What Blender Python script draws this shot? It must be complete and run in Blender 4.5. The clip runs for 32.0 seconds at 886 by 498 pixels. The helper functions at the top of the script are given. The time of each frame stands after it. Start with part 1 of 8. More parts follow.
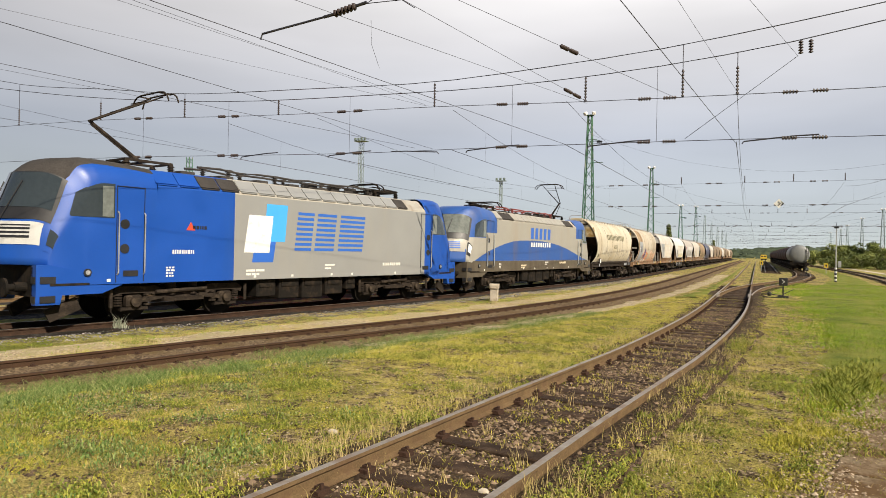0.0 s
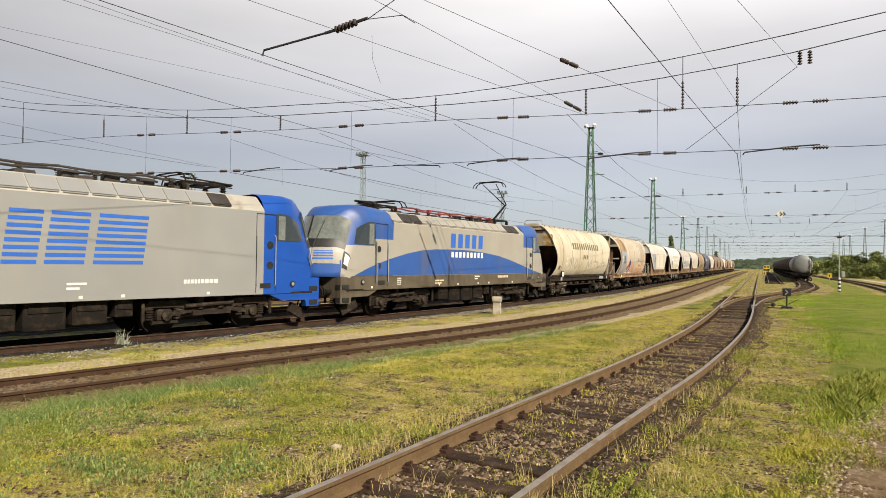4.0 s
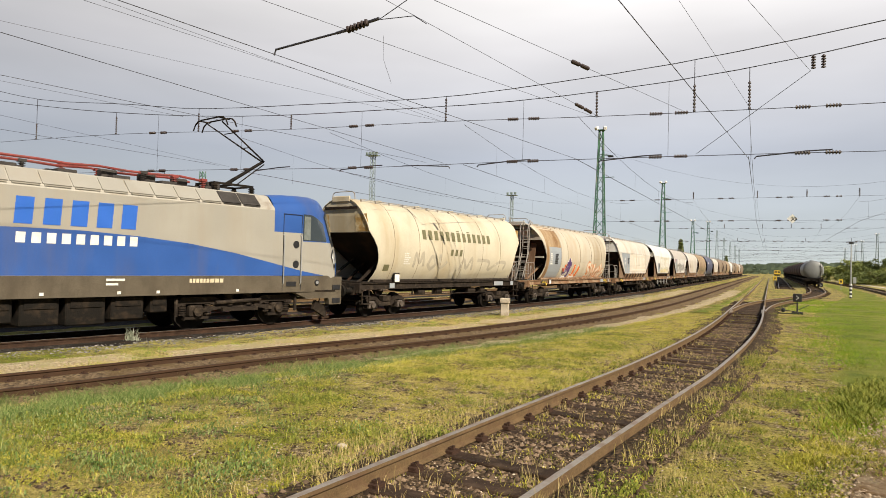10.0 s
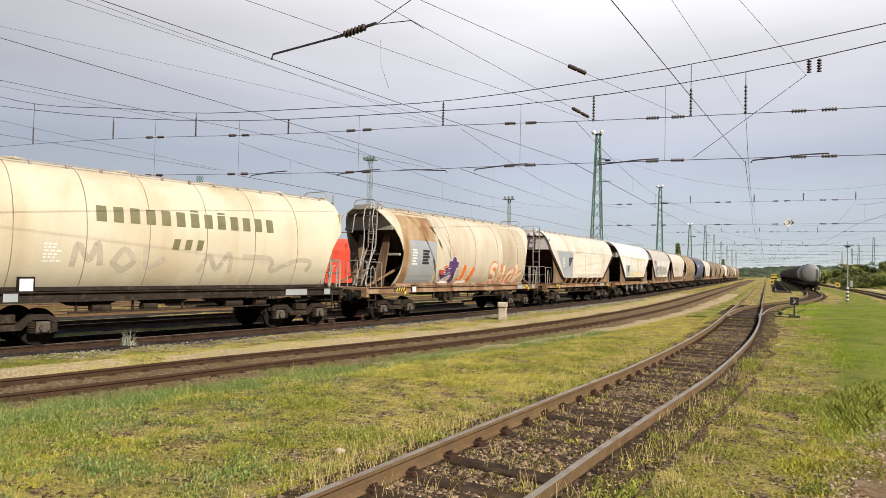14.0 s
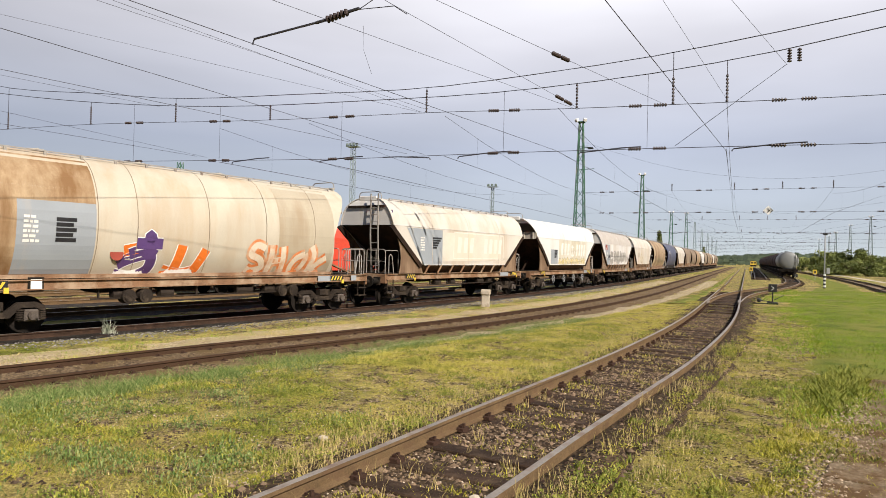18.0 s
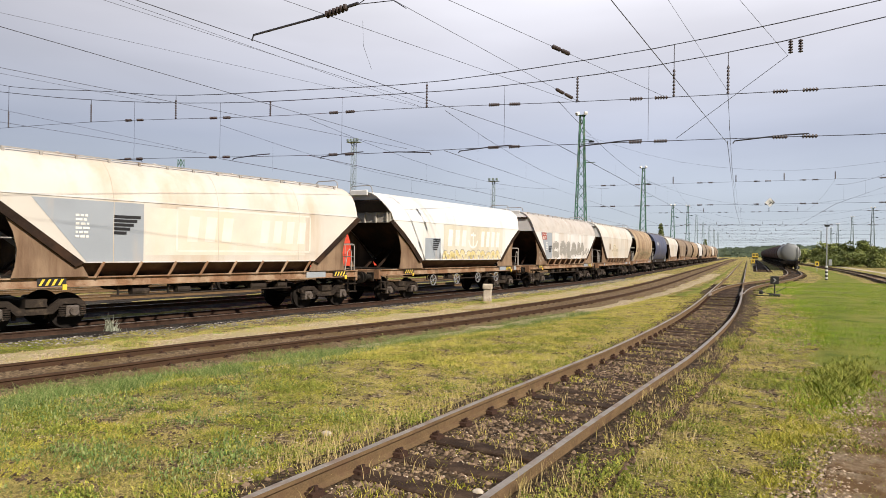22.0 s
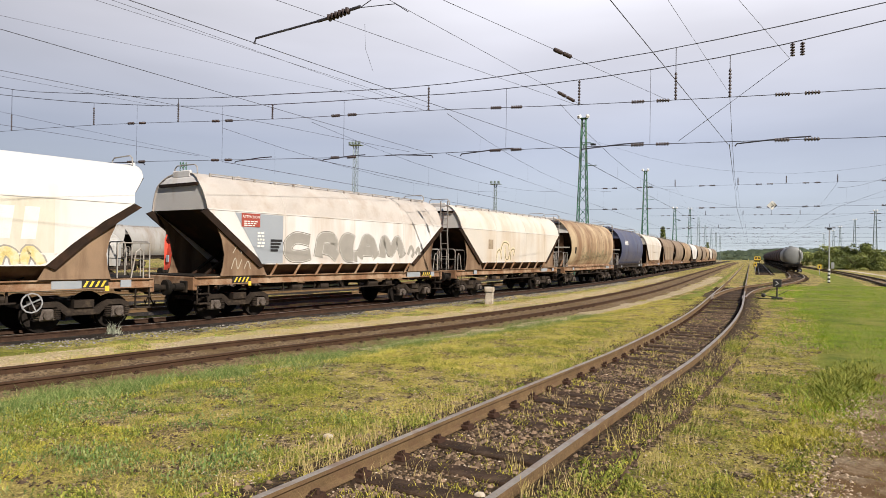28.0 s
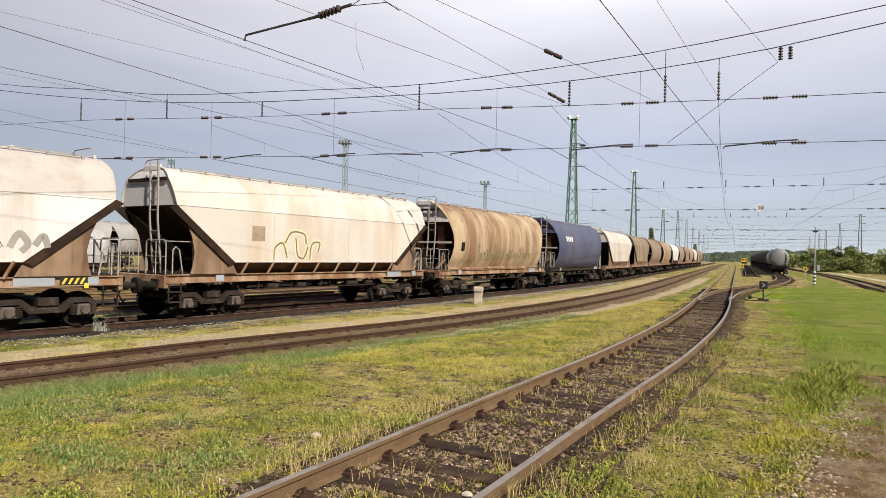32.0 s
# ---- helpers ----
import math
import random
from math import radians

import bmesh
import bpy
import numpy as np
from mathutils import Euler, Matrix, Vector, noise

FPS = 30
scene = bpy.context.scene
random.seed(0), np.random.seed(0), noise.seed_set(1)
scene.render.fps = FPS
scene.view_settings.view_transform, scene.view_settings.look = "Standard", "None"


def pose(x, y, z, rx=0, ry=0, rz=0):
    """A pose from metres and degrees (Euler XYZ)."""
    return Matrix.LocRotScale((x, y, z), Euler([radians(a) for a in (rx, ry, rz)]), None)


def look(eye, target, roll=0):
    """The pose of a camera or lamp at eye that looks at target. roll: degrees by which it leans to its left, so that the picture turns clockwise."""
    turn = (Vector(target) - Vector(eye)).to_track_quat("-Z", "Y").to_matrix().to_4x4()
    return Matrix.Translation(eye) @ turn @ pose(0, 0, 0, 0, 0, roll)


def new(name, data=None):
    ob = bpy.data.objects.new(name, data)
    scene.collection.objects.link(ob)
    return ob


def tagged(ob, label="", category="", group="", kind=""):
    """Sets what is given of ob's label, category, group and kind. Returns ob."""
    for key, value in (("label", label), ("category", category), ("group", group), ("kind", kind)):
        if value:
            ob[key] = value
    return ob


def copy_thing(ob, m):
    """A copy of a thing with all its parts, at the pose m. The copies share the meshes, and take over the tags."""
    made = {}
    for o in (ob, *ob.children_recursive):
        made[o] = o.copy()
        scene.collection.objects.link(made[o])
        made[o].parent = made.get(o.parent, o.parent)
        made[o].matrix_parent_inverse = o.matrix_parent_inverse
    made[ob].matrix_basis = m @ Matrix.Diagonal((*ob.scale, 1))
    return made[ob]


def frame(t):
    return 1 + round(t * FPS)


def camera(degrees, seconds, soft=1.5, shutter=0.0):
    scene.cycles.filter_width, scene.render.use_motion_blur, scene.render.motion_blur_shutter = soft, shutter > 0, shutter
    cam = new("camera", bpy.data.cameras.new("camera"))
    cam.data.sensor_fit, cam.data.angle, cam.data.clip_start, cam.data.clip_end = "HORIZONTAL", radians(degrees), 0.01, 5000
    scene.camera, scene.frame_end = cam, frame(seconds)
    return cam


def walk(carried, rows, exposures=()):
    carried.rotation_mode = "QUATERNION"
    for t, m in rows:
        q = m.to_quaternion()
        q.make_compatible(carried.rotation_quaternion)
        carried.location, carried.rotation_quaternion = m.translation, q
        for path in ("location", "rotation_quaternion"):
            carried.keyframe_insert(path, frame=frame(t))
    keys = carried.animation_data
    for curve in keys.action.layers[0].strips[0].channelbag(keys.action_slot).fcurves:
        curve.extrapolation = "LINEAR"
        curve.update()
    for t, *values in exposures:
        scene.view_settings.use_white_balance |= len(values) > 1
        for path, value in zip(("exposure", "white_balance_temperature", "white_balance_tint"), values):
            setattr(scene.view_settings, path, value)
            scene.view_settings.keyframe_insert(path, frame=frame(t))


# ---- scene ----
EYE = 2.21
cam = camera(68.45, 32.0, soft=0.65)
walk(cam, [
    (0, pose(0, 0, EYE, 90.03, -1.17, 25.71)), (0.5, pose(0, 0, EYE, 90.43, -1.25, 25.61)), (1, pose(0, 0, EYE, 90.73, -1.27, 25.70)),
    (1.5, pose(0, 0, EYE, 90.30, -0.67, 25.90)), (2, pose(0, 0, EYE, 90.21, -0.36, 25.49)), (2.5, pose(0, 0, EYE, 90.17, -0.27, 25.79)),
    (3, pose(0, 0, EYE, 90.33, -0.45, 25.77)), (3.5, pose(0, 0, EYE, 90.85, -0.54, 25.86)), (5.5, pose(0, 0, EYE, 91.52, -0.96, 26.02)),
    (6, pose(0, 0, EYE, 91.69, -0.86, 26.00)), (6.5, pose(0, 0, EYE, 91.51, -0.88, 25.67)), (7, pose(0, 0, EYE, 91.29, -1.11, 25.66)),
    (7.5, pose(0, 0, EYE, 91.30, -0.98, 25.84)), (8, pose(0, 0, EYE, 91.23, -0.93, 26.20)), (8.5, pose(0, 0, EYE, 91.10, -0.66, 26.43)),
    (9, pose(0, 0, EYE, 91.06, -0.98, 26.30)), (9.5, pose(0, 0, EYE, 90.79, -0.63, 26.60)), (10, pose(0, 0, EYE, 91.25, -1.42, 26.65)),
    (10.5, pose(0, 0, EYE, 91.60, -1.44, 26.39)), (11, pose(0, 0, EYE, 91.95, -1.31, 25.44)), (11.5, pose(0, 0, EYE, 91.83, -1.28, 24.81)),
    (12, pose(0, 0, EYE, 91.39, -1.31, 25.01)), (12.5, pose(0, 0, EYE, 90.97, -1.16, 25.77)), (13, pose(0, 0, EYE, 91.12, -1.14, 25.69)),
    (13.5, pose(0, 0, EYE, 91.43, -1.23, 26.23)), (15.5, pose(0, 0, EYE, 91.78, -1.39, 26.57)), (16, pose(0, 0, EYE, 91.54, -1.51, 26.34)),
    (16.5, pose(0, 0, EYE, 91.10, -1.90, 26.79)), (17, pose(0, 0, EYE, 91.10, -1.49, 25.91)), (17.5, pose(0, 0, EYE, 91.06, -1.38, 24.98)),
    (18, pose(0, 0, EYE, 90.55, -1.31, 24.97)), (18.5, pose(0, 0, EYE, 90.27, -1.37, 25.59)), (19, pose(0, 0, EYE, 90.63, -1.03, 25.36)),
    (19.5, pose(0, 0, EYE, 90.72, -1.22, 25.37)), (20, pose(0, 0, EYE, 90.67, -0.96, 25.84)), (20.5, pose(0, 0, EYE, 89.99, -0.99, 25.47)),
    (21, pose(0, 0, EYE, 89.97, -1.07, 25.33)), (21.5, pose(0, 0, EYE, 90.12, -1.23, 24.92)), (22, pose(0, 0, EYE, 90.09, -0.83, 25.10)),
    (22.5, pose(0, 0, EYE, 89.73, -0.87, 25.52)), (23, pose(0, 0, EYE, 89.70, -0.45, 25.80)), (23.5, pose(0, 0, EYE, 89.99, -1.14, 25.42)),
    (24, pose(0, 0, EYE, 90.17, -1.41, 25.42)), (24.5, pose(0, 0, EYE, 89.86, -1.03, 25.58)), (26.5, pose(0, 0, EYE, 89.77, -0.98, 25.65)),
    (27, pose(0, 0, EYE, 89.56, -1.27, 25.56)), (27.5, pose(0, 0, EYE, 90.16, -1.02, 25.15)), (28, pose(0, 0, EYE, 90.34, -0.85, 25.26)),
    (28.5, pose(0, 0, EYE, 90.39, -1.01, 25.42)), (29, pose(0, 0, EYE, 90.39, -1.19, 25.03)), (29.5, pose(0, 0, EYE, 90.38, -1.38, 24.70)),
    (30, pose(0, 0, EYE, 90.37, -1.70, 24.69)), (30.5, pose(0, 0, EYE, 90.59, -1.60, 24.15)), (31, pose(0, 0, EYE, 90.35, -1.46, 24.75)),
    (31.5, pose(0, 0, EYE, 90.22, -1.46, 24.68)), (32, pose(0, 0, EYE, 90.31, -1.31, 24.32)),
], exposures=[(0, 0.46, 6750, 10), (9, 0.46, 6800, 10), (13, 0.46, 6550, 11), (16, 0.46, 6400, 13), (32, 0.46, 6300, 14)])
# ---- light ----
SUN_TO = Vector((0.70, -0.38, 0.62)).normalized()
world = bpy.data.worlds.new("sky")
scene.world = world
world.use_nodes = True
wn, wl = world.node_tree.nodes, world.node_tree.links
wn.clear()
sky = wn.new("ShaderNodeTexSky")
sky.sky_type, sky.sun_disc = "NISHITA", False
sky.sun_elevation = math.asin(SUN_TO.z)
sky.sun_rotation = math.atan2(SUN_TO.x, SUN_TO.y)
coord = wn.new("ShaderNodeTexCoord")
sep = wn.new("ShaderNodeSeparateXYZ")
wl.new(coord.outputs["Generated"], sep.inputs[0])
grad = wn.new("ShaderNodeValToRGB")
wl.new(sep.outputs["Z"], grad.inputs[0])
stops = [(0.0, (0.45, 0.505, 0.515)), (0.05, (0.365, 0.41, 0.45)), (0.16, (0.345, 0.375, 0.44)), (0.30, (0.57, 0.57, 0.60)), (0.42, (0.74, 0.73, 0.73)), (0.56, (0.25, 0.27, 0.32)), (1.0, (0.05, 0.07, 0.11))]
grad.color_ramp.elements[0].position, grad.color_ramp.elements[0].color = stops[0][0], (*stops[0][1], 1)
grad.color_ramp.elements[1].position, grad.color_ramp.elements[1].color = stops[-1][0], (*stops[-1][1], 1)
for pos, col in stops[1:-1]:
    e = grad.color_ramp.elements.new(pos)
    e.color = (*col, 1)
stretch = wn.new("ShaderNodeMapping")
stretch.inputs["Scale"].default_value = (1.0, 1.0, 4.5)
wl.new(coord.outputs["Generated"], stretch.inputs[0])
cloud = wn.new("ShaderNodeTexNoise")
cloud.inputs["Scale"].default_value, cloud.inputs["Detail"].default_value, cloud.inputs["Roughness"].default_value = 1.7, 4.0, 0.45
wl.new(stretch.outputs[0], cloud.inputs["Vector"])
spread = wn.new("ShaderNodeMapRange")
spread.inputs["From Min"].default_value, spread.inputs["From Max"].default_value = 0.3, 0.7
spread.inputs["To Min"].default_value, spread.inputs["To Max"].default_value = 0.86, 1.14
wl.new(cloud.outputs["Fac"], spread.inputs["Value"])
mul = wn.new("ShaderNodeMix")
mul.data_type, mul.blend_type = "RGBA", "MULTIPLY"
mul.inputs[0].default_value = 1.0
wl.new(grad.outputs[0], mul.inputs[6])
# the bank thickens towards the left
thick = wn.new("ShaderNodeMapRange")
thick.inputs["From Min"].default_value, thick.inputs["From Max"].default_value = -0.85, -0.35
thick.inputs["To Min"].default_value, thick.inputs["To Max"].default_value = 0.80, 1.0
wl.new(sep.outputs["X"], thick.inputs["Value"])
dim = wn.new("ShaderNodeMath")
dim.operation = "MULTIPLY"
wl.new(spread.outputs[0], dim.inputs[0])
wl.new(thick.outputs[0], dim.inputs[1])
wl.new(dim.outputs[0], mul.inputs[7])
# the cloud bank stands before the camera; behind it the sky is clear and blue
facing = wn.new("ShaderNodeVectorMath")
facing.operation = "DOT_PRODUCT"
facing.inputs[1].default_value = (-0.40, 0.87, -0.28)
wl.new(coord.outputs["Generated"], facing.inputs[0])
bank = wn.new("ShaderNodeMapRange")
bank.interpolation_type = "SMOOTHSTEP"
bank.inputs["From Min"].default_value, bank.inputs["From Max"].default_value = -0.15, 0.55
wl.new(facing.outputs["Value"], bank.inputs["Value"])
clear = wn.new("ShaderNodeMix")
clear.data_type = "RGBA"
clear.inputs[6].default_value = (0.038, 0.062, 0.115, 1)
wl.new(bank.outputs[0], clear.inputs[0])
wl.new(mul.outputs[2], clear.inputs[7])
bg1, bg2, both, outw = wn.new("ShaderNodeBackground"), wn.new("ShaderNodeBackground"), wn.new("ShaderNodeAddShader"), wn.new("ShaderNodeOutputWorld")
wl.new(sky.outputs[0], bg1.inputs[0])
wl.new(clear.outputs[2], bg2.inputs[0])
bg1.inputs[1].default_value, bg2.inputs[1].default_value = 0.006, 0.98
wl.new(bg1.outputs[0], both.inputs[0])
wl.new(bg2.outputs[0], both.inputs[1])
wl.new(both.outputs[0], outw.inputs[0])
sun = new("sun", bpy.data.lights.new("sun", "SUN"))
sun.data.energy, sun.data.angle, sun.data.color = 5.0, radians(0.6), (1.0, 0.91, 0.77)
sun.matrix_basis = look(SUN_TO * 50, (0, 0, 0))


# ---- materials ----
def nodes_of(name):
    m = bpy.data.materials.new(name)
    m.use_nodes = True
    n, l = m.node_tree.nodes, m.node_tree.links
    return m, n, l, n["Principled BSDF"]


def surface(name, base, rough=0.6, metal=0.0, vary=0.25, scale=3.0, grain=40.0, bump=0.15, dirt=None, dirt_amount=0.0, dirt_scale=1.2,
            streak=False, per_piece=0.0, coat=0.0, sheen_dist=0.02, dirt_low=None):
    """A worn real surface: base colour varied at two scales, stains of a second colour with a shape of their own, fine relief."""
    m, n, l, b = nodes_of(name)
    tc = n.new("ShaderNodeTexCoord")
    big, fine = n.new("ShaderNodeTexNoise"), n.new("ShaderNodeTexNoise")
    big.inputs["Scale"].default_value, big.inputs["Detail"].default_value = scale, 5
    fine.inputs["Scale"].default_value, fine.inputs["Detail"].default_value = grain, 3
    for t in (big, fine):
        l.new(tc.outputs["Object"], t.inputs["Vector"])
    add = n.new("ShaderNodeMath")
    add.operation = "ADD"
    l.new(big.outputs["Fac"], add.inputs[0])
    l.new(fine.outputs["Fac"], add.inputs[1])
    mr = n.new("ShaderNodeMapRange")
    mr.inputs["From Min"].default_value, mr.inputs["From Max"].default_value = 0.7, 1.3
    mr.inputs["To Min"].default_value, mr.inputs["To Max"].default_value = 1 - vary, 1 + vary
    l.new(add.outputs[0], mr.inputs["Value"])
    last = mr.outputs[0]
    if per_piece:
        info = n.new("ShaderNodeObjectInfo")
        pr = n.new("ShaderNodeMapRange")
        pr.inputs["To Min"].default_value, pr.inputs["To Max"].default_value = 1 - per_piece, 1 + per_piece
        l.new(info.outputs["Random"], pr.inputs["Value"])
        pm = n.new("ShaderNodeMath")
        pm.operation = "MULTIPLY"
        l.new(last, pm.inputs[0])
        l.new(pr.outputs[0], pm.inputs[1])
        last = pm.outputs[0]
    col = n.new("ShaderNodeMix")
    col.data_type, col.blend_type = "RGBA", "MULTIPLY"
    col.inputs[0].default_value = 1.0
    col.inputs[6].default_value = (*base, 1)
    l.new(last, col.inputs[7])
    out = col.outputs[2]
    if dirt:
        dn = n.new("ShaderNodeTexNoise")
        dn.inputs["Scale"].default_value, dn.inputs["Detail"].default_value, dn.inputs["Roughness"].default_value = dirt_scale, 7, 0.62
        if streak:
            mp = n.new("ShaderNodeMapping")
            mp.inputs["Scale"].default_value = (1.0, 1.0, 0.16)
            l.new(tc.outputs["Object"], mp.inputs[0])
            l.new(mp.outputs[0], dn.inputs["Vector"])
        else:
            l.new(tc.outputs["Object"], dn.inputs["Vector"])
        dr = n.new("ShaderNodeMapRange")
        dr.inputs["From Min"].default_value, dr.inputs["From Max"].default_value = 0.60 - dirt_amount * 0.3, 0.78 - dirt_amount * 0.3
        dr.inputs["To Max"].default_value = min(1.0, 0.35 + dirt_amount)
        l.new(dn.outputs["Fac"], dr.inputs["Value"])
        dm = n.new("ShaderNodeMix")
        dm.data_type = "RGBA"
        dm.inputs[7].default_value = (*dirt, 1)
        l.new(dr.outputs[0], dm.inputs[0])
        l.new(out, dm.inputs[6])
        out = dm.outputs[2]
    l.new(out, b.inputs["Base Color"])
    rr = n.new("ShaderNodeMapRange")
    rr.inputs["To Min"].default_value, rr.inputs["To Max"].default_value = max(0.03, rough - 0.12), min(1.0, rough + 0.12)
    l.new(big.outputs["Fac"], rr.inputs["Value"])
    l.new(rr.outputs[0], b.inputs["Roughness"])
    b.inputs["Metallic"].default_value = metal
    if rough > 0.65:
        b.inputs["Specular IOR Level"].default_value = 0.2
    b.inputs["Coat Weight"].default_value = coat
    if bump:
        bp = n.new("ShaderNodeBump")
        bp.inputs["Strength"].default_value, bp.inputs["Distance"].default_value = bump, sheen_dist
        l.new(fine.outputs["Fac"], bp.inputs["Height"])
        l.new(bp.outputs[0], b.inputs["Normal"])
    return m


RUST = (0.16, 0.075, 0.035)
M = {}
M["rail_steel"] = surface("rail_steel", (0.145, 0.095, 0.048), 0.85, 0, 0.3, 4, 60, 0.25, (0.12, 0.07, 0.04), 0.4, 6)
# main track's steel, darkened in colour for the shade at the train
M["shaded_rail"] = surface("shaded_rail", (0.045, 0.026, 0.017), 0.85, 0, 0.35, 4, 60, 0.25, (0.09, 0.05, 0.03), 0.3, 6)
M["rust_rail"] = surface("rust_rail", (0.058, 0.032, 0.018), 0.85, 0, 0.35, 4, 60, 0.25, (0.06, 0.034, 0.02), 0.4, 6)
M["chair_rust"] = surface("chair_rust", (0.05, 0.027, 0.018), 0.9, 0, 0.4, 6, 60, 0.25)
M["rail_head"] = surface("rail_head", (0.30, 0.265, 0.225), 0.5, 0.3, 0.25, 3, 40, 0.1, (0.20, 0.12, 0.07), 0.4, 5)
M["sleeper_wood"] = surface("sleeper_wood", (0.040, 0.024, 0.015), 0.95, 0, 0.5, 5, 45, 0.6, (0.11, 0.075, 0.048), 0.3, 4, per_piece=0.35)
M["stone"] = surface("stone", (0.20, 0.165, 0.135), 0.95, 0, 0.55, 1.2, 14, 0.5)
M["ballast_grey"] = surface("ballast_grey", (0.36, 0.35, 0.34), 0.95, 0, 0.45, 1.2, 14, 0.5)
M["concrete"] = surface("concrete", (0.52, 0.46, 0.37), 0.9, 0, 0.22, 2, 50, 0.4, (0.22, 0.17, 0.11), 0.45, 3)
M["slab"] = surface("slab", (0.25, 0.19, 0.12), 0.95, 0, 0.45, 2.5, 40, 0.8, (0.12, 0.07, 0.03), 0.75, 2.2, per_piece=0.15)
M["mast_green"] = surface("mast_green", (0.035, 0.12, 0.07), 0.55, 0.1, 0.3, 0.8, 20, 0.1, (0.22, 0.20, 0.16), 0.3, 1.5)
M["mast_grey"] = surface("mast_grey", (0.20, 0.25, 0.24), 0.6, 0.2, 0.25, 0.8, 20, 0.1)
M["wire"] = surface("wire", (0.07, 0.07, 0.085), 0.5, 0.4, 0.2, 1, 10, 0)
M["insulator"] = surface("insulator", (0.034, 0.021, 0.019), 0.55, 0, 0.25, 6, 30, 0)
M["galvanised"] = surface("galvanised", (0.45, 0.46, 0.47), 0.5, 0.6, 0.2, 3, 30, 0.1)
M["white_paint"] = surface("white_paint", (0.80, 0.80, 0.77), 0.5, 0, 0.08, 3, 40, 0.05, (0.45, 0.38, 0.3), 0.15, 4)
M["black_paint"] = surface("black_paint", (0.02, 0.02, 0.022), 0.45, 0, 0.3, 3, 40, 0.05)
M["yellow_paint"] = surface("yellow_paint", (0.72, 0.50, 0.05), 0.5, 0, 0.12, 3, 40, 0.05)
M["red_paint"] = surface("red_paint", (0.62, 0.07, 0.035), 0.45, 0, 0.15, 1.5, 30, 0.05, (0.25, 0.06, 0.04), 0.25, 2)


# ---- mesh helpers ----
def part(name, bm, material, parent=None, label="", smooth=False):
    me = bpy.data.meshes.new(name)
    bm.to_mesh(me)
    bm.free()
    for mat in (material if isinstance(material, (list, tuple)) else [material]):
        me.materials.append(mat)
    if smooth:
        for p in me.polygons:
            p.use_smooth = True
    ob = new(name, me)
    if parent:
        ob.parent = parent
    if label:
        ob["label"] = label
    return ob


def thing(name, label, category, m=None, group="", kind=""):
    ob = new(name)
    ob.empty_display_size = 0.2
    if m is not None:
        ob.matrix_basis = m
    return tagged(ob, label, category, group, kind)


def B():
    return bmesh.new()


def box(bm, x, y, z, sx, sy, sz, rot=None, mat=0, bevel=0.0):
    """A box centred at (x, y, z)."""
    m = Matrix.LocRotScale((x, y, z), rot.to_quaternion() if rot is not None else None, None)
    h = [Vector((a * sx / 2, b * sy / 2, c * sz / 2)) for a in (-1, 1) for b in (-1, 1) for c in (-1, 1)]
    v = [bm.verts.new(m @ p) for p in h]
    fs = []
    for q in ((0, 1, 3, 2), (4, 6, 7, 5), (0, 4, 5, 1), (2, 3, 7, 6), (0, 2, 6, 4), (1, 5, 7, 3)):
        f = bm.faces.new([v[i] for i in q])
        f.material_index = mat
        fs.append(f)
    if bevel:
        bmesh.ops.bevel(bm, geom=list({e for f in fs for e in f.edges}), offset=bevel, segments=1, affect="EDGES")
    return bm


def bar(bm, p0, p1, w, h=None, mat=0):
    """A square bar from p0 to p1."""
    p0, p1 = Vector(p0), Vector(p1)
    d = p1 - p0
    rot = d.to_track_quat("Y", "Z").to_matrix() if abs(d.normalized().z) < 0.99 else d.to_track_quat("Y", "X").to_matrix()
    c = (p0 + p1) / 2
    return box(bm, c.x, c.y, c.z, w, d.length, h or w, rot, mat)


def cyl(bm, p0, p1, r, seg=10, r2=None, mat=0, caps=True):
    p0, p1 = Vector(p0), Vector(p1)
    d = p1 - p0
    q = d.to_track_quat("Z", "Y")
    r2 = r if r2 is None else r2
    rings = []
    for p, rad in ((p0, r), (p1, r2)):
        rings.append([bm.verts.new(p + q @ Vector((rad * math.cos(2 * math.pi * i / seg), rad * math.sin(2 * math.pi * i / seg), 0))) for i in range(seg)])
    for i in range(seg):
        f = bm.faces.new((rings[0][i], rings[0][(i + 1) % seg], rings[1][(i + 1) % seg], rings[1][i]))
        f.material_index = mat
    if caps:
        for ring in (rings[0][::-1], rings[1]):
            f = bm.faces.new(ring)
            f.material_index = mat
    return bm


def tube(bm, pts, r, seg=6, mat=0):
    """A round tube along points, one continuous skin."""
    pts = [Vector(p) for p in pts]
    rings = []
    for i, p in enumerate(pts):
        d = (pts[min(i + 1, len(pts) - 1)] - pts[max(i - 1, 0)]).normalized()
        q = d.to_track_quat("Z", "Y")
        rings.append([bm.verts.new(p + q @ Vector((r * math.cos(2 * math.pi * k / seg), r * math.sin(2 * math.pi * k / seg), 0))) for k in range(seg)])
    for a, b in zip(rings, rings[1:]):
        # pick the twist that keeps the skin straight
        off = min(range(seg), key=lambda s: (a[0].co - b[s].co).length)
        for k in range(seg):
            f = bm.faces.new((a[k], a[(k + 1) % seg], b[(k + 1 + off) % seg], b[(k + off) % seg]))
            f.material_index = mat
    bm.faces.new(rings[0][::-1]).material_index = mat
    bm.faces.new(rings[-1]).material_index = mat
    return bm


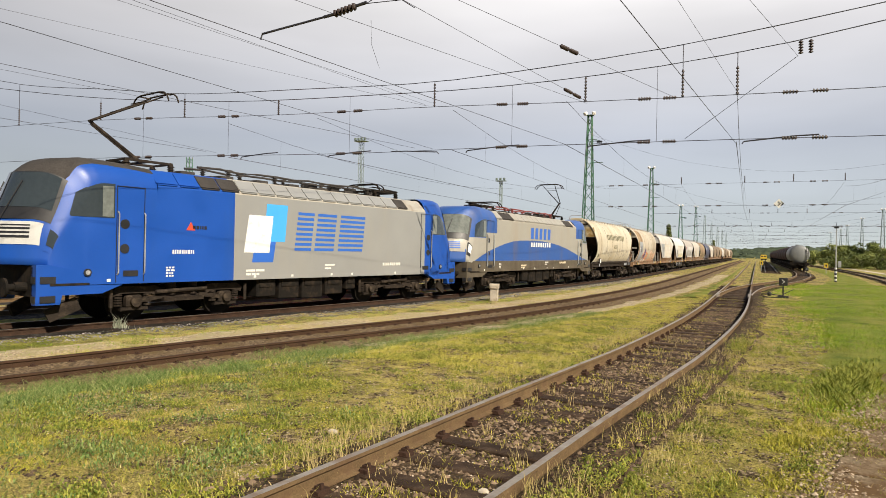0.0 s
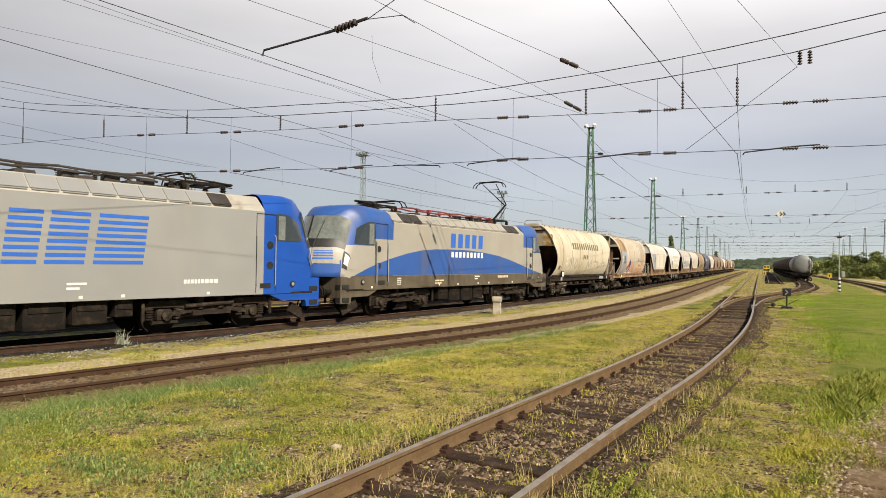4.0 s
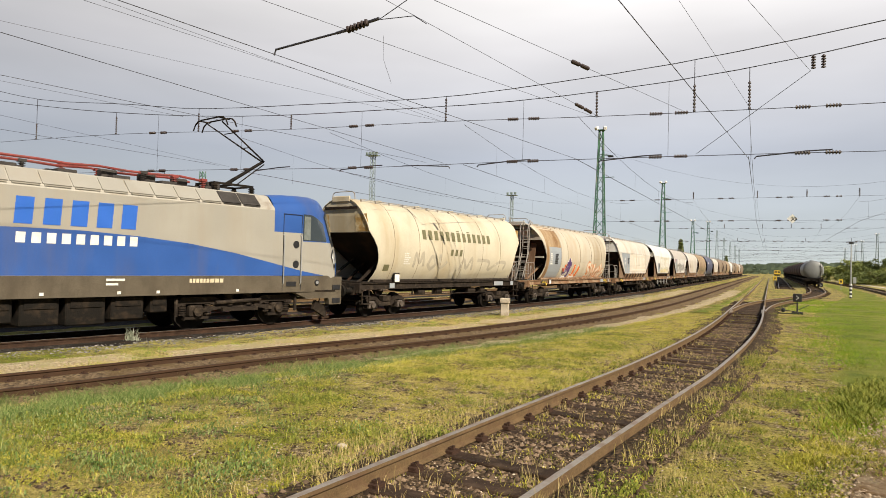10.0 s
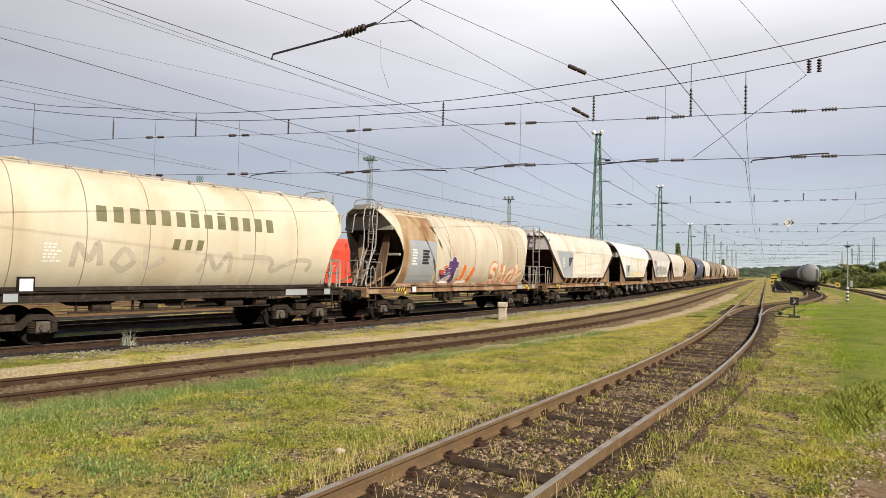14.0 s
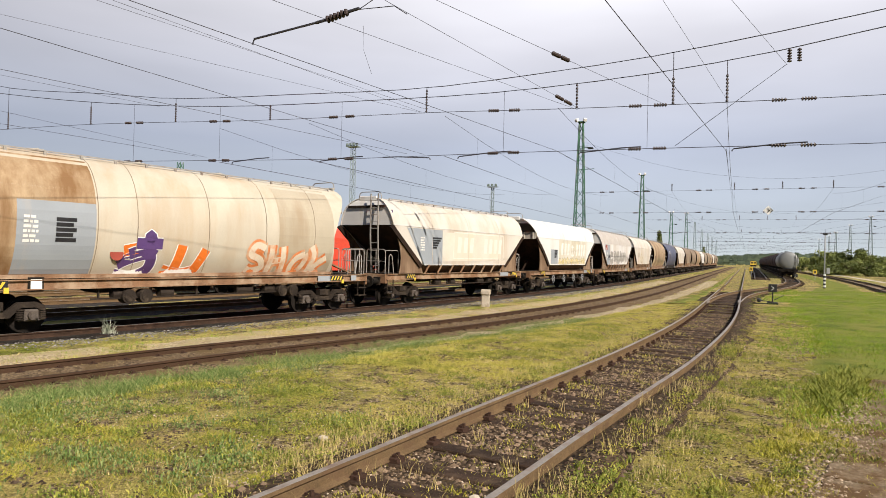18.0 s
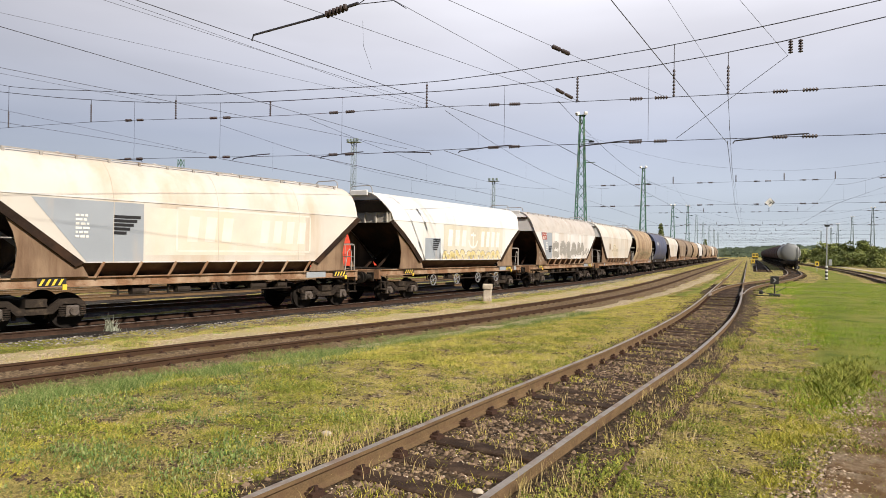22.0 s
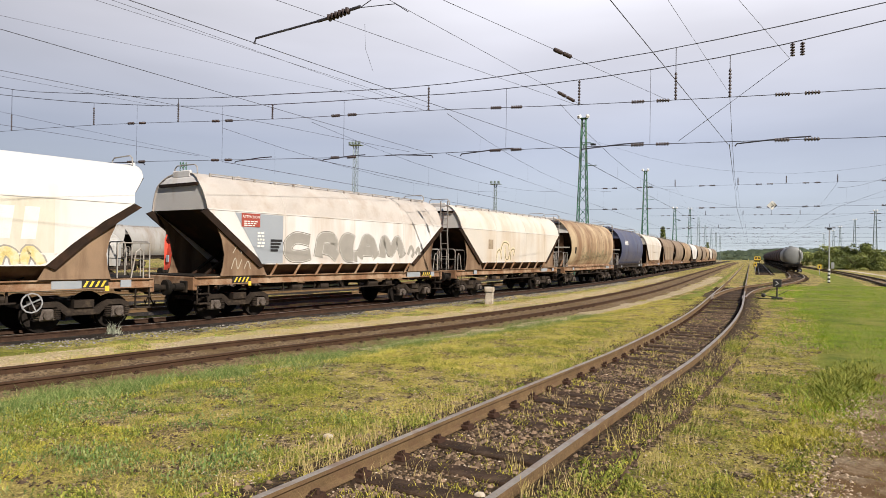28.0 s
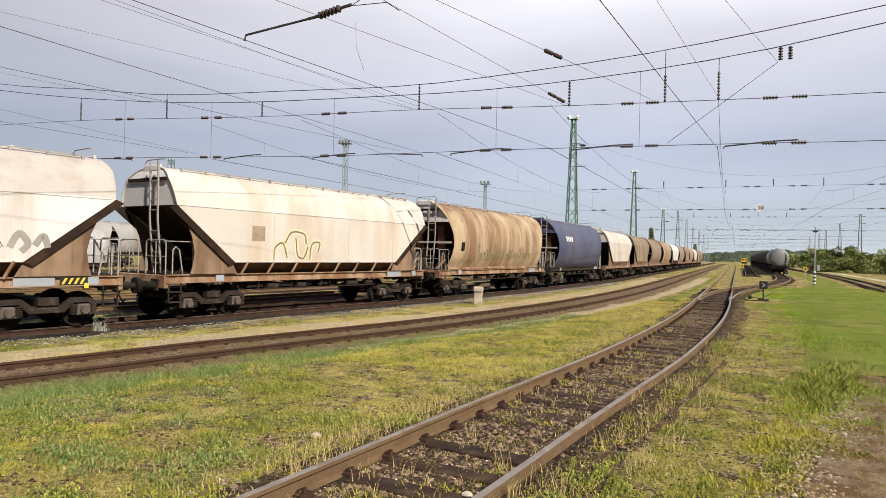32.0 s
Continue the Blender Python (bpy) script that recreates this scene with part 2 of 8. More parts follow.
def loft(bm, sections, closed=True, caps=True, mat=0):
    """A skin through sections of equal point counts."""
    rings = [[bm.verts.new(p) for p in s] for s in sections]
    n = len(rings[0])
    for a, b in zip(rings, rings[1:]):
        for i in range(n if closed else n - 1):
            f = bm.faces.new((a[i], a[(i + 1) % n], b[(i + 1) % n], b[i]))
            f.material_index = mat
    if caps:
        for ring in (rings[0][::-1], rings[-1]):
            bm.faces.new(ring).material_index = mat
    return bm


def prism(bm, poly, axis_fn, a, b, mat=0):
    """A flat polygon (u, v) given thickness: axis_fn(u, v, w) with w from a to b."""
    return loft(bm, [[axis_fn(u, v, w) for u, v in poly] for w in (a, b)], mat=mat)


def fix(bm):
    bmesh.ops.recalc_face_normals(bm, faces=bm.faces[:])
    return bm


# ---- the line of the moving train ----
RADIUS, BEND, LINE_X = 296.8, 66.84, -11.56


def line_table():
    """The main track's centre line by its curvature: a left-hand bend near the camera that runs out into an almost straight line."""
    slow = 2.8156e-5
    g = np.arange(-80, 460, 1.0)
    k = np.where(g < BEND - 4, 1 / RADIUS, np.where(g < BEND + 4, 1 / RADIUS + (slow - 1 / RADIUS) * (g - BEND + 4) / 8, np.where(g < 220, slow, 0)))
    turn = np.concatenate([np.cumsum(k[::-1])[::-1][1:], [0]])
    x = np.concatenate([[0], np.cumsum(np.sin(turn))[:-1]])
    y = np.concatenate([[0], np.cumsum(np.cos(turn))[:-1]])
    i = 180
    return g, x - x[i] + LINE_X, y - y[i] + 100


LINE = line_table()


def line_at(s):
    """Point on the main track's centre line, s metres along."""
    return Vector((float(np.interp(s, LINE[0], LINE[1])), float(np.interp(s, LINE[0], LINE[2])), 0))


def smooth_curve(knots, y):
    """x at y through knots (y, x), by a monotone-ish cubic."""
    ys = [k[0] for k in knots]
    if y <= ys[0]:
        return knots[0][1] + (y - ys[0]) * (knots[1][1] - knots[0][1]) / (ys[1] - ys[0])
    if y >= ys[-1]:
        return knots[-1][1] + (y - ys[-1]) * (knots[-1][1] - knots[-2][1]) / (ys[-1] - ys[-2])
    i = max(j for j in range(len(ys)) if ys[j] <= y)
    i = min(i, len(ys) - 2)
    sl = lambda j: (knots[min(j + 1, len(ys) - 1)][1] - knots[max(j - 1, 0)][1]) / (ys[min(j + 1, len(ys) - 1)] - ys[max(j - 1, 0)])
    L = ys[i + 1] - ys[i]
    u = (y - ys[i]) / L
    return ((2 * u ** 3 - 3 * u * u + 1) * knots[i][1] + (u ** 3 - 2 * u * u + u) * L * sl(i)
            + (-2 * u ** 3 + 3 * u * u) * knots[i + 1][1] + (u ** 3 - u * u) * L * sl(i + 1))


MID = [(-20, -19.9), (-8, -16.1), (0, -13.75), (7, -11.65), (11.3, -10.75), (14.4, -9.95), (19, -8.85), (23.6, -8.05), (32, -7.02), (45, -6.27), (65, -6.0), (200, -5.8)]
NEAR = [(-12, -4.6), (0, -3.06), (5.3, -2.5), (7, -2.34), (9.4, -2.08), (13.5, -1.64), (20, -1.22), (26, -1.04), (33, -1.0), (60, -1.05), (200, -1.0)]
BRANCH = [(30, -1.0), (37, -0.88), (44.7, -0.45), (52.6, 0.48), (61, 1.85), (70, 3.15), (80, 4.35), (87, 5.0), (100, 5.6), (115, 5.9), (200, 6.0)]


def rise(x, y):
    """How much the ground lies higher than at the main track: it climbs gently to the near track."""
    def st(a, b, v):
        u = min(1, max(0, (v - a) / (b - a)))
        return u * u * (3 - 2 * u)
    mx = smooth_curve(MID, max(-20, min(200, y)))
    return 0.32 * st(1.4, 4.2, x - mx) * (1 - st(24, 75, y))


def ground_z(x, y):
    return -0.19 + rise(x, y)


# ---- paints of the train ----
GRIME = (0.13, 0.10, 0.075)
M["loco_blue"] = surface("loco_blue", (0.006, 0.068, 0.36), 0.44, 0, 0.10, 1.2, 60, 0.03, (0.02, 0.07, 0.25), 0.16, 0.8, True, coat=0.05)
M["slate_blue"] = surface("slate_blue", (0.026, 0.09, 0.32), 0.45, 0, 0.12, 1.2, 60, 0.03, (0.09, 0.10, 0.18), 0.25, 0.7, True, coat=0.05)
M["silver"] = surface("silver", (0.335, 0.34, 0.335), 0.42, 0.25, 0.06, 0.9, 60, 0.03, (0.36, 0.35, 0.32), 0.2, 0.8, True)
M["cream_grey"] = surface("cream_grey", (0.345, 0.33, 0.29), 0.45, 0.05, 0.08, 0.9, 60, 0.03, (0.33, 0.29, 0.23), 0.3, 0.7, True)
M["roof_grey"] = surface("roof_grey", (0.42, 0.40, 0.35), 0.6, 0.1, 0.15, 1.5, 50, 0.05, (0.22, 0.17, 0.12), 0.35, 1.5)
M["sill_brown"] = surface("sill_brown", (0.105, 0.088, 0.064), 0.7, 0, 0.25, 2, 50, 0.1, (0.07, 0.055, 0.04), 0.35, 1.5, True)
# underframe and bogies: shade below the bodies is put into these near-black colours
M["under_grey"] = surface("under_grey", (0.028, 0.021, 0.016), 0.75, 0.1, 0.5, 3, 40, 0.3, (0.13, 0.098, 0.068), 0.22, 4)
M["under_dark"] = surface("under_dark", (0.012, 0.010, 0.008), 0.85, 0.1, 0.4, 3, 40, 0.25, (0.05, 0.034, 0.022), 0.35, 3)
M["axle_grey"] = surface("axle_grey", (0.12, 0.10, 0.085), 0.65, 0.2, 0.4, 4, 50, 0.2, (0.05, 0.035, 0.025), 0.4, 4)
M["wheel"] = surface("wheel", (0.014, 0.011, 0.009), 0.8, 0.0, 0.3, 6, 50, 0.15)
M["tread"] = surface("tread", (0.5, 0.48, 0.45), 0.3, 0.9, 0.1, 6, 50, 0.05)
M["glass"] = surface("glass", (0.035, 0.045, 0.05), 0.06, 0, 0.1, 1, 10, 0, coat=1.0)
M["glass_light"] = surface("glass_light", (0.20, 0.22, 0.20), 0.08, 0.2, 0.25, 1.2, 8, 0, coat=1.0)
M["soot"] = surface("soot", (0.05, 0.045, 0.042), 0.8, 0, 0.35, 2, 30, 0.1)
M["red_roof"] = surface("red_roof", (0.21, 0.038, 0.032), 0.6, 0, 0.25, 4, 40, 0.1, (0.12, 0.06, 0.05), 0.35, 3)
M["logo_blue"] = surface("logo_blue", (0.03, 0.13, 0.52), 0.4, 0, 0.08, 2, 50, 0)
M["cyan"] = surface("cyan", (0.06, 0.38, 0.83), 0.4, 0, 0.06, 2, 50, 0)
M["lamp_clear"] = surface("lamp_clear", (0.75, 0.76, 0.74), 0.12, 0, 0.1, 4, 30, 0, coat=1.0)
M["mark_white"] = surface("mark_white", (0.72, 0.71, 0.66), 0.6, 0, 0.15, 5, 50, 0)
M["cream"] = surface("cream", (0.56, 0.51, 0.395), 0.55, 0, 0.10, 0.8, 45, 0.06, (0.40, 0.31, 0.18), 0.32, 0.55, True)
M["cream_dark"] = surface("cream_dark", (0.30, 0.24, 0.17), 0.75, 0, 0.25, 1.2, 45, 0.1, (0.10, 0.07, 0.05), 0.45, 0.9)
M["rust_cream"] = surface("rust_cream", (0.51, 0.465, 0.375), 0.6, 0, 0.10, 0.8, 45, 0.08, (0.42, 0.30, 0.18), 0.35, 0.7, True)
M["pale"] = surface("pale", (0.56, 0.525, 0.465), 0.55, 0, 0.10, 0.8, 45, 0.06, (0.46, 0.35, 0.23), 0.30, 0.8, True)
M["white_body"] = surface("white_body", (0.66, 0.655, 0.63), 0.5, 0, 0.05, 0.8, 45, 0.05, (0.50, 0.44, 0.34), 0.18, 0.8, True)
M["grey_white"] = surface("grey_white", (0.63, 0.62, 0.60), 0.55, 0, 0.08, 0.8, 45, 0.05, (0.42, 0.33, 0.24), 0.28, 0.8, True)
M["roof_tan"] = surface("roof_tan", (0.45, 0.415, 0.375), 0.65, 0, 0.12, 1.1, 30, 0.08, (0.36, 0.30, 0.245), 0.35, 1.6)
M["tan_rust"] = surface("tan_rust", (0.44, 0.34, 0.21), 0.65, 0, 0.15, 0.8, 40, 0.08, (0.20, 0.11, 0.055), 0.55, 0.7, True)
M["navy"] = surface("navy", (0.055, 0.065, 0.12), 0.5, 0, 0.15, 0.8, 40, 0.05, (0.13, 0.12, 0.14), 0.3, 0.8, True)
M["brown_wagon"] = surface("brown_wagon", (0.20, 0.145, 0.10), 0.7, 0, 0.2, 0.8, 40, 0.08, (0.34, 0.27, 0.19), 0.4, 0.8, True)
M["rust_frame"] = surface("rust_frame", (0.22, 0.125, 0.07), 0.8, 0.05, 0.35, 2, 40, 0.25, (0.42, 0.32, 0.22), 0.45, 1.5)
# near-black: shade inside open wagon ends and slots is put into the colour
M["shaded_hollow"] = surface("shaded_hollow", (0.020, 0.012, 0.008), 0.85, 0, 0.35, 1.5, 30, 0.15, (0.055, 0.028, 0.015), 0.4, 1.2)
# rust, darkened in colour for the shade under the overhanging side
M["skirt_rust_shade"] = surface("skirt_rust_shade", (0.09, 0.05, 0.03), 0.85, 0, 0.35, 2, 40, 0.2, (0.16, 0.11, 0.07), 0.4, 1.5)
M["ladder_grey"] = surface("ladder_grey", (0.36, 0.34, 0.31), 0.6, 0.2, 0.25, 3, 40, 0.1, (0.15, 0.10, 0.07), 0.4, 3)
M["gusset_tan"] = surface("gusset_tan", (0.24, 0.165, 0.105), 0.75, 0, 0.25, 1.5, 40, 0.1, (0.10, 0.055, 0.032), 0.55, 1.2, True)
M["panel_grey"] = surface("panel_grey", (0.29, 0.32, 0.35), 0.55, 0, 0.08, 1.2, 50, 0.04, (0.48, 0.38, 0.28), 0.2, 1.0, True)
M["letter_olive"] = surface("letter_olive", (0.155, 0.145, 0.075), 0.6, 0, 0.2, 4, 50, 0)
M["haze_grey"] = surface("haze_grey", (0.42, 0.38, 0.30), 0.6, 0, 0.15, 2, 50, 0)
M["orange"] = surface("orange", (0.72, 0.17, 0.02), 0.5, 0, 0.15, 2, 40, 0)
M["purple"] = surface("purple", (0.09, 0.045, 0.16), 0.5, 0, 0.15, 2, 40, 0)
M["ghost_grey"] = surface("ghost_grey", (0.29, 0.275, 0.245), 0.6, 0, 0.15, 2, 40, 0)
M["ghost_tan"] = surface("ghost_tan", (0.64, 0.54, 0.38), 0.6, 0, 0.12, 2, 40, 0)
M["ghost_pale"] = surface("ghost_pale", (0.68, 0.64, 0.56), 0.6, 0, 0.12, 2, 40, 0)
M["wall_white"] = M["mark_white"]
M["sign_red"] = surface("sign_red", (0.30, 0.055, 0.035), 0.6, 0, 0.15, 3, 40, 0)
M["tank_dark"] = surface("tank_dark", (0.045, 0.028, 0.025), 0.8, 0.0, 0.25, 0.8, 30, 0.05, (0.16, 0.06, 0.05), 0.4, 0.6)
M["tank_grey"] = surface("tank_grey", (0.22, 0.23, 0.23), 0.55, 0.2, 0.15, 0.8, 30, 0.05)


# ---- decals that lie on a curved side ----
def decal_rect(bm, xf, y0, y1, z0, z1, lift=0.006, shear=0.0, mat=0):
    n = max(1, int((z1 - z0) / 0.12))
    rows = []
    for i in range(n + 1):
        z = z0 + (z1 - z0) * i / n
        s = shear * (z - z0)
        rows.append([bm.verts.new((xf(z) + lift, y + s, z)) for y in (y0, y1)])
    for a, b in zip(rows, rows[1:]):
        bm.faces.new((a[0], a[1], b[1], b[0])).material_index = mat
    return bm


def decal_stroke(bm, xf, pts, width, lift=0.006):
    """A brush stroke along (y, z) points on the side."""
    fine = []
    for k in range(len(pts) - 1):
        p0, p1 = Vector(pts[max(k - 1, 0)]), Vector(pts[k])
        p2, p3 = Vector(pts[k + 1]), Vector(pts[min(k + 2, len(pts) - 1)])
        for i in range(5):
            u = i / 5
            fine.append(0.5 * ((2 * p1) + (p2 - p0) * u + (2 * p0 - 5 * p1 + 4 * p2 - p3) * u * u + (3 * p1 - p0 - 3 * p2 + p3) * u ** 3))
    fine.append(Vector(pts[-1]))
    prev = None
    for k, p in enumerate(fine):
        d = (fine[min(k + 1, len(fine) - 1)] - fine[max(k - 1, 0)])
        d = d.normalized() if d.length > 1e-6 else Vector((1, 0))
        nrm = Vector((-d.y, d.x)) * width / 2
        row = [bm.verts.new((xf(q.y) + lift, q.x, q.y)) for q in (p - nrm, p + nrm)]
        if prev:
            bm.faces.new((prev[0], row[0], row[1], prev[1]))
        prev = row
    return bm


def decal_poly(bm, xf, pts, lift=0.006):
    """A flat patch (y, z) on an upright side, cut in bands so that it follows the side."""
    vs = [bm.verts.new((xf(z) + lift, y, z)) for y, z in pts]
    f = bm.faces.new(vs)
    return bm


def small_writing(name, parent, xf, y0, z0, rows, mat, seed=1, height=0.05, step=0.085):
    """Unreadable lines of lettering as short bars."""
    r = random.Random(seed)
    bm = B()
    for i, (count, width) in enumerate(rows):
        y = y0
        for _ in range(count):
            w = width * r.uniform(0.6, 1.3)
            decal_rect(bm, xf, y, y + w, z0 - i * step, z0 - i * step + height)
            y += w + 0.03
    ob = part(name, bm, mat, parent)
    ob["kind"] = "stuff"
    return ob


# ---- bogies ----
def shared(name, mesh, parent, m):
    ob = new(name, mesh)
    ob.parent = parent
    ob.matrix_basis = m
    return ob


def wheelset_mesh(r, name):
    bm = B()
    for s in (-1, 1):
        x = s * 0.752
        cyl(bm, (x - s * 0.07, 0, 0), (x + s * 0.065, 0, 0), r, 28, mat=1)
        cyl(bm, (x - s * 0.075, 0, 0), (x - s * 0.045, 0, 0), r + 0.028, 28, mat=1)
        cyl(bm, (x + s * 0.065, 0, 0), (x + s * 0.072, 0, 0), r - 0.06, 28)
        cyl(bm, (x + s * 0.07, 0, 0), (x + s * 0.11, 0, 0), 0.13, 16)
        for k in range(6):
            a = k * math.pi / 3
            box(bm, x + s * 0.074, math.cos(a) * r * 0.6, math.sin(a) * r * 0.6, 0.012, 0.05, 0.05)
    cyl(bm, (-0.95, 0, 0), (0.95, 0, 0), 0.075, 12)
    me = bpy.data.meshes.new(name)
    bm.to_mesh(me)
    bm.free()
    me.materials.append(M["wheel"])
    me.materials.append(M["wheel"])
    return me


def mesh_of(bm, name, mats):
    me = bpy.data.meshes.new(name)
    bm.to_mesh(me)
    bm.free()
    for m in mats:
        me.materials.append(m)
    return me


def freight_bogie_meshes():
    base = 0.9
    bm = B()
    for s in (-1, 1):
        x = s * 1.02
        prof = [(-1.22, 0.70), (-1.02, 0.80), (-0.60, 0.80), (-0.35, 0.60), (0.35, 0.60), (0.60, 0.80), (1.02, 0.80), (1.22, 0.70),
                (1.22, 0.58), (1.0, 0.66), (0.66, 0.66), (0.42, 0.42), (-0.42, 0.42), (-0.66, 0.66), (-1.0, 0.66), (-1.22, 0.58)]
        prism(bm, prof, lambda u, v, w: (w, u, v), x - 0.07, x + 0.07)
        for a in (-base, base):
            for o in (-0.25, 0.25):
                for k in range(5):
                    z = 0.37 + k * 0.055
                    cyl(bm, (x + s * 0.06, a + o, z), (x + s * 0.06, a + o, z + 0.032), 0.095, 10)
        box(bm, x + s * 0.03, 0, 0.72, 0.2, 0.5, 0.2)
    box(bm, 0, 0, 0.66, 1.9, 0.42, 0.26)
    for a in (-1.2, 1.2):
        box(bm, 0, a, 0.66, 1.9, 0.1, 0.12)
    for s in (-1, 1):
        for a in (-base, base):
            box(bm, s * 0.77, a + (0.53 if a < 0 else -0.53), 0.46, 0.1, 0.07, 0.34)
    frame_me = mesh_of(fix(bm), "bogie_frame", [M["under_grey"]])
    bm = B()
    box(bm, 0.12, 0, 0, 0.22, 0.34, 0.30, bevel=0.04)
    cyl(bm, (0.2, 0, 0), (0.31, 0, 0), 0.115, 14)
    box(bm, 0.10, 0, -0.10, 0.2, 0.60, 0.07)
    for k in range(4):
        a = math.pi / 4 + k * math.pi / 2
        cyl(bm, (0.3, math.cos(a) * 0.08, math.sin(a) * 0.08), (0.325, math.cos(a) * 0.08, math.sin(a) * 0.08), 0.018, 6)
    box_me = mesh_of(fix(bm), "axle_box", [M["axle_grey"]])
    return frame_me, box_me, wheelset_mesh(0.46, "wheelset")


BOGIE = freight_bogie_meshes()
ROLLING = []


def freight_bogie(parent, y, live):
    fr, bx, ws = BOGIE
    b = shared("bogie", fr, parent, pose(0, y, 0))
    for a in (-0.9, 0.9):
        w = shared("wheelset", ws, b, pose(0, a, 0.46))
        if live:
            ROLLING.append((w, a, 0.46))
        for s in (-1, 1):
            shared("axle_box", bx, b, pose(s * 0.92, a, 0.47, 0, 0, 0 if s > 0 else 180))
    return b


# ---- shared fittings of wagons ----
def buffer_mesh():
    bm = B()
    box(bm, 0, 0.03, 0, 0.36, 0.06, 0.36, bevel=0.02)
    cyl(bm, (0, 0.05, 0), (0, 0.36, 0), 0.12, 14)
    cyl(bm, (0, 0.34, 0), (0, 0.56, 0), 0.085, 14)
    cyl(bm, (0, 0.55, 0), (0, 0.61, 0), 0.235, 20)
    return mesh_of(fix(bm), "buffer", [M["under_dark"]])


def coupling_mesh():
    bm = B()
    box(bm, 0, 0.05, 0, 0.3, 0.1, 0.28)
    bar(bm, (0, 0.1, 0), (0, 0.42, 0.02), 0.07)
    for s in (-1, 1):
        bar(bm, (s * 0.06, 0.35, 0), (s * 0.05, 0.56, -0.12), 0.035)
    cyl(bm, (-0.12, 0.5, -0.1), (0.12, 0.5, -0.1), 0.03, 8)
    tube(bm, [(0.5, 0.0, -0.05), (0.5, 0.25, -0.15), (0.45, 0.42, -0.42), (0.38, 0.5, -0.5), (0.3, 0.58, -0.4)], 0.022, 6)
    return mesh_of(fix(bm), "coupling", [M["under_dark"]])


BUFFER, COUPLING = buffer_mesh(), coupling_mesh()


def end_gear(parent, half):
    for e in (-1, 1):
        turn = 0 if e > 0 else 180
        for s in (-1, 1):
            shared("buffer", BUFFER, parent, pose(s * 0.875, e * half, 1.06, 0, 0, turn))
        shared("coupling", COUPLING, parent, pose(0, e * half, 1.02, 0, 0, turn))


def ladder(bm, x0, x1, y, z0, z1, lean=0.0, rung=0.28):
    for x in (x0, x1):
        bar(bm, (x, y, z0), (x, y + lean, z1), 0.045)
    n = int((z1 - z0) / rung)
    for k in range(1, n):
        u = k / n
        bar(bm, (x0, y + lean * u, z0 + (z1 - z0) * u), (x1, y + lean * u, z0 + (z1 - z0) * u), 0.03)
    return bm


def rail_frame(bm, pts, r=0.02):
    tube(bm, pts, r, 6)
    return bm


# ---- hopper wagons ----
def interp(table, z):
    if z <= table[0][0]:
        return table[0][1]
    for (a, u), (b, v) in zip(table, table[1:]):
        if z <= b:
            return u + (v - u) * (z - a) / (b - a)
    return table[-1][1]


ROUND = [(1.40, 1.02), (1.6, 1.17), (1.9, 1.33), (2.2, 1.43), (2.5, 1.48), (2.8, 1.50), (3.1, 1.49), (3.4, 1.45), (3.7, 1.37), (4.0, 1.23), (4.25, 1.06), (4.45, 0.86), (4.6, 0.62), (4.70, 0.34), (4.74, 0.0)]
SLAB = [(1.74, 1.485), (2.3, 1.49), (2.9, 1.49), (3.45, 1.485), (3.75, 1.40), (4.02, 1.285), (4.25, 1.13), (4.44, 0.92), (4.57, 0.68), (4.63, 0.42), (4.66, 0.0)]


def hopper_shell(bm, profile, ends, inner):
    """Side and roof sheet; ends: (z, half length) tells how the ends are cut."""
    half = [(x, z) for z, x in profile]
    ring = [(x, z) for x, z in half] + [(-x, z) for x, z in half[::-1][1:]]
    stations = [-1.0, -inner, -inner / 3, inner / 3, inner, 1.0]
    secs = []
    for st in stations:
        sec = []
        for x, z in ring:
            e = interp(ends, z)
            y = st * e if abs(st) == 1.0 else st * 1.0
            sec.append((x, y, z))
        secs.append(sec)
    loft(bm, secs, closed=False, caps=False)
    return bm


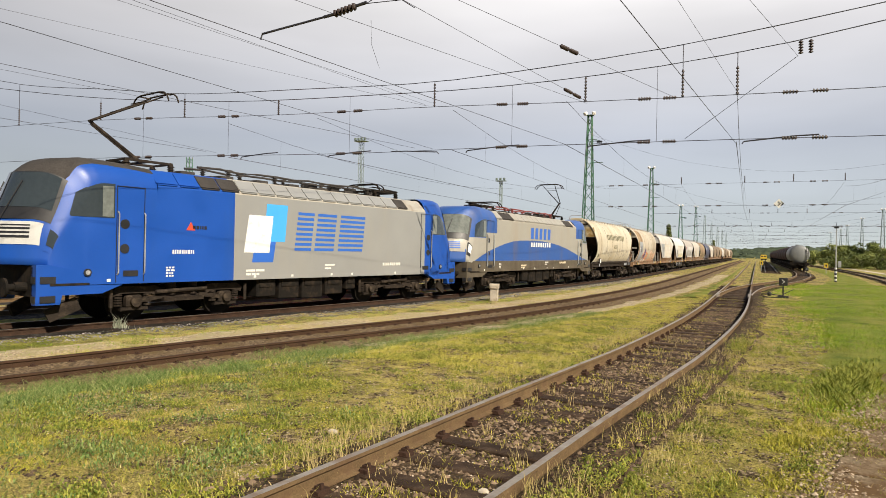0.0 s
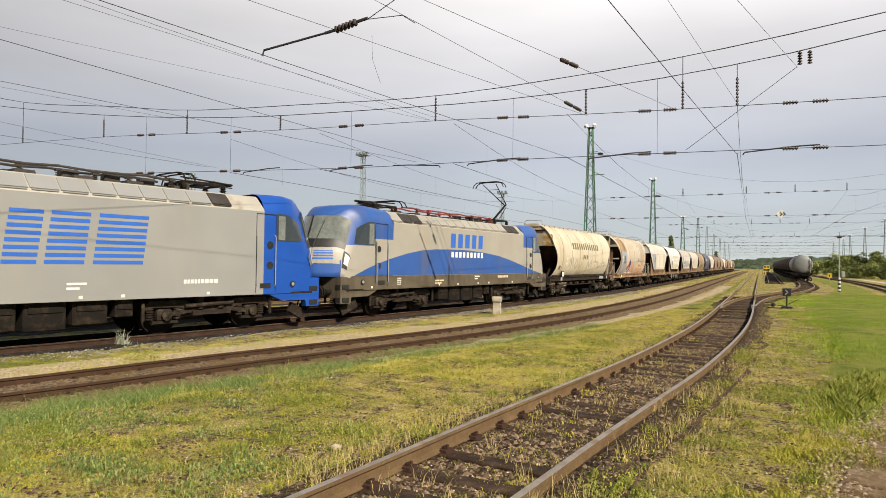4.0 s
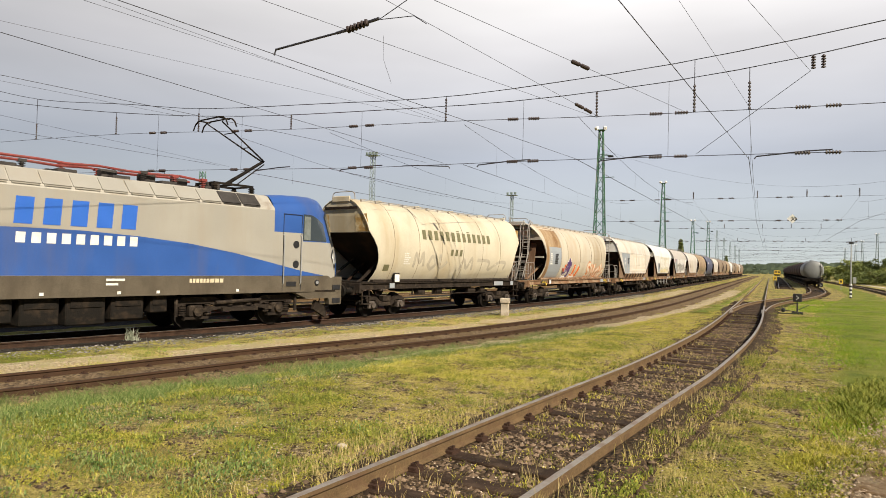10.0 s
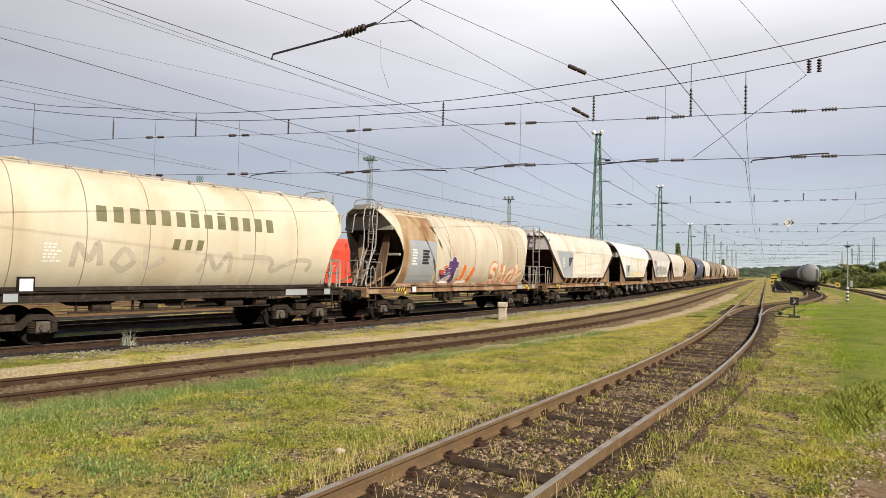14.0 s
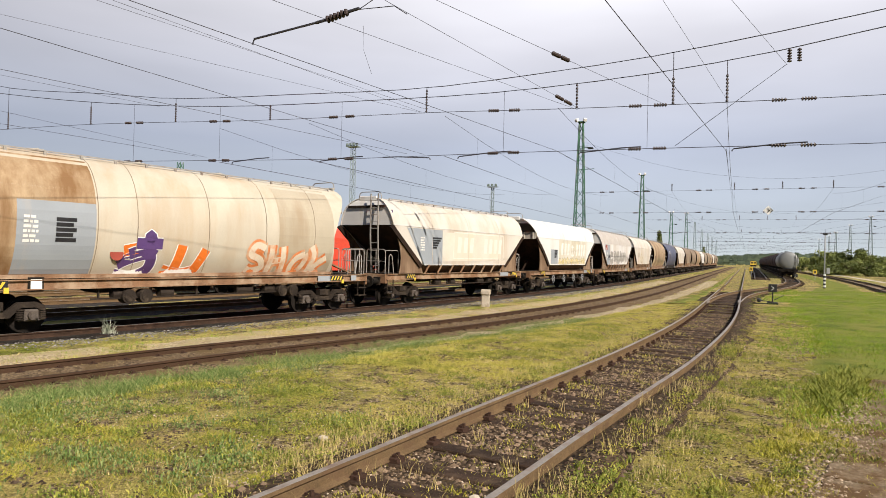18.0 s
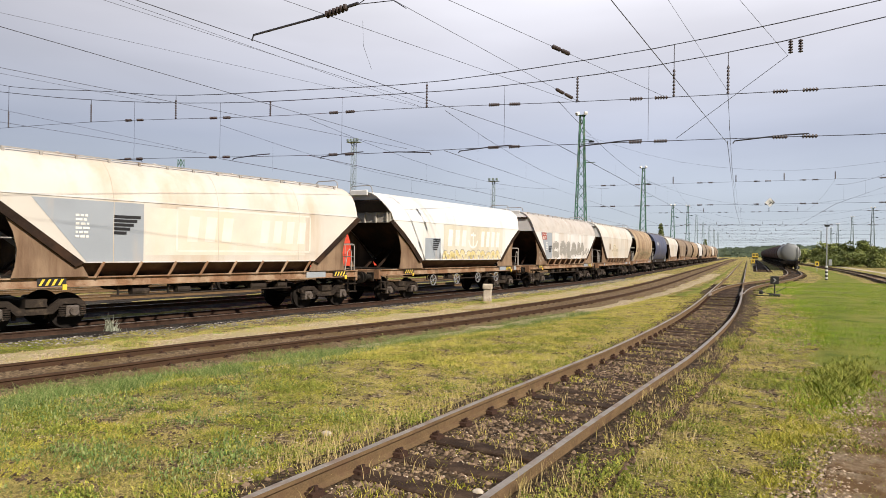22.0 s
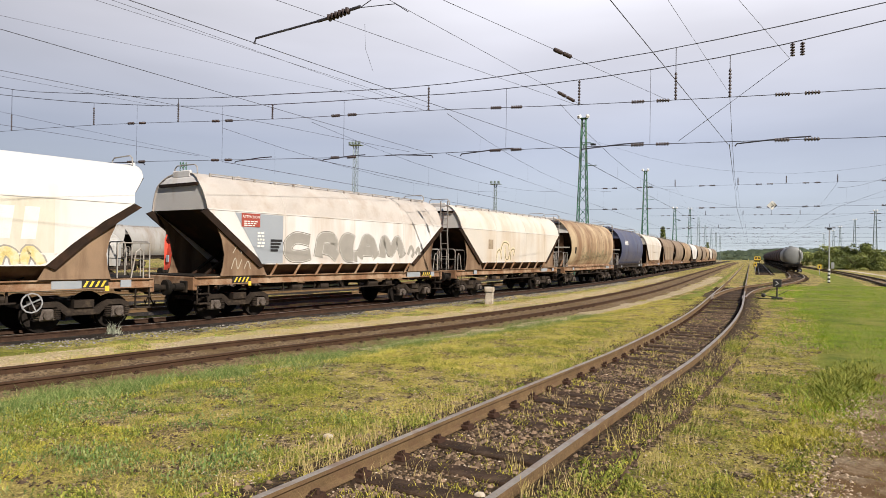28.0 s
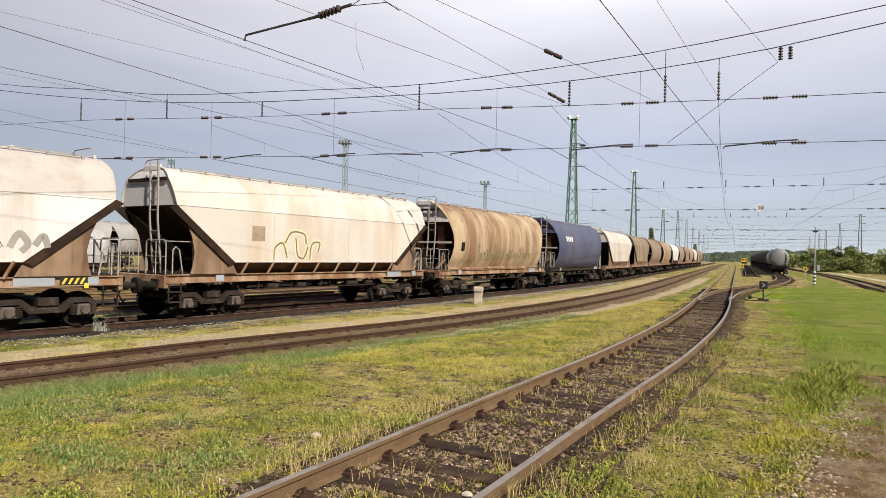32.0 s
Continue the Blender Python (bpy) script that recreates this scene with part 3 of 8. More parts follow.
def hopper(middle, length, kind, paint, frame_paint, ends, roof=None, live=True, label="", seams=(), grilles=True, ladder_on=(-1,), rails_on=(-1,),
           end_paint=None, wedge_ribs=True, walkway=True, near=True, bogie=None):
    t = thing("hopper_wagon", label, "hopper wagon", group="wagons of the goods train")
    half = length / 2 - 0.61
    prof = ROUND if kind == "round" else SLAB
    xf = lambda z: interp(prof, z)
    top = prof[-1][0]
    zc = ends[-1][0] if kind == "round" else 3.45
    inner = 3.2
    bm = B()
    hopper_shell(bm, prof, ends, inner)
    fix(bm)
    for ed in bm.edges:
        if ed.is_boundary or (kind == "slab" and all(abs(v.co.z - 3.45) < 0.01 for v in ed.verts)):
            ed.smooth = False
    mats = [paint]
    if roof:
        mats.append(roof)
        for f in bm.faces:
            if f.calc_center_median().z > 3.46:
                f.material_index = 1
    body = part("body", bm, mats, t, smooth=True)
    sol = body.modifiers.new("thickness", "SOLIDIFY")
    sol.thickness, sol.offset = 0.025, -1
    # end walls and sloping hopper floors
    zb = 3.0 if kind == "round" else 3.45
    if kind == "round":
        zb = 3.35 if ends is ENDS_A else 3.72
    bottom = prof[0][0]
    for e in (-1, 1):
        bm = B()
        sheer = kind == "round" and ends is not ENDS_A
        courses = []
        for z, x in [(zb, interp(prof, zb))] + [(z, x) for z, x in prof if z > zb + 0.02]:
            w, y = max(0.02, x - 0.03), interp(ends, 4.0 if sheer else z) - 0.05
            courses.append([(-w, e * y, min(z, top - 0.03)), (w, e * y, min(z, top - 0.03)), (w, e * (y - 0.04), min(z, top - 0.03)), (-w, e * (y - 0.04), min(z, top - 0.03))])
        loft(bm, courses)
        part("end_wall", fix(bm), end_paint or paint, t)
        # sloping floor coloured near-black, for the shade in the open end
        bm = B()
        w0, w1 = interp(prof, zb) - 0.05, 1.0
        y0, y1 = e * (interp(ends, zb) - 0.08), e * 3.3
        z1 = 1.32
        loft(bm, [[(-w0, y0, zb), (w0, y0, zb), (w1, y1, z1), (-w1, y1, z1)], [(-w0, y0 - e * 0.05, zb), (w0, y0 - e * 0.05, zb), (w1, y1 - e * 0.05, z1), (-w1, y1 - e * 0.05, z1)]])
        part("slope_plate", fix(bm), M["shaded_hollow"], t)
        if kind == "slab":
            # curved side gussets that carry the overhang, and the slanting edge flange
            for s in (-1, 1):
                bm = B()
                ye = interp(ends, 3.45)
                yb = interp(ends, 1.74)
                poly = [(ye - 0.12, 3.4), (ye - 0.38, 3.0), (ye - 0.6, 2.5), (ye - 0.7, 2.05), (ye - 0.65, 1.65), (ye - 0.57, 1.38), (yb - 0.15, 1.38), (yb + 0.05, 1.74)]
                prism(bm, [(e * u, v) for u, v in poly], lambda u, v, w: (w, u, v), s * 1.40, s * 1.37)
                part("gusset", fix(bm), M["gusset_tan"], t)
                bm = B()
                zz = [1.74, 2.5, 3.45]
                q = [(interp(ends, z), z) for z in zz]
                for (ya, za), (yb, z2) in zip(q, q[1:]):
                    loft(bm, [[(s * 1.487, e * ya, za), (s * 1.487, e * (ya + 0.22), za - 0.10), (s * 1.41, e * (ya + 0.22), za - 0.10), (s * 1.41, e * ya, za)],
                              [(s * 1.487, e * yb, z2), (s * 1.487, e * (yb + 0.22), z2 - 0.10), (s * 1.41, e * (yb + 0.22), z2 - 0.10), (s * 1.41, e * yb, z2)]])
                part("edge_flange", fix(bm), M["shaded_hollow"], t)
        else:
            for s in (-1, 1):
                bm = B()
                bar(bm, (s * 0.9, e * (half - 0.25), 1.3), (s * 0.75, e * 4.6, 2.3), 0.12, 0.06)
                part("strut", bm, frame_paint, t)
                if ends is not ENDS_A and near:
                    bm = B()
                    ya, yb = e * (half - 1.5), e * (interp(ends, 3.5) - 0.15)
                    loft(bm, [[(s * 0.30, ya, 1.4), (s * 0.85, ya, 1.4), (s * 0.85, ya - e * 0.08, 1.4), (s * 0.30, ya - e * 0.08, 1.4)],
                              [(s * 0.55, yb, 3.55), (s * 0.85, yb, 3.55), (s * 0.85, yb - e * 0.08, 3.55), (s * 0.55, yb - e * 0.08, 3.55)]])
                    part("end_column", fix(bm), M["gusset_tan"], t)
            if ends is not ENDS_A and near:
                bm = B()
                bar(bm, (-1.3, e * 5.62, 2.72), (1.3, e * 5.62, 2.72), 0.12, 0.1)
                part("cross_beam", bm, M["roof_grey"], t)
        bm = B()
        for s in (-1, 1):
            bar(bm, (s * 0.35, e * (half - 0.9), 1.25), (s * 0.3, e * 4.4, 2.2), 0.09, 0.06)
        part("strut", bm, M["shaded_hollow"], t)
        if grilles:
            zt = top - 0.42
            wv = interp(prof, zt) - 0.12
            # slots are dark bars, the shade inside them given as colour
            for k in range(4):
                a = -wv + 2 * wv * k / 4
                part("end_slot", box(B(), a + wv / 4, e * (interp(ends, zt) - 0.02), zt, wv / 2 - 0.03, 0.05, 0.10), M["shaded_hollow"], t)
            bm = B()
            box(bm, 0, e * (interp(ends, top) - 0.02), top - 0.07, 0.95, 0.08, 0.24, bevel=0.03)
            part("top_lug", bm, end_paint or paint, t)
            if near:
                ye = e * (interp(ends, top) - 0.15)
                part("roof_hoop", rail_frame(B(), [(-0.62, ye, top - 0.06), (-0.58, ye, top + 0.16), (-0.46, ye, top + 0.24), (0.46, ye, top + 0.24), (0.58, ye, top + 0.16), (0.62, ye, top - 0.06)], 0.02), M["ladder_grey"], t)
    # frame
    for s in (-1, 1):
        bm = B()
        prism(bm, [(1.18, 1.11), (1.35, 1.11), (1.35, 1.14), (1.28, 1.145), (1.28, 1.335), (1.35, 1.34), (1.35, 1.37), (1.18, 1.37)], lambda u, v, w: (s * u, w, v), -half + 0.05, half - 0.05)
        part("side_sill", fix(bm), frame_paint, t)
    for e in (-1, 1):
        bm = B()
        box(bm, 0, e * (half - 0.08), 1.16, 2.62, 0.16, 0.40, bevel=0.02)
        part("headstock", bm, frame_paint, t)
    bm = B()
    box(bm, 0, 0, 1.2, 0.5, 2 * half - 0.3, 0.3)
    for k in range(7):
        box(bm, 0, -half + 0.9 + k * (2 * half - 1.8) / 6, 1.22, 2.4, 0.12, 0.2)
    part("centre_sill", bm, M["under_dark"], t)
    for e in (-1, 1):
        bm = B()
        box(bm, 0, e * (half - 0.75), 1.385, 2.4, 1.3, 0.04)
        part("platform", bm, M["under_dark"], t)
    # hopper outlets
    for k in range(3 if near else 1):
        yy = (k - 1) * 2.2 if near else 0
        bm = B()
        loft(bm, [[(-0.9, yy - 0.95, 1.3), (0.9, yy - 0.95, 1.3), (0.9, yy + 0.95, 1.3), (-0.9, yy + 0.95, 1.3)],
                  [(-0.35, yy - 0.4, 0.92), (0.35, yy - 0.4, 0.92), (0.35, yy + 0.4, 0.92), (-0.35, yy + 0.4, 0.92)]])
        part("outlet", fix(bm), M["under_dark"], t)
    if kind == "slab":
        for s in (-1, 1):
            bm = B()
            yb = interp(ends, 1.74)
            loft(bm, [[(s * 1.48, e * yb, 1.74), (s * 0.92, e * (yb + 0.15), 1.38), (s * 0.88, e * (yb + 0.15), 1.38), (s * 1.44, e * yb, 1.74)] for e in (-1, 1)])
            part("skirt", fix(bm), M["skirt_rust_shade"], t, "rusty slanting skirt, coloured dark for the shade above it")
            ye = interp(ends, 3.45) - 0.02
            part("roof_lip", box(B(), s * 1.492, 0, 3.45, 0.02, 2 * ye, 0.035), end_paint or paint, t)
            part("side_lip", box(B(), s * 1.492, 0, 1.755, 0.02, 2 * yb - 0.1, 0.03), end_paint or paint, t)
            if wedge_ribs:
                for k in range(8):
                    bm = B()
                    yy = -yb + 0.35 + k * (2 * yb - 0.7) / 7
                    bar(bm, (s * 1.50, yy + 0.16, 1.76), (s * 1.345, yy - 0.0, 1.34), 0.07, 0.07)
                    part("rib", bm, frame_paint, t)
    else:
        bm = B()
        for s in (-1, 1):
            box(bm, s * 1.12, 0, 1.44, 0.2, 2 * ends[0][1] - 0.2, 0.1)
        part("cradle", bm, frame_paint, t)
    for y in seams:
        bm = B()
        pts = [(x + 0.004, z) for z, x in prof]
        ring = [(x, z) for x, z in pts] + [(-x, z) for x, z in pts[::-1][1:]]
        prev = None
        for x, z in ring:
            k = 1.004
            row = [bm.verts.new((x * k, y - 0.011, z + 0.003)), bm.verts.new((x * (k + 0.006), y, z + 0.008)), bm.verts.new((x * k, y + 0.011, z + 0.003))]
            if prev:
                bm.faces.new((prev[0], prev[1], row[1], row[0]))
                bm.faces.new((prev[1], prev[2], row[2], row[1]))
            prev = row
        part("weld_seam", bm, M["cream_dark"] if kind == "round" else paint, t)
    if walkway:
        for s in (-1, 1):
            bm = B()
            ye = interp(ends, top) - 0.5
            zz = top - 0.14
            xx = interp(prof, zz) + 0.01
            bar(bm, (s * xx, -ye, zz + 0.09), (s * xx, ye, zz + 0.09), 0.032, 0.032)
            for k in range(14):
                yy = -ye + 2 * ye * k / 13
                box(bm, s * xx, yy, zz + 0.03, 0.05, 0.07, 0.15)
            part("roof_rail", bm, M["ladder_grey"], t)
        for k in range(4 if near else 0):
            bm = B()
            yy = -4.2 + 2.8 * k
            cyl(bm, (0, yy, top - 0.02), (0, yy, top + 0.035), 0.3, 14)
            box(bm, 0, yy, top + 0.045, 0.5, 0.06, 0.03)
            part("hatch", bm, end_paint or paint, t)
    for e in ladder_on:
        bm = B()
        yl = e * (interp(ends, 4.2) + 0.10)
        ladder(bm, 0.35, 0.75, e * (half - 0.25), 1.38, 3.0, (yl - e * (half - 0.25)) * 0.9)
        ladder(bm, 0.35, 0.75, e * (half - 0.25) + (yl - e * (half - 0.25)) * 0.9, 3.0, top + 0.12, (yl - e * (half - 0.25)) * 0.1)
        part("ladder", bm, M["ladder_grey"], t)
    for e in rails_on:
        for s in (-1, 1):
            bm = B()
            yo = e * (half - 0.1)
            rail_frame(bm, [(s * 1.2, yo, 1.38), (s * 1.2, yo, 2.28), (s * 1.17, yo, 2.36), (s * 1.08, yo, 2.4), (s * 0.3, yo, 2.4), (s * 0.22, yo, 2.36), (s * 0.2, yo, 2.28), (s * 0.2, yo, 1.38)])
            rail_frame(bm, [(s * 1.2, yo, 1.9), (s * 0.2, yo, 1.9)], 0.016)
            rail_frame(bm, [(s * 0.7, yo, 2.4), (s * 0.7, yo, 1.38)], 0.016)
            rail_frame(bm, [(s * 1.2, yo, 2.36), (s * 1.2, yo - e * 0.85, 2.36), (s * 1.2, yo - e * 0.92, 2.28), (s * 1.2, yo - e * 0.92, 1.38)], 0.018)
            rail_frame(bm, [(s * 1.24, yo - e * 0.2, 1.38), (s * 1.24, yo - e * 0.2, 2.1), (s * 1.24, yo - e * 0.3, 2.2), (s * 1.24, yo - e * 0.42, 2.1), (s * 1.24, yo - e * 0.55, 1.38)])
            part("handrail", bm, M["ladder_grey"], t)
    # brake gear under the frame
    if near:
        for y, ln in ((-half + 1.75, 0.32), (half - 2.75, 0.95), (half - 1.0, 0.3)):
            part("sill_plate", decal_rect(B(), lambda z: 1.352, y, y + ln, 1.14, 1.34, 0.004), M["panel_grey"], t, "pale grey plate on the sill")
        for y, ln in ((-2.6, 0.5), (-1.2, 0.42), (1.5, 0.6), (2.6, 0.35)):
            bm = B()
            cyl(bm, (1.12, y, 0.92), (1.12, y + ln, 0.92), 0.13, 12)
            bar(bm, (1.12, y + ln / 2, 0.9), (1.12, y + ln / 2, 1.15), 0.06)
            part("air_tank", bm, M["under_grey"], t)
        bm = B()
        bar(bm, (1.2, -3.2, 0.82), (1.2, 3.2, 0.82), 0.04)
        for y in (-3, -1.5, 0, 1.5, 3):
            bar(bm, (1.2, y, 0.82), (1.2, y, 1.12), 0.05)
        part("brake_rod", bm, M["under_grey"], t)
        for e in (-1, 1):
            bm = B()
            yy = e * (half - 0.35)
            for z in (0.55, 0.85):
                box(bm, 1.28, yy, z, 0.24, 0.42, 0.035)
            for o in (-0.2, 0.2):
                bar(bm, (1.3, yy + o, 0.53), (1.3, yy + o, 1.15), 0.035)
            part("step", bm, M["under_grey"], t)
    end_gear(t, half)
    for e in (-1, 1):
        freight_bogie(t, e * (bogie or half - 1.85), live)
    VEH.append((t, middle, bogie or half - 1.85))
    return t, xf


VEH = []


def shift_parts(t, names, d):
    """Move the named markings along their wagon."""
    for c in t.children:
        if c.name.split(".")[0] in names:
            c.location.y += d


def chevron_sign(t, y, z=1.25):
    """Black and yellow hazard stripes with a small yellow plate."""
    bm = B()
    for k in range(4):
        decal_rect(bm, lambda z: 1.36, y + k * 0.15, y + k * 0.15 + 0.065, z - 0.08, z + 0.08, 0.006, 0.55)
    part("hazard_stripes", bm, M["yellow_paint"], t)
    bm = B()
    decal_rect(bm, lambda z: 1.36, y - 0.03, y + 0.66, z - 0.10, z + 0.10, 0.003)
    part("hazard_ground", bm, M["black_paint"], t)
    bm = B()
    box(bm, 1.37, y + 0.62, z - 0.13, 0.02, 0.11, 0.14)
    part("plate", bm, M["yellow_paint"], t)


def marker_plate(t, y, z, size=0.3):
    bm = B()
    box(bm, 1.30, y, z, 0.05, size + 0.1, size + 0.1, bevel=0.01)
    holder = part("plate_holder", bm, M["under_dark"], t)
    bm = B()
    box(bm, 1.335, y, z, 0.02, size, size)
    part("card", bm, M["white_paint"], holder)


def word_blocks(t, name, xf, y0, z0, letter_w, letter_h, gap, count, mat, shear=0.0, accents=()):
    """A trade name as plain blocks, one a letter."""
    w = letter_w * 0.78
    for k in range(count):
        y = y0 + k * (letter_w + gap) + (letter_w - w) / 2
        bm = decal_rect(B(), xf, y, y + w, z0, z0 + letter_h, 0.009, shear)
        if k in accents:
            decal_rect(bm, xf, y, y + w, z0 + letter_h + 0.04, z0 + letter_h + 0.09, 0.009, shear)
        part(name, bm, mat, t)


def graffiti(t, name, xf, strokes, width, mat, lift=0.006):
    for s in strokes:
        part(name, decal_stroke(B(), xf, s, width, lift), mat, t)


ENDS_A = [(1.40, 5.72), (1.7, 5.58), (2.0, 5.54), (2.4, 5.58), (2.8, 5.72), (3.1, 5.92), (3.35, 6.16), (4.0, 6.26), (4.4, 6.30), (4.74, 6.28)]
ENDS_B = [(1.40, 5.75), (2.0, 5.68), (2.6, 5.62), (3.1, 5.72), (3.7, 5.95), (4.2, 6.15), (4.5, 6.2), (4.74, 6.05)]
ENDS_T = [(1.74, 4.05), (3.45, 6.3), (4.3, 6.36), (4.66, 6.22)]

# first wagon: cream barrel-shaped hopper
t, xf = hopper(36.33, 14.17, "round", M["cream"], M["under_grey"], ENDS_A, seams=(-4.63, -2.93, -1.23, 0.57, 2.32, 4.07), rails_on=(1,), ladder_on=(1,), end_paint=M["cream"],
               label="cream barrel-shaped grain hopper wagon with dark open end")
word_blocks(t, "faded_lettering", xf, -3.1, 3.22, 0.35, 0.42, 0.105, 13, M["letter_olive"], accents=(6, 8))
word_blocks(t, "small_lettering", xf, -0.95, 2.55, 0.26, 0.30, 0.12, 3, M["letter_olive"], 0.2)
graffiti(t, "faded_scrawl", xf, [[(-3.6, 2.0), (-3.5, 2.6), (-3.2, 2.2), (-3.0, 2.65), (-2.9, 2.05)], [(-2.6, 2.1), (-2.3, 2.5), (-2.0, 2.2), (-2.3, 1.95), (-2.6, 2.15)],
                                 [(-1.7, 2.6), (-1.6, 2.0), (-1.1, 2.3)], [(0.0, 1.9), (0.3, 2.4), (0.6, 2.0), (1.0, 2.5), (1.1, 1.9)], [(1.5, 2.4), (2.6, 2.35), (2.7, 1.95), (3.6, 2.3), (4.3, 2.3), (4.2, 1.95)]], 0.16, M["haze_grey"], 0.005)
for e in (-1, 1):
    for s in (-1, 1):
        edge = [(s * (0.68 + 0.06 * (k % 2)), 3.38 + 0.14 * k) for k in range(6)]
        bm = loft(B(), [[(x, e * (interp(ENDS_A, z) - d), z), (s * (1.38 - 0.12 * max(0.0, z - 3.6)), e * (interp(ENDS_A, z) - d), z), (s * (1.38 - 0.12 * max(0.0, z - 3.6)), e * (interp(ENDS_A, z) - 0.06), z), (x, e * (interp(ENDS_A, z) - 0.06), z)] for x, z in edge for d in (0.04,)])
        part("rust_stain", fix(bm), surface("rust_stain", (0.42, 0.26, 0.09), 0.8, 0, 0.3, 2, 30, 0.05, (0.62, 0.52, 0.33), 0.6, 2.5), t)
bm = B()
decal_rect(bm, xf, -5.55, -5.2, 1.85, 2.1, 0.01)
part("dark_patch", bm, M["letter_olive"], t)
marker_plate(t, -4.6, 1.55)
small_writing("stencil_lettering", t, xf, -4.3, 2.55, [(3, 0.1)] * 6, M["mark_white"], 4)
shift_parts(t, ("faded_lettering", "small_lettering", "faded_scrawl", "dark_patch", "stencil_lettering", "plate_holder"), 0.37)

# second wagon: rust-streaked barrel hopper with grey data panel and graffiti
ENDS_2 = [(1.40, 5.84), (2.05, 5.66), (2.78, 5.58), (3.33, 5.80), (3.7, 6.02), (4.08, 6.28), (4.4, 6.52), (4.74, 6.55)]
t, xf = hopper(51.72, 16.6, "round", M["rust_cream"], M["rust_frame"], ENDS_2, bogie=5.5, seams=(-3.2, -2.1, 0.2, 2.4, 4.6), ladder_on=(-1,), rails_on=(-1, 1), end_paint=M["roof_grey"],
               label="rust-streaked cream hopper wagon with graffiti and grey panel")
bm = B()
decal_rect(bm, xf, -5.15, -3.25, 1.5, 3.35, 0.011)
part("data_panel", bm, M["panel_grey"], t, "faded grey panel")
small_writing("data_lettering", t, lambda z: xf(z) + 0.013, -5.0, 2.9, [(2, 0.16), (3, 0.1), (2, 0.2), (4, 0.08), (2, 0.16), (3, 0.12)], M["mark_white"], 7, 0.07, 0.12)
bm = B()
for k in range(5):
    decal_rect(bm, xf, -4.25, -3.75 - 0.08 * (k % 2), 2.85 - k * 0.13, 2.95 - k * 0.13, 0.02)
part("data_table", bm, M["black_paint"], t)
PG = [[(-2.45, 1.62), (-2.0, 1.55), (-1.6, 1.75), (-1.62, 2.12), (-2.1, 2.02), (-2.4, 1.86)], [(-2.15, 2.12), (-1.8, 2.22), (-1.45, 2.1)], [(-2.0, 2.40), (-1.3, 2.40)], [(-1.68, 2.42), (-1.64, 2.62), (-1.58, 2.42)]]
OG = [[(-1.2, 1.72), (-0.7, 1.62), (-0.2, 1.72)], [(-0.85, 1.7), (-0.72, 2.38)], [(-0.25, 1.7), (0.0, 2.28)], [(-2.3, 2.2), (-1.95, 2.28)]]
PG, OG = ([[(1.12 * (y + 1.2) - 1.2, 1.12 * (z - 2.0) + 1.90) for y, z in line] for line in g] for g in (PG, OG))
graffiti(t, "pale_outline", xf, PG + OG, 0.37, M["white_paint"], 0.009)
graffiti(t, "purple_graffiti", xf, PG, 0.31, M["purple"], 0.013)
graffiti(t, "orange_graffiti", xf, OG, 0.31, M["orange"], 0.0115)
bm = B()
bmesh.ops.create_circle(bm, cap_ends=True, segments=18, radius=0.19, matrix=Matrix.Translation((xf(2.05) + 0.014, -2.62, 2.05)) @ Matrix.Rotation(radians(90), 4, "Y"))
part("brown_spot", bm, M["sign_red"], t)
# weathered plates: rust-streaked towards the panel end, duller towards the other
for y0, y1, mat in ((-5.62, -3.25, surface("rusted_plate", (0.42, 0.31, 0.19), 0.7, 0, 0.2, 1.2, 45, 0.08, (0.21, 0.115, 0.05), 0.62, 0.9, True)), (2.95, 5.58, surface("dull_plate", (0.42, 0.37, 0.28), 0.65, 0, 0.12, 1.0, 45, 0.06, (0.32, 0.24, 0.15), 0.35, 0.8, True))):
    bm = B()
    decal_rect(bm, xf, y0, y1, 1.45, 4.62, 0.006)
    part("side_plate", bm, mat, t)
GS = [[(2.42, 2.30), (2.05, 2.40), (1.86, 2.1), (2.25, 1.93), (2.40, 1.66), (2.0, 1.55), (1.78, 1.62)],
      [(2.70, 2.42), (2.72, 1.95), (2.68, 1.48)], [(2.72, 1.86), (3.2, 1.92)], [(3.18, 2.38), (3.25, 1.95), (3.3, 1.42)],
      [(4.22, 2.12), (3.85, 1.98), (3.66, 1.66), (3.82, 1.42), (4.12, 1.62), (4.28, 2.0), (4.22, 2.12)],
      [(4.50, 2.42), (4.66, 2.1), (4.58, 1.7), (4.42, 1.25)], [(5.28, 2.02), (4.9, 1.78), (4.68, 1.58)], [(4.72, 1.62), (4.98, 1.38), (5.22, 1.18)]]
graffiti(t, "orange_outline", xf, GS, 0.40, surface("orange_haze", (0.62, 0.20, 0.06), 0.55, 0, 0.35, 2, 30, 0, (0.58, 0.42, 0.28), 0.5, 1.6), 0.014)
graffiti(t, "pale_graffiti", xf, GS, 0.22, surface("pale_spray", (0.66, 0.56, 0.44), 0.55, 0, 0.12, 2, 30, 0, (0.60, 0.26, 0.10), 0.35, 2.4), 0.018)
for y in (-2.2, -1.7, 3.3, 3.8):
    bm = B()
    cyl(bm, (1.05, y, 0.86), (1.34, y, 0.86), 0.2, 18)
    cyl(bm, (1.33, y, 0.86), (1.36, y, 0.86), 0.14, 14)
    part("air_cylinder", bm, M["under_grey"], t)
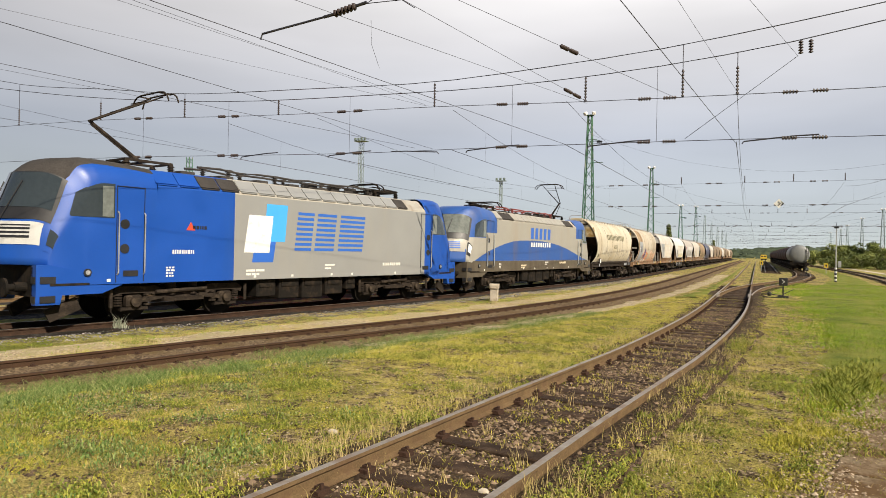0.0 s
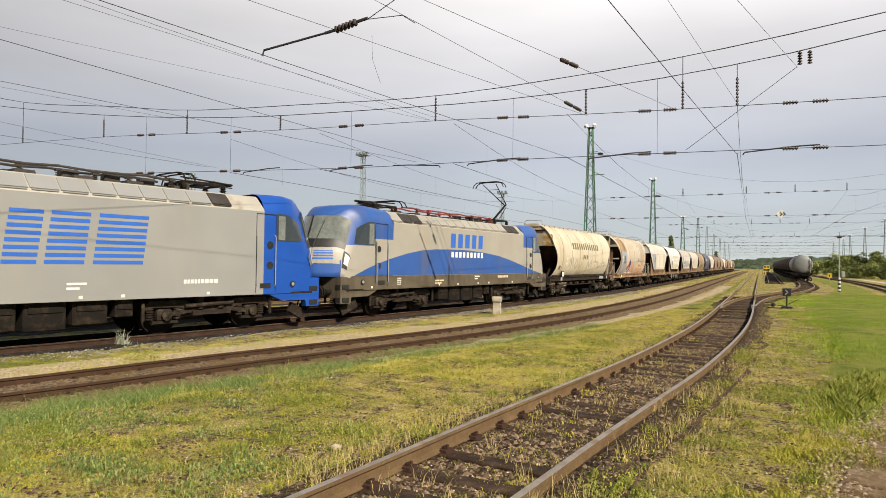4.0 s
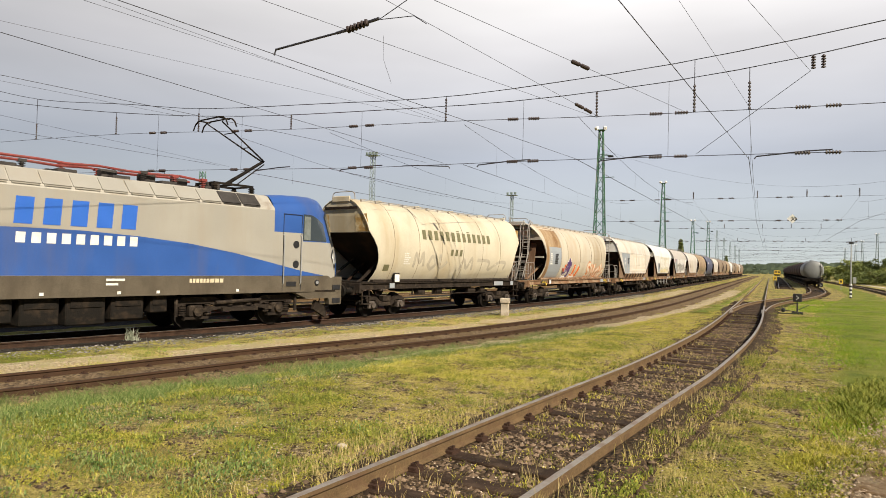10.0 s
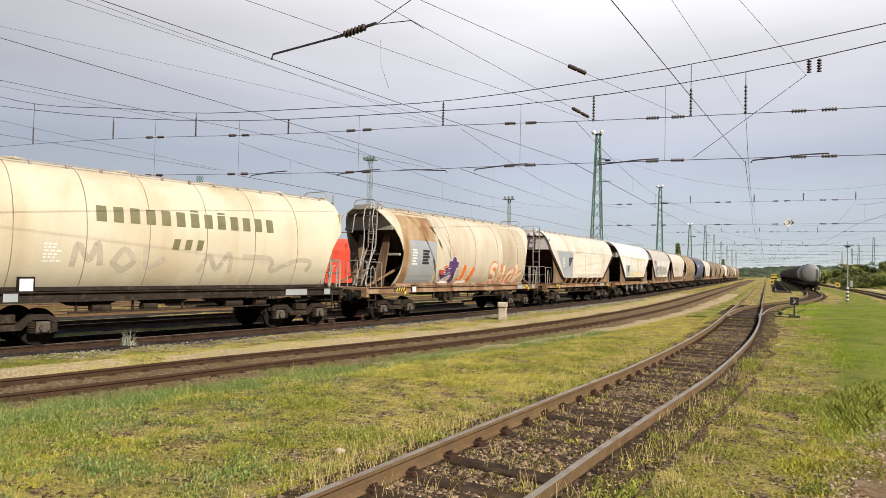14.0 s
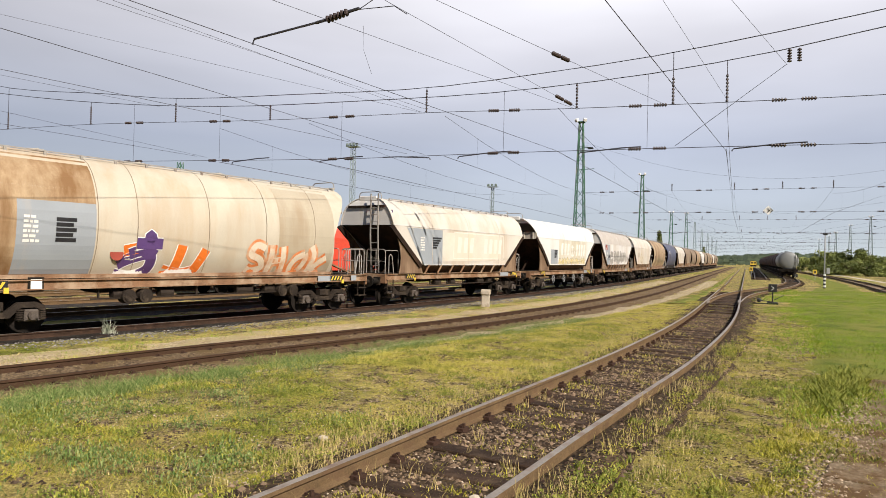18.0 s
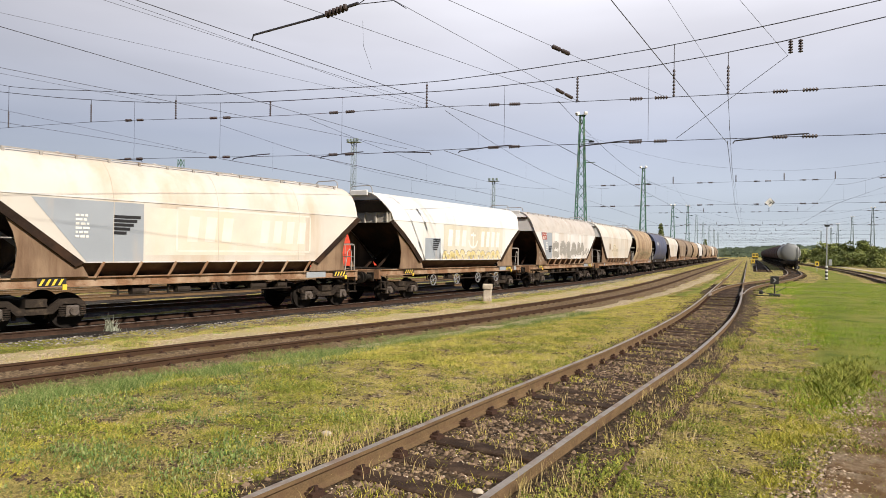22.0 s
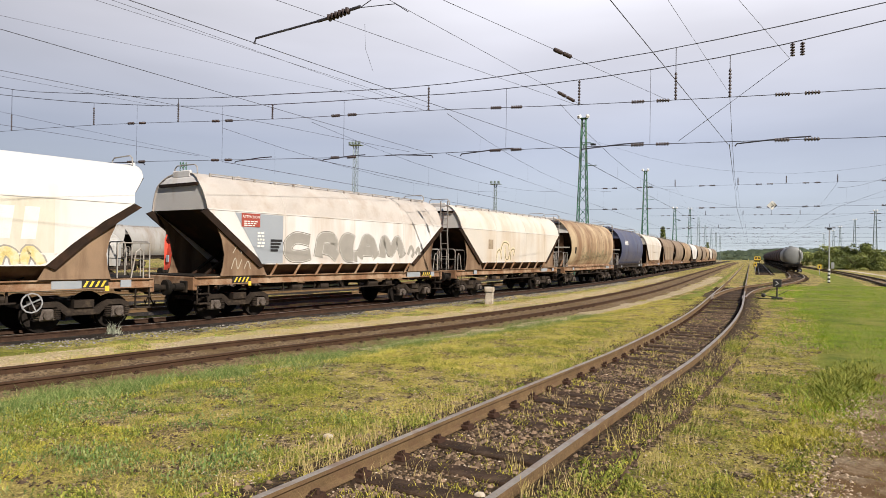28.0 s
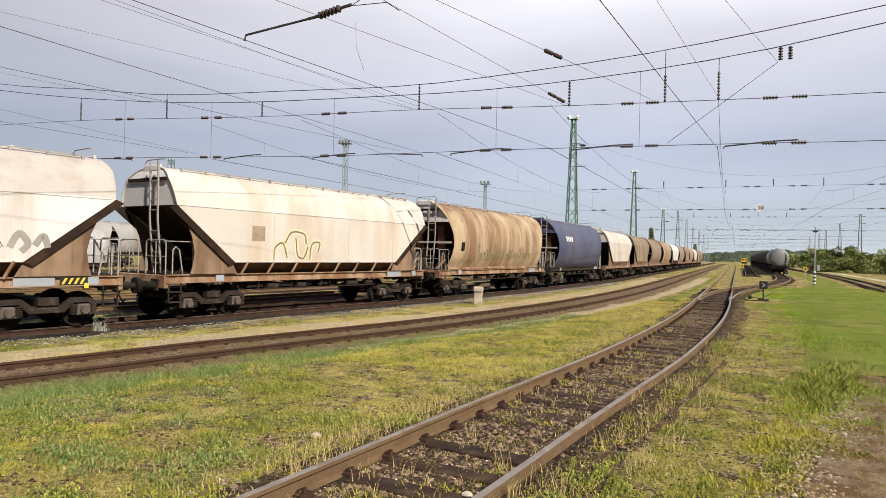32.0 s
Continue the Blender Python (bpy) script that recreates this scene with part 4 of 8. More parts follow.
# bowed climbing rails at the panel end
for x in (0.30, 0.78):
    bm = B()
    rail_frame(bm, [(x, -6.15, 4.72), (x, -6.45, 4.78), (x, -6.75, 4.55), (x, -6.85, 4.1), (x, -6.75, 3.5), (x, -6.8, 2.9), (x, -7.2, 1.4)], 0.026)
    part("climbing_rail", bm, M["ladder_grey"], t)
for k in range(8):
    bm = B()
    z = 1.75 + 0.36 * k
    bar(bm, (0.30, -6.55 - 0.14 * max(0, z - 3.5), z), (0.78, -6.55 - 0.14 * max(0, z - 3.5), z), 0.035)
    part("rung", bm, M["ladder_grey"], t)
bm = B()
for x in (-1.1, -0.4):
    rail_frame(bm, [(x, -6.2, 4.55), (x, -6.6, 4.3), (x, -6.7, 3.6)], 0.022)
rail_frame(bm, [(-1.1, -6.7, 3.6), (-0.4, -6.7, 3.6)], 0.022)
part("end_hoop", bm, M["ladder_grey"], t)
chevron_sign(t, -5.9)
chevron_sign(t, 5.6)
marker_plate(t, -4.6, 1.25, 0.26)
for e in (-1, 1):
    bm = B()
    prism(bm, [(0.75, 3.8), (1.2, 3.8), (0.98, 4.15)], lambda u, v, w: (u, e * w, v), 6.12, 6.14)
    part("warning_triangle", fix(bm), M["yellow_paint"], t)

# third wagon: pale hopper with slanting ends
t, xf = hopper(67.1, 14.34, "slab", M["pale"], M["rust_frame"], ENDS_T, bogie=5.05, seams=(-3.3, 0.0, 3.3), ladder_on=(-1,), rails_on=(-1, 1), end_paint=M["grey_white"],
               label="pale rust-stained hopper wagon with slanting ends and skirt")
bm = B()
decal_poly(bm, xf, [(-5.35, 3.38), (-2.45, 3.38), (-2.45, 1.76), (-4.0, 1.76)], 0.012)
part("data_panel", bm, M["panel_grey"], t, "faded grey panel")
bm = B()
decal_rect(bm, xf, -2.4, 3.6, 1.95, 3.3, 0.004)
part("pale_panel", bm, surface("pale_panel", (0.60, 0.56, 0.48), 0.6, 0, 0.1, 1.5, 40, 0, (0.64, 0.55, 0.42), 0.45, 1.2, True), t, "over-painted pale panel")
small_writing("data_lettering", t, lambda z: xf(z) + 0.013, -4.3, 2.95, [(3, 0.1), (2, 0.14), (3, 0.1), (2, 0.16), (3, 0.1), (3, 0.1)], M["mark_white"], 9, 0.06, 0.11)
bm = B()
for k in range(5):
    decal_rect(bm, xf, -3.3, -2.55 - 0.1 * k, 2.95 - k * 0.11, 3.03 - k * 0.11, 0.02)
part("data_table", bm, M["black_paint"], t)
for a, b, c, d in ((-1.45, 3.85, 3.30, 3.36), (-1.45, 3.85, 2.04, 2.10), (-1.45, -1.39, 2.04, 3.36), (3.79, 3.85, 2.04, 3.36)):
    part("panel_line", decal_rect(B(), xf, a, b, c, d, 0.008), M["ghost_pale"], t)
word_blocks(t, "faded_lettering", xf, -1.15, 2.35, 0.46, 0.76, 0.14, 3, M["ghost_pale"], 0.12)
word_blocks(t, "faded_lettering", xf, 1.55, 2.35, 0.42, 0.76, 0.12, 4, M["ghost_pale"], 0.12)
marker_plate(t, -4.75, 1.62, 0.28)
chevron_sign(t, -5.1)
chevron_sign(t, 5.2)
bm = B()
prism(bm, [(0.85, 3.75), (1.05, 3.75), (0.95, 4.0)], lambda u, v, w: (u, -w, v), 6.18, 6.20)
part("warning_triangle", fix(bm), M["yellow_paint"], t)
bm = B()
box(bm, 1.22, -6.18, 3.88, 0.2, 0.02, 0.42)
part("end_sign", bm, M["purple"], t)

# fourth wagon: white hopper
ENDS_W = [(1.74, 3.75), (2.83, 4.95), (3.22, 5.95), (3.72, 6.0), (4.28, 6.42), (4.66, 6.5)]
t, xf = hopper(81.6, 14.6, "slab", M["white_body"], M["rust_frame"], ENDS_W, seams=(-1.0, 2.4), ladder_on=(), rails_on=(1,), end_paint=M["white_body"], wedge_ribs=False, walkway=False,
               label="white hopper wagon with boxed ends and faded panel")
bm = B()
for a, b, c, d in ((-2.1, 4.0, 3.42, 3.46), (-2.1, 4.0, 2.02, 2.06), (-2.1, -2.06, 2.02, 3.46), (3.96, 4.0, 2.02, 3.46)):
    decal_rect(bm, xf, a, b, c, d, 0.006)
part("panel_outline", bm, M["white_body"], t)
part("lettering_ground", decal_rect(B(), xf, -2.04, 3.94, 2.07, 3.41, 0.004), surface("dirty_panel", (0.52, 0.475, 0.365), 0.6, 0, 0.14, 1.5, 40, 0, (0.62, 0.60, 0.53), 0.45, 1.1, True), t, "dirty cream lettering panel")
GHOST_WHITE = surface("ghost_white", (0.69, 0.68, 0.63), 0.6, 0, 0.12, 3, 40, 0)
word_blocks(t, "faded_lettering", xf, -1.75, 2.40, 0.50, 0.80, 0.14, 3, GHOST_WHITE, 0.12)
word_blocks(t, "faded_lettering", xf, 1.45, 2.40, 0.42, 0.80, 0.14, 4, GHOST_WHITE, 0.12)
# anchor emblem between the two words
graffiti(t, "anchor_emblem", xf, [[(0.72, 3.12), (0.72, 2.42)], [(0.28, 2.72), (0.42, 2.46), (0.72, 2.36), (1.02, 2.46), (1.16, 2.72)], [(0.48, 2.98), (0.96, 2.98)]], 0.10, GHOST_WHITE, 0.009)
r = random.Random(3)
for k in range(11):
    y = -2.0 + k * 0.52 + r.uniform(-0.08, 0.08)
    blob = [(y, 1.78), (y + 0.12, 2.05 + r.uniform(-0.08, 0.1)), (y + 0.34, 1.98 + r.uniform(-0.1, 0.06)), (y + 0.42, 1.78)]
    graffiti(t, "scrawl_outline", xf, [blob], 0.30, M["ghost_grey"], 0.005)
    graffiti(t, "yellow_scrawl", xf, [blob], 0.22, surface("yellow_scrawl", (0.60, 0.49, 0.20), 0.6, 0, 0.25, 3, 40, 0, (0.62, 0.58, 0.46), 0.5, 3) if k == 0 else bpy.data.materials["yellow_scrawl"], 0.007)
bm = B()
decal_rect(bm, xf, -3.6, -2.3, 1.8, 2.75, 0.004)
part("data_panel", bm, M["panel_grey"], t, "faded grey panel")
bm = B()
for k in range(6):
    decal_rect(bm, xf, -2.95, -2.35 - 0.05 * k, 2.65 - k * 0.09, 2.72 - k * 0.09, 0.01)
part("data_table", bm, M["black_paint"], t)
for y in (-2.7, -0.6, 1.5, 3.5):
    bm = B()
    for k in range(12):
        a, b = k * math.pi / 6, (k + 1) * math.pi / 6
        bar(bm, (1.36, y + 0.24 * math.cos(a), 0.82 + 0.24 * math.sin(a)), (1.36, y + 0.24 * math.cos(b), 0.82 + 0.24 * math.sin(b)), 0.03)
    for a in (0.4, 2.0, 3.6):
        bar(bm, (1.36, y - 0.24 * math.cos(a), 0.82 - 0.24 * math.sin(a)), (1.36, y + 0.24 * math.cos(a), 0.82 + 0.24 * math.sin(a)), 0.025)
    bar(bm, (1.1, y, 0.82), (1.36, y, 0.82), 0.05)
    part("handwheel", bm, M["galvanised"], t)
for e in (-1, 1):
    bm = B()
    box(bm, 0, e * 5.9, 3.55, 2.7, 0.25, 0.4)
    for k in range(5):
        box(bm, -1.2 + 0.6 * k, e * 6.05, 3.55, 0.06, 0.1, 0.42)
    part("end_beam", bm, M["roof_grey"], t)
    # dark sooty band above the beam
    part("end_band", fix(loft(B(), [[(-1.36, e * 6.08, 3.78), (1.36, e * 6.08, 3.78), (1.14, e * 6.41, 4.22), (-1.14, e * 6.41, 4.22)], [(-1.36, e * 6.04, 3.78), (1.36, e * 6.04, 3.78), (1.14, e * 6.37, 4.22), (-1.14, e * 6.37, 4.22)]])), M["soot"], t, "dark sooty end band")
marker_plate(t, -4.6, 1.62, 0.28)
chevron_sign(t, -4.95)
chevron_sign(t, 4.7)

# fifth wagon: off-white hopper with tan roof, red notice and grey graffiti
t, xf = hopper(96.1, 14.5, "slab", M["grey_white"], M["rust_frame"], ENDS_T, roof=M["roof_tan"], seams=(-3.2, 0.3, 3.4), ladder_on=(), rails_on=(1,), end_paint=M["grey_white"],
               label="off-white hopper wagon with tan roof and grey graffiti")
bm = B()
decal_poly(bm, xf, [(-5.3, 3.4), (-3.3, 3.4), (-3.3, 1.76), (-4.2, 1.76)], 0.012)
part("data_panel", bm, M["panel_grey"], t, "faded grey panel")
bm = B()
decal_rect(bm, xf, -5.05, -4.3, 2.96, 3.4, 0.018)
notice = part("notice", bm, M["sign_red"], t, "dark red notice")
small_writing("notice_lettering", notice, lambda z: xf(z) + 0.016, -4.95, 3.12, [(4, 0.11), (4, 0.11), (3, 0.13)], M["mark_white"], 11, 0.035, 0.065)
cu = bpy.data.curves.new("notice_word", "FONT")
cu.body, cu.size, cu.align_x = "ATTENTION", 0.125, "CENTER"
tmp = new("notice_word", cu)
me = bpy.data.meshes.new_from_object(tmp)
bpy.data.objects.remove(tmp)
me.materials.append(M["mark_white"])
shared("notice_word", me, notice, pose(1.512, -4.67, 3.245, 90, 0, 90))
small_writing("data_lettering", t, lambda z: xf(z) + 0.013, -4.4, 2.75, [(2, 0.12), (2, 0.14), (3, 0.1), (2, 0.12), (2, 0.12)], M["mark_white"], 12, 0.06, 0.11)
bm = B()
for k in range(4):
    decal_rect(bm, xf, -3.85, -3.35 - 0.06 * k, 2.5 - k * 0.11, 2.58 - k * 0.11, 0.02)
part("data_table", bm, M["black_paint"], t)
GC = [[(-1.75, 2.50), (-2.45, 2.58), (-2.85, 2.30), (-2.72, 1.98), (-2.2, 1.92), (-1.7, 2.02)],
      [(-1.30, 1.90), (-1.22, 2.3), (-1.1, 2.60), (-0.6, 2.62), (-0.42, 2.35), (-0.75, 2.2), (-1.0, 2.22)], [(-0.75, 2.2), (-0.45, 2.05), (-0.22, 1.9)],
      [(0.75, 2.52), (0.35, 2.64), (0.10, 2.45), (0.18, 2.1), (0.4, 1.92), (0.95, 1.95)], [(0.2, 2.28), (0.7, 2.26)],
      [(1.05, 1.90), (1.3, 2.3), (1.5, 2.62), (1.85, 2.5), (2.0, 2.2), (2.2, 1.9)], [(1.35, 2.16), (1.9, 2.14)],
      [(2.55, 1.9), (2.6, 2.3), (2.72, 2.62), (3.0, 2.3), (3.15, 2.12), (3.4, 2.4), (3.62, 2.62), (3.85, 2.3), (4.05, 1.92)]]
GC = [[(0.94 * y - 0.40, 1.99 + 0.98 * (z - 1.9)) for y, z in line] for line in GC]
graffiti(t, "graffiti_outline", xf, GC, 0.46, surface("outline_dark", (0.13, 0.12, 0.10), 0.6, 0, 0.2, 3, 40, 0), 0.006)
graffiti(t, "graffiti_edge", xf, GC, 0.40, M["white_paint"], 0.0085)
graffiti(t, "graffiti_fill", xf, GC, 0.375, M["ghost_grey"], 0.011)
marker_plate(t, -4.85, 1.6, 0.28)
chevron_sign(t, -5.2)
chevron_sign(t, 5.0)

graffiti(t, "gusset_tag", lambda z: 1.405, [[(-5.35, 1.6), (-5.2, 1.95), (-5.1, 1.6), (-4.95, 1.9)], [(-5.3, 2.1), (-5.1, 2.35), (-4.95, 2.1)], [(-4.85, 1.6), (-4.7, 1.85), (-4.6, 1.6)]], 0.03, M["haze_grey"], 0.012)
# dark scrawl at the far end of the side
graffiti(t, "dark_scrawl", xf, [[(3.75, 2.1), (3.95, 2.45), (4.15, 2.2), (4.0, 2.0)], [(4.3, 2.15), (4.5, 2.4), (4.6, 2.1)]], 0.16, M["ghost_grey"], 0.007)

# sixth wagon: cream hopper
t, xf = hopper(110.5, 14.4, "slab", M["pale"], M["rust_frame"], [(1.74, 4.2), (3.45, 6.35), (4.3, 6.42), (4.66, 6.25)], seams=(-2.6, 1.2, 4.0), ladder_on=(-1,), rails_on=(-1, 1), end_paint=M["grey_white"],
               label="cream rust-tinged hopper wagon with small painted tag")
bm = B()
decal_rect(bm, xf, -3.55, -3.0, 2.45, 2.95, 0.006)
part("notice", bm, M["cream_dark"], t)
TAG = [[(-2.6, 1.85), (-2.55, 2.25), (-2.2, 2.4), (-2.0, 1.9)], [(-2.1, 2.4), (-1.8, 2.8), (-1.2, 2.75), (-1.1, 2.4)], [(-1.6, 2.6), (-1.5, 2.0), (-1.2, 1.9), (-1.0, 2.3)], [(-0.9, 1.85), (-0.8, 2.4), (-0.4, 2.45), (-0.5, 2.1)]]
graffiti(t, "tag_outline", xf, TAG, 0.22, M["ghost_tan"], 0.006)
graffiti(t, "tag_line", xf, TAG, 0.06, M["letter_olive"], 0.009)
bm = B()
box(bm, 1.27, -5.25, 1.72, 0.05, 0.35, 0.35)
part("clip_box", bm, M["shaded_hollow"], t)

# seventh wagon: tan barrel hopper
t, xf = hopper(125.1, 14.6, "round", M["tan_rust"], M["rust_frame"], ENDS_B, seams=(-4.2, -2.6, -0.9, 0.8, 2.5, 4.2), ladder_on=(-1,), rails_on=(-1, 1), end_paint=M["grey_white"],
               label="tan rusty barrel hopper wagon with dark scrawl")
r = random.Random(8)
graffiti(t, "dark_scrawl", xf, [[(-3.2 + k * 0.33, 1.75 + r.uniform(0, 0.2)), (-3.0 + k * 0.33, 2.4 + r.uniform(-0.25, 0.35)), (-2.8 + k * 0.33, 1.8 + r.uniform(0, 0.3))] for k in range(22)], 0.07, M["letter_olive"], 0.006)
bm = B()
decal_rect(bm, xf, -4.9, -4.55, 2.3, 2.75, 0.008)
part("data_table", bm, M["under_dark"], t)

# eighth wagon: dark blue hopper
t, xf = hopper(139.8, 14.8, "round", M["navy"], M["under_grey"], ENDS_B, seams=(-2.4, 2.4), ladder_on=(-1,), rails_on=(-1, 1), end_paint=M["navy"], live=False,
               label="dark blue barrel hopper wagon with small white mark")
word_blocks(t, "white_mark", xf, -4.0, 3.2, 0.32, 0.36, 0.1, 4, M["mark_white"])

# the long tail of the train
tail = [("slab", M["pale"], M["rust_frame"], "cream hopper wagon with slanting ends"), ("slab", M["brown_wagon"], M["rust_frame"], "brown weathered hopper wagon with slanting ends"),
        ("round", M["brown_wagon"], M["rust_frame"], "brown barrel hopper wagon streaked with rust"), ("round", M["tan_rust"], M["rust_frame"], "tan rusty barrel hopper wagon"),
        ("slab", M["grey_white"], M["under_grey"], "off-white hopper wagon with slanting ends"), ("round", M["cream_dark"], M["rust_frame"], "grey-brown barrel hopper wagon"),
        ("slab", M["brown_wagon"], M["rust_frame"], "brown weathered hopper wagon with slanting ends"), ("round", M["tan_rust"], M["rust_frame"], "tan rusty barrel hopper wagon")]
pos = 147.3
for k in range(11):
    kind, paint, fp, lab = tail[k % len(tail)]
    hopper(pos + 7.3, 14.5, kind, paint, fp, ENDS_T if kind == "slab" else ENDS_B, seams=(-2.0, 2.0) if k < 4 else (), live=False, near=k < 3, walkway=k < 4, ladder_on=(-1,) if k < 4 else (), rails_on=(), label=lab)
    pos += 14.6


# ---- electric engines ----
NOSE = [(6.0, 4.36, 1.47), (6.6, 4.42, 1.47), (7.4, 4.46, 1.467), (8.0, 4.46, 1.46), (8.55, 4.38, 1.45), (8.8, 4.24, 1.445), (9.11, 3.95, 1.435), (9.27, 3.5, 1.43), (9.43, 3.05, 1.42), (9.55, 2.75, 1.41), (9.62, 2.55, 1.40), (9.68, 2.3, 1.39), (9.71, 2.08, 1.38), (9.76, 1.62, 1.36)]


def nose_at(y):
    y = min(max(y, 6.0), 9.76)
    for (a, z0, w0), (b, z1, w1) in zip(NOSE, NOSE[1:]):
        if y <= b:
            u = (y - a) / (b - a)
            return z0 + (z1 - z0) * u, w0 + (w1 - w0) * u
    return NOSE[-1][1], NOSE[-1][2]


def cab_point(y, v, end, s, lift=0.0):
    """Point of the rounded cab: y from the engine's middle, v 0 at the roof's middle line to 1 at the lower edge of the side, s the side."""
    zt, w = nose_at(y)
    r = min(0.80, max(0.03, (zt - 1.62) * 0.35))
    rx = min(0.66, 0.25 + 0.5 * r)
    low = 1.10
    if v < 0.3:
        x, z = (w - rx) * v / 0.3, zt + lift
    elif v < 0.65:
        a = (v - 0.3) / 0.35 * math.pi / 2
        x, z = w - rx + (rx + lift) * math.sin(a), zt - r + (r + lift) * math.cos(a)
    else:
        top = zt - r
        a, b = min(2.80, top * 0.67 + low * 0.33), min(1.66, top * 0.4 + low * 0.6)
        marks = [(0.65, top), (0.75, a), (0.90, b), (1.0, low)]
        x, z = w + lift, low
        for (v0, z0), (v1, z1) in zip(marks, marks[1:]):
            if v <= v1 + 1e-9:
                z = z0 + (z1 - z0) * (v - v0) / (v1 - v0)
                break
    round_off = 0.50 * min(1.0, max(0.0, (y - 7.0) / 2.0)) ** 1.5 * x * x
    fwd = y - round_off + (lift if y > 9.0 else 0.0)
    return Vector((s * x, end * fwd, z))


def cab_patch(y0, y1, v0, v1, end, lift, ny=8, nv=8, both=False):
    bm = B()
    rows = []
    for i in range(ny + 1):
        y = y0 + (y1 - y0) * i / ny
        if both:
            row = [cab_point(y, abs(v1 * (2 * k / nv - 1)), end, 1 if k > nv / 2 else -1, lift) for k in range(nv + 1)]
        else:
            row = [cab_point(y, abs(v0 + (v1 - v0) * k / nv), end, 1 if v0 + (v1 - v0) * k / nv >= 0 else -1, lift) for k in range(nv + 1)]
        rows.append([bm.verts.new(p) for p in row])
    for a, b in zip(rows, rows[1:]):
        for i in range(nv):
            bm.faces.new((a[i], a[i + 1], b[i + 1], b[i]))
    return fix(bm)


def pantograph(parent, y, raised, sgn, mat):
    """A half-pantograph on the roof at y; sgn: to which end its knee points."""
    zb = 4.62
    bm = B()
    for s in (-1, 1):
        bar(bm, (s * 0.5, y - 0.75, zb), (s * 0.5, y + 0.75, zb), 0.07)
        for o in (-0.7, 0.7):
            cyl(bm, (s * 0.5, y + o, 4.32), (s * 0.5, y + o, zb - 0.03), 0.075, 10)
            for k in range(3):
                cyl(bm, (s * 0.5, y + o, 4.37 + k * 0.075), (s * 0.5, y + o, 4.395 + k * 0.075), 0.11, 10)
    for o in (-0.72, 0.0, 0.72):
        bar(bm, (-0.5, y + o, zb), (0.5, y + o, zb), 0.06)
    base = part("pantograph_base", bm, mat, parent)
    if raised:
        knee, head = Vector((0, y + sgn * 1.5, 5.62)), Vector((0, y - sgn * 0.45, 6.72))
    else:
        knee, head = Vector((0, y + sgn * 1.35, 4.74)), Vector((0, y - sgn * 0.75, 4.86))
    bm = B()
    cyl(bm, (0, y, zb + 0.02), knee, 0.065, 8, 0.05)
    cyl(bm, (0.2, y + sgn * 0.25, zb), knee + Vector((0.06, 0, -0.1)), 0.02, 6)
    part("lower_arm", bm, mat, base)
    bm = B()
    for s in (-1, 1):
        cyl(bm, knee + Vector((s * 0.06, 0, 0)), head + Vector((s * 0.42, 0, -0.08)), 0.032, 8, 0.022)
    for u in (0.35, 0.7):
        q = knee + (head - knee) * u
        bar(bm, q + Vector((-0.06 - 0.36 * u, 0, 0)), q + Vector((0.06 + 0.36 * u, 0, 0)), 0.025)
    part("upper_arm", bm, mat, base)
    bm = B()
    for o in (-0.16, 0.16):
        tube(bm, [head + Vector(p) for p in ((-0.98, o, -0.28), (-0.88, o, -0.1), (-0.72, o, 0.0), (-0.5, o, 0.03), (0.5, o, 0.03), (0.72, o, 0.0), (0.88, o, -0.1), (0.98, o, -0.28))], 0.025, 6)
    for s in (-0.55, 0.55):
        bar(bm, head + Vector((s, -0.18, 0)), head + Vector((s, 0.18, 0)), 0.04)
    part("contact_head", bm, mat, base)


def loco_bogie_meshes():
    bm = B()
    for s in (-1, 1):
        x = s * 1.06
        prof = [(-2.15, 0.86), (-1.95, 1.0), (-0.9, 1.0), (-0.55, 0.86), (0.55, 0.86), (0.9, 1.0), (1.95, 1.0), (2.15, 0.86), (2.1, 0.72), (1.85, 0.80), (1.05, 0.80), (0.6, 0.62), (-0.6, 0.62), (-1.05, 0.80), (-1.85, 0.80), (-2.1, 0.72)]
        prism(bm, prof, lambda u, v, w: (w, u, v), x - 0.08, x + 0.08)
        for a in (-1.5, 1.5):
            for o in (-0.42, 0.42):
                for k in range(5):
                    cyl(bm, (x, a + o, 0.46 + 0.07 * k), (x, a + o, 0.50 + 0.07 * k), 0.115, 10)
            bar(bm, (x + s * 0.05, a, 0.56), (x + s * 0.05, a + (0.95 if a < 0 else -0.95), 0.70), 0.10, 0.12)
            cyl(bm, (x + s * 0.16, a + 0.7 * (-1 if a < 0 else 1), 0.45), (x + s * 0.16, a + 0.7 * (-1 if a < 0 else 1), 0.98), 0.055, 8)
        for o in (-0.35, 0.35):
            cyl(bm, (x, o, 0.72), (x, o, 1.14), 0.16, 12)
        cyl(bm, (x + s * 0.17, -0.9, 0.82), (x + s * 0.17, 0.75, 0.88), 0.06, 8)
        box(bm, x + s * 0.14, 0, 0.60, 0.12, 1.3, 0.12)
    for a in (-2.0, 0, 2.0):
        box(bm, 0, a, 0.8, 2.0, 0.2, 0.25)
    fr = mesh_of(fix(bm), "engine_bogie_frame", [M["under_grey"]])
    bm = B()
    box(bm, 0.12, 0, 0, 0.24, 0.46, 0.36, bevel=0.05)
    cyl(bm, (0.2, 0, 0), (0.34, 0, 0), 0.15, 16)
    box(bm, 0.14, 0, -0.2, 0.18, 0.8, 0.08)
    bx = mesh_of(fix(bm), "engine_axle_box", [M["under_grey"]])
    return fr, bx, wheelset_mesh(0.575, "engine_wheelset")


LOCO_BOGIE = loco_bogie_meshes()


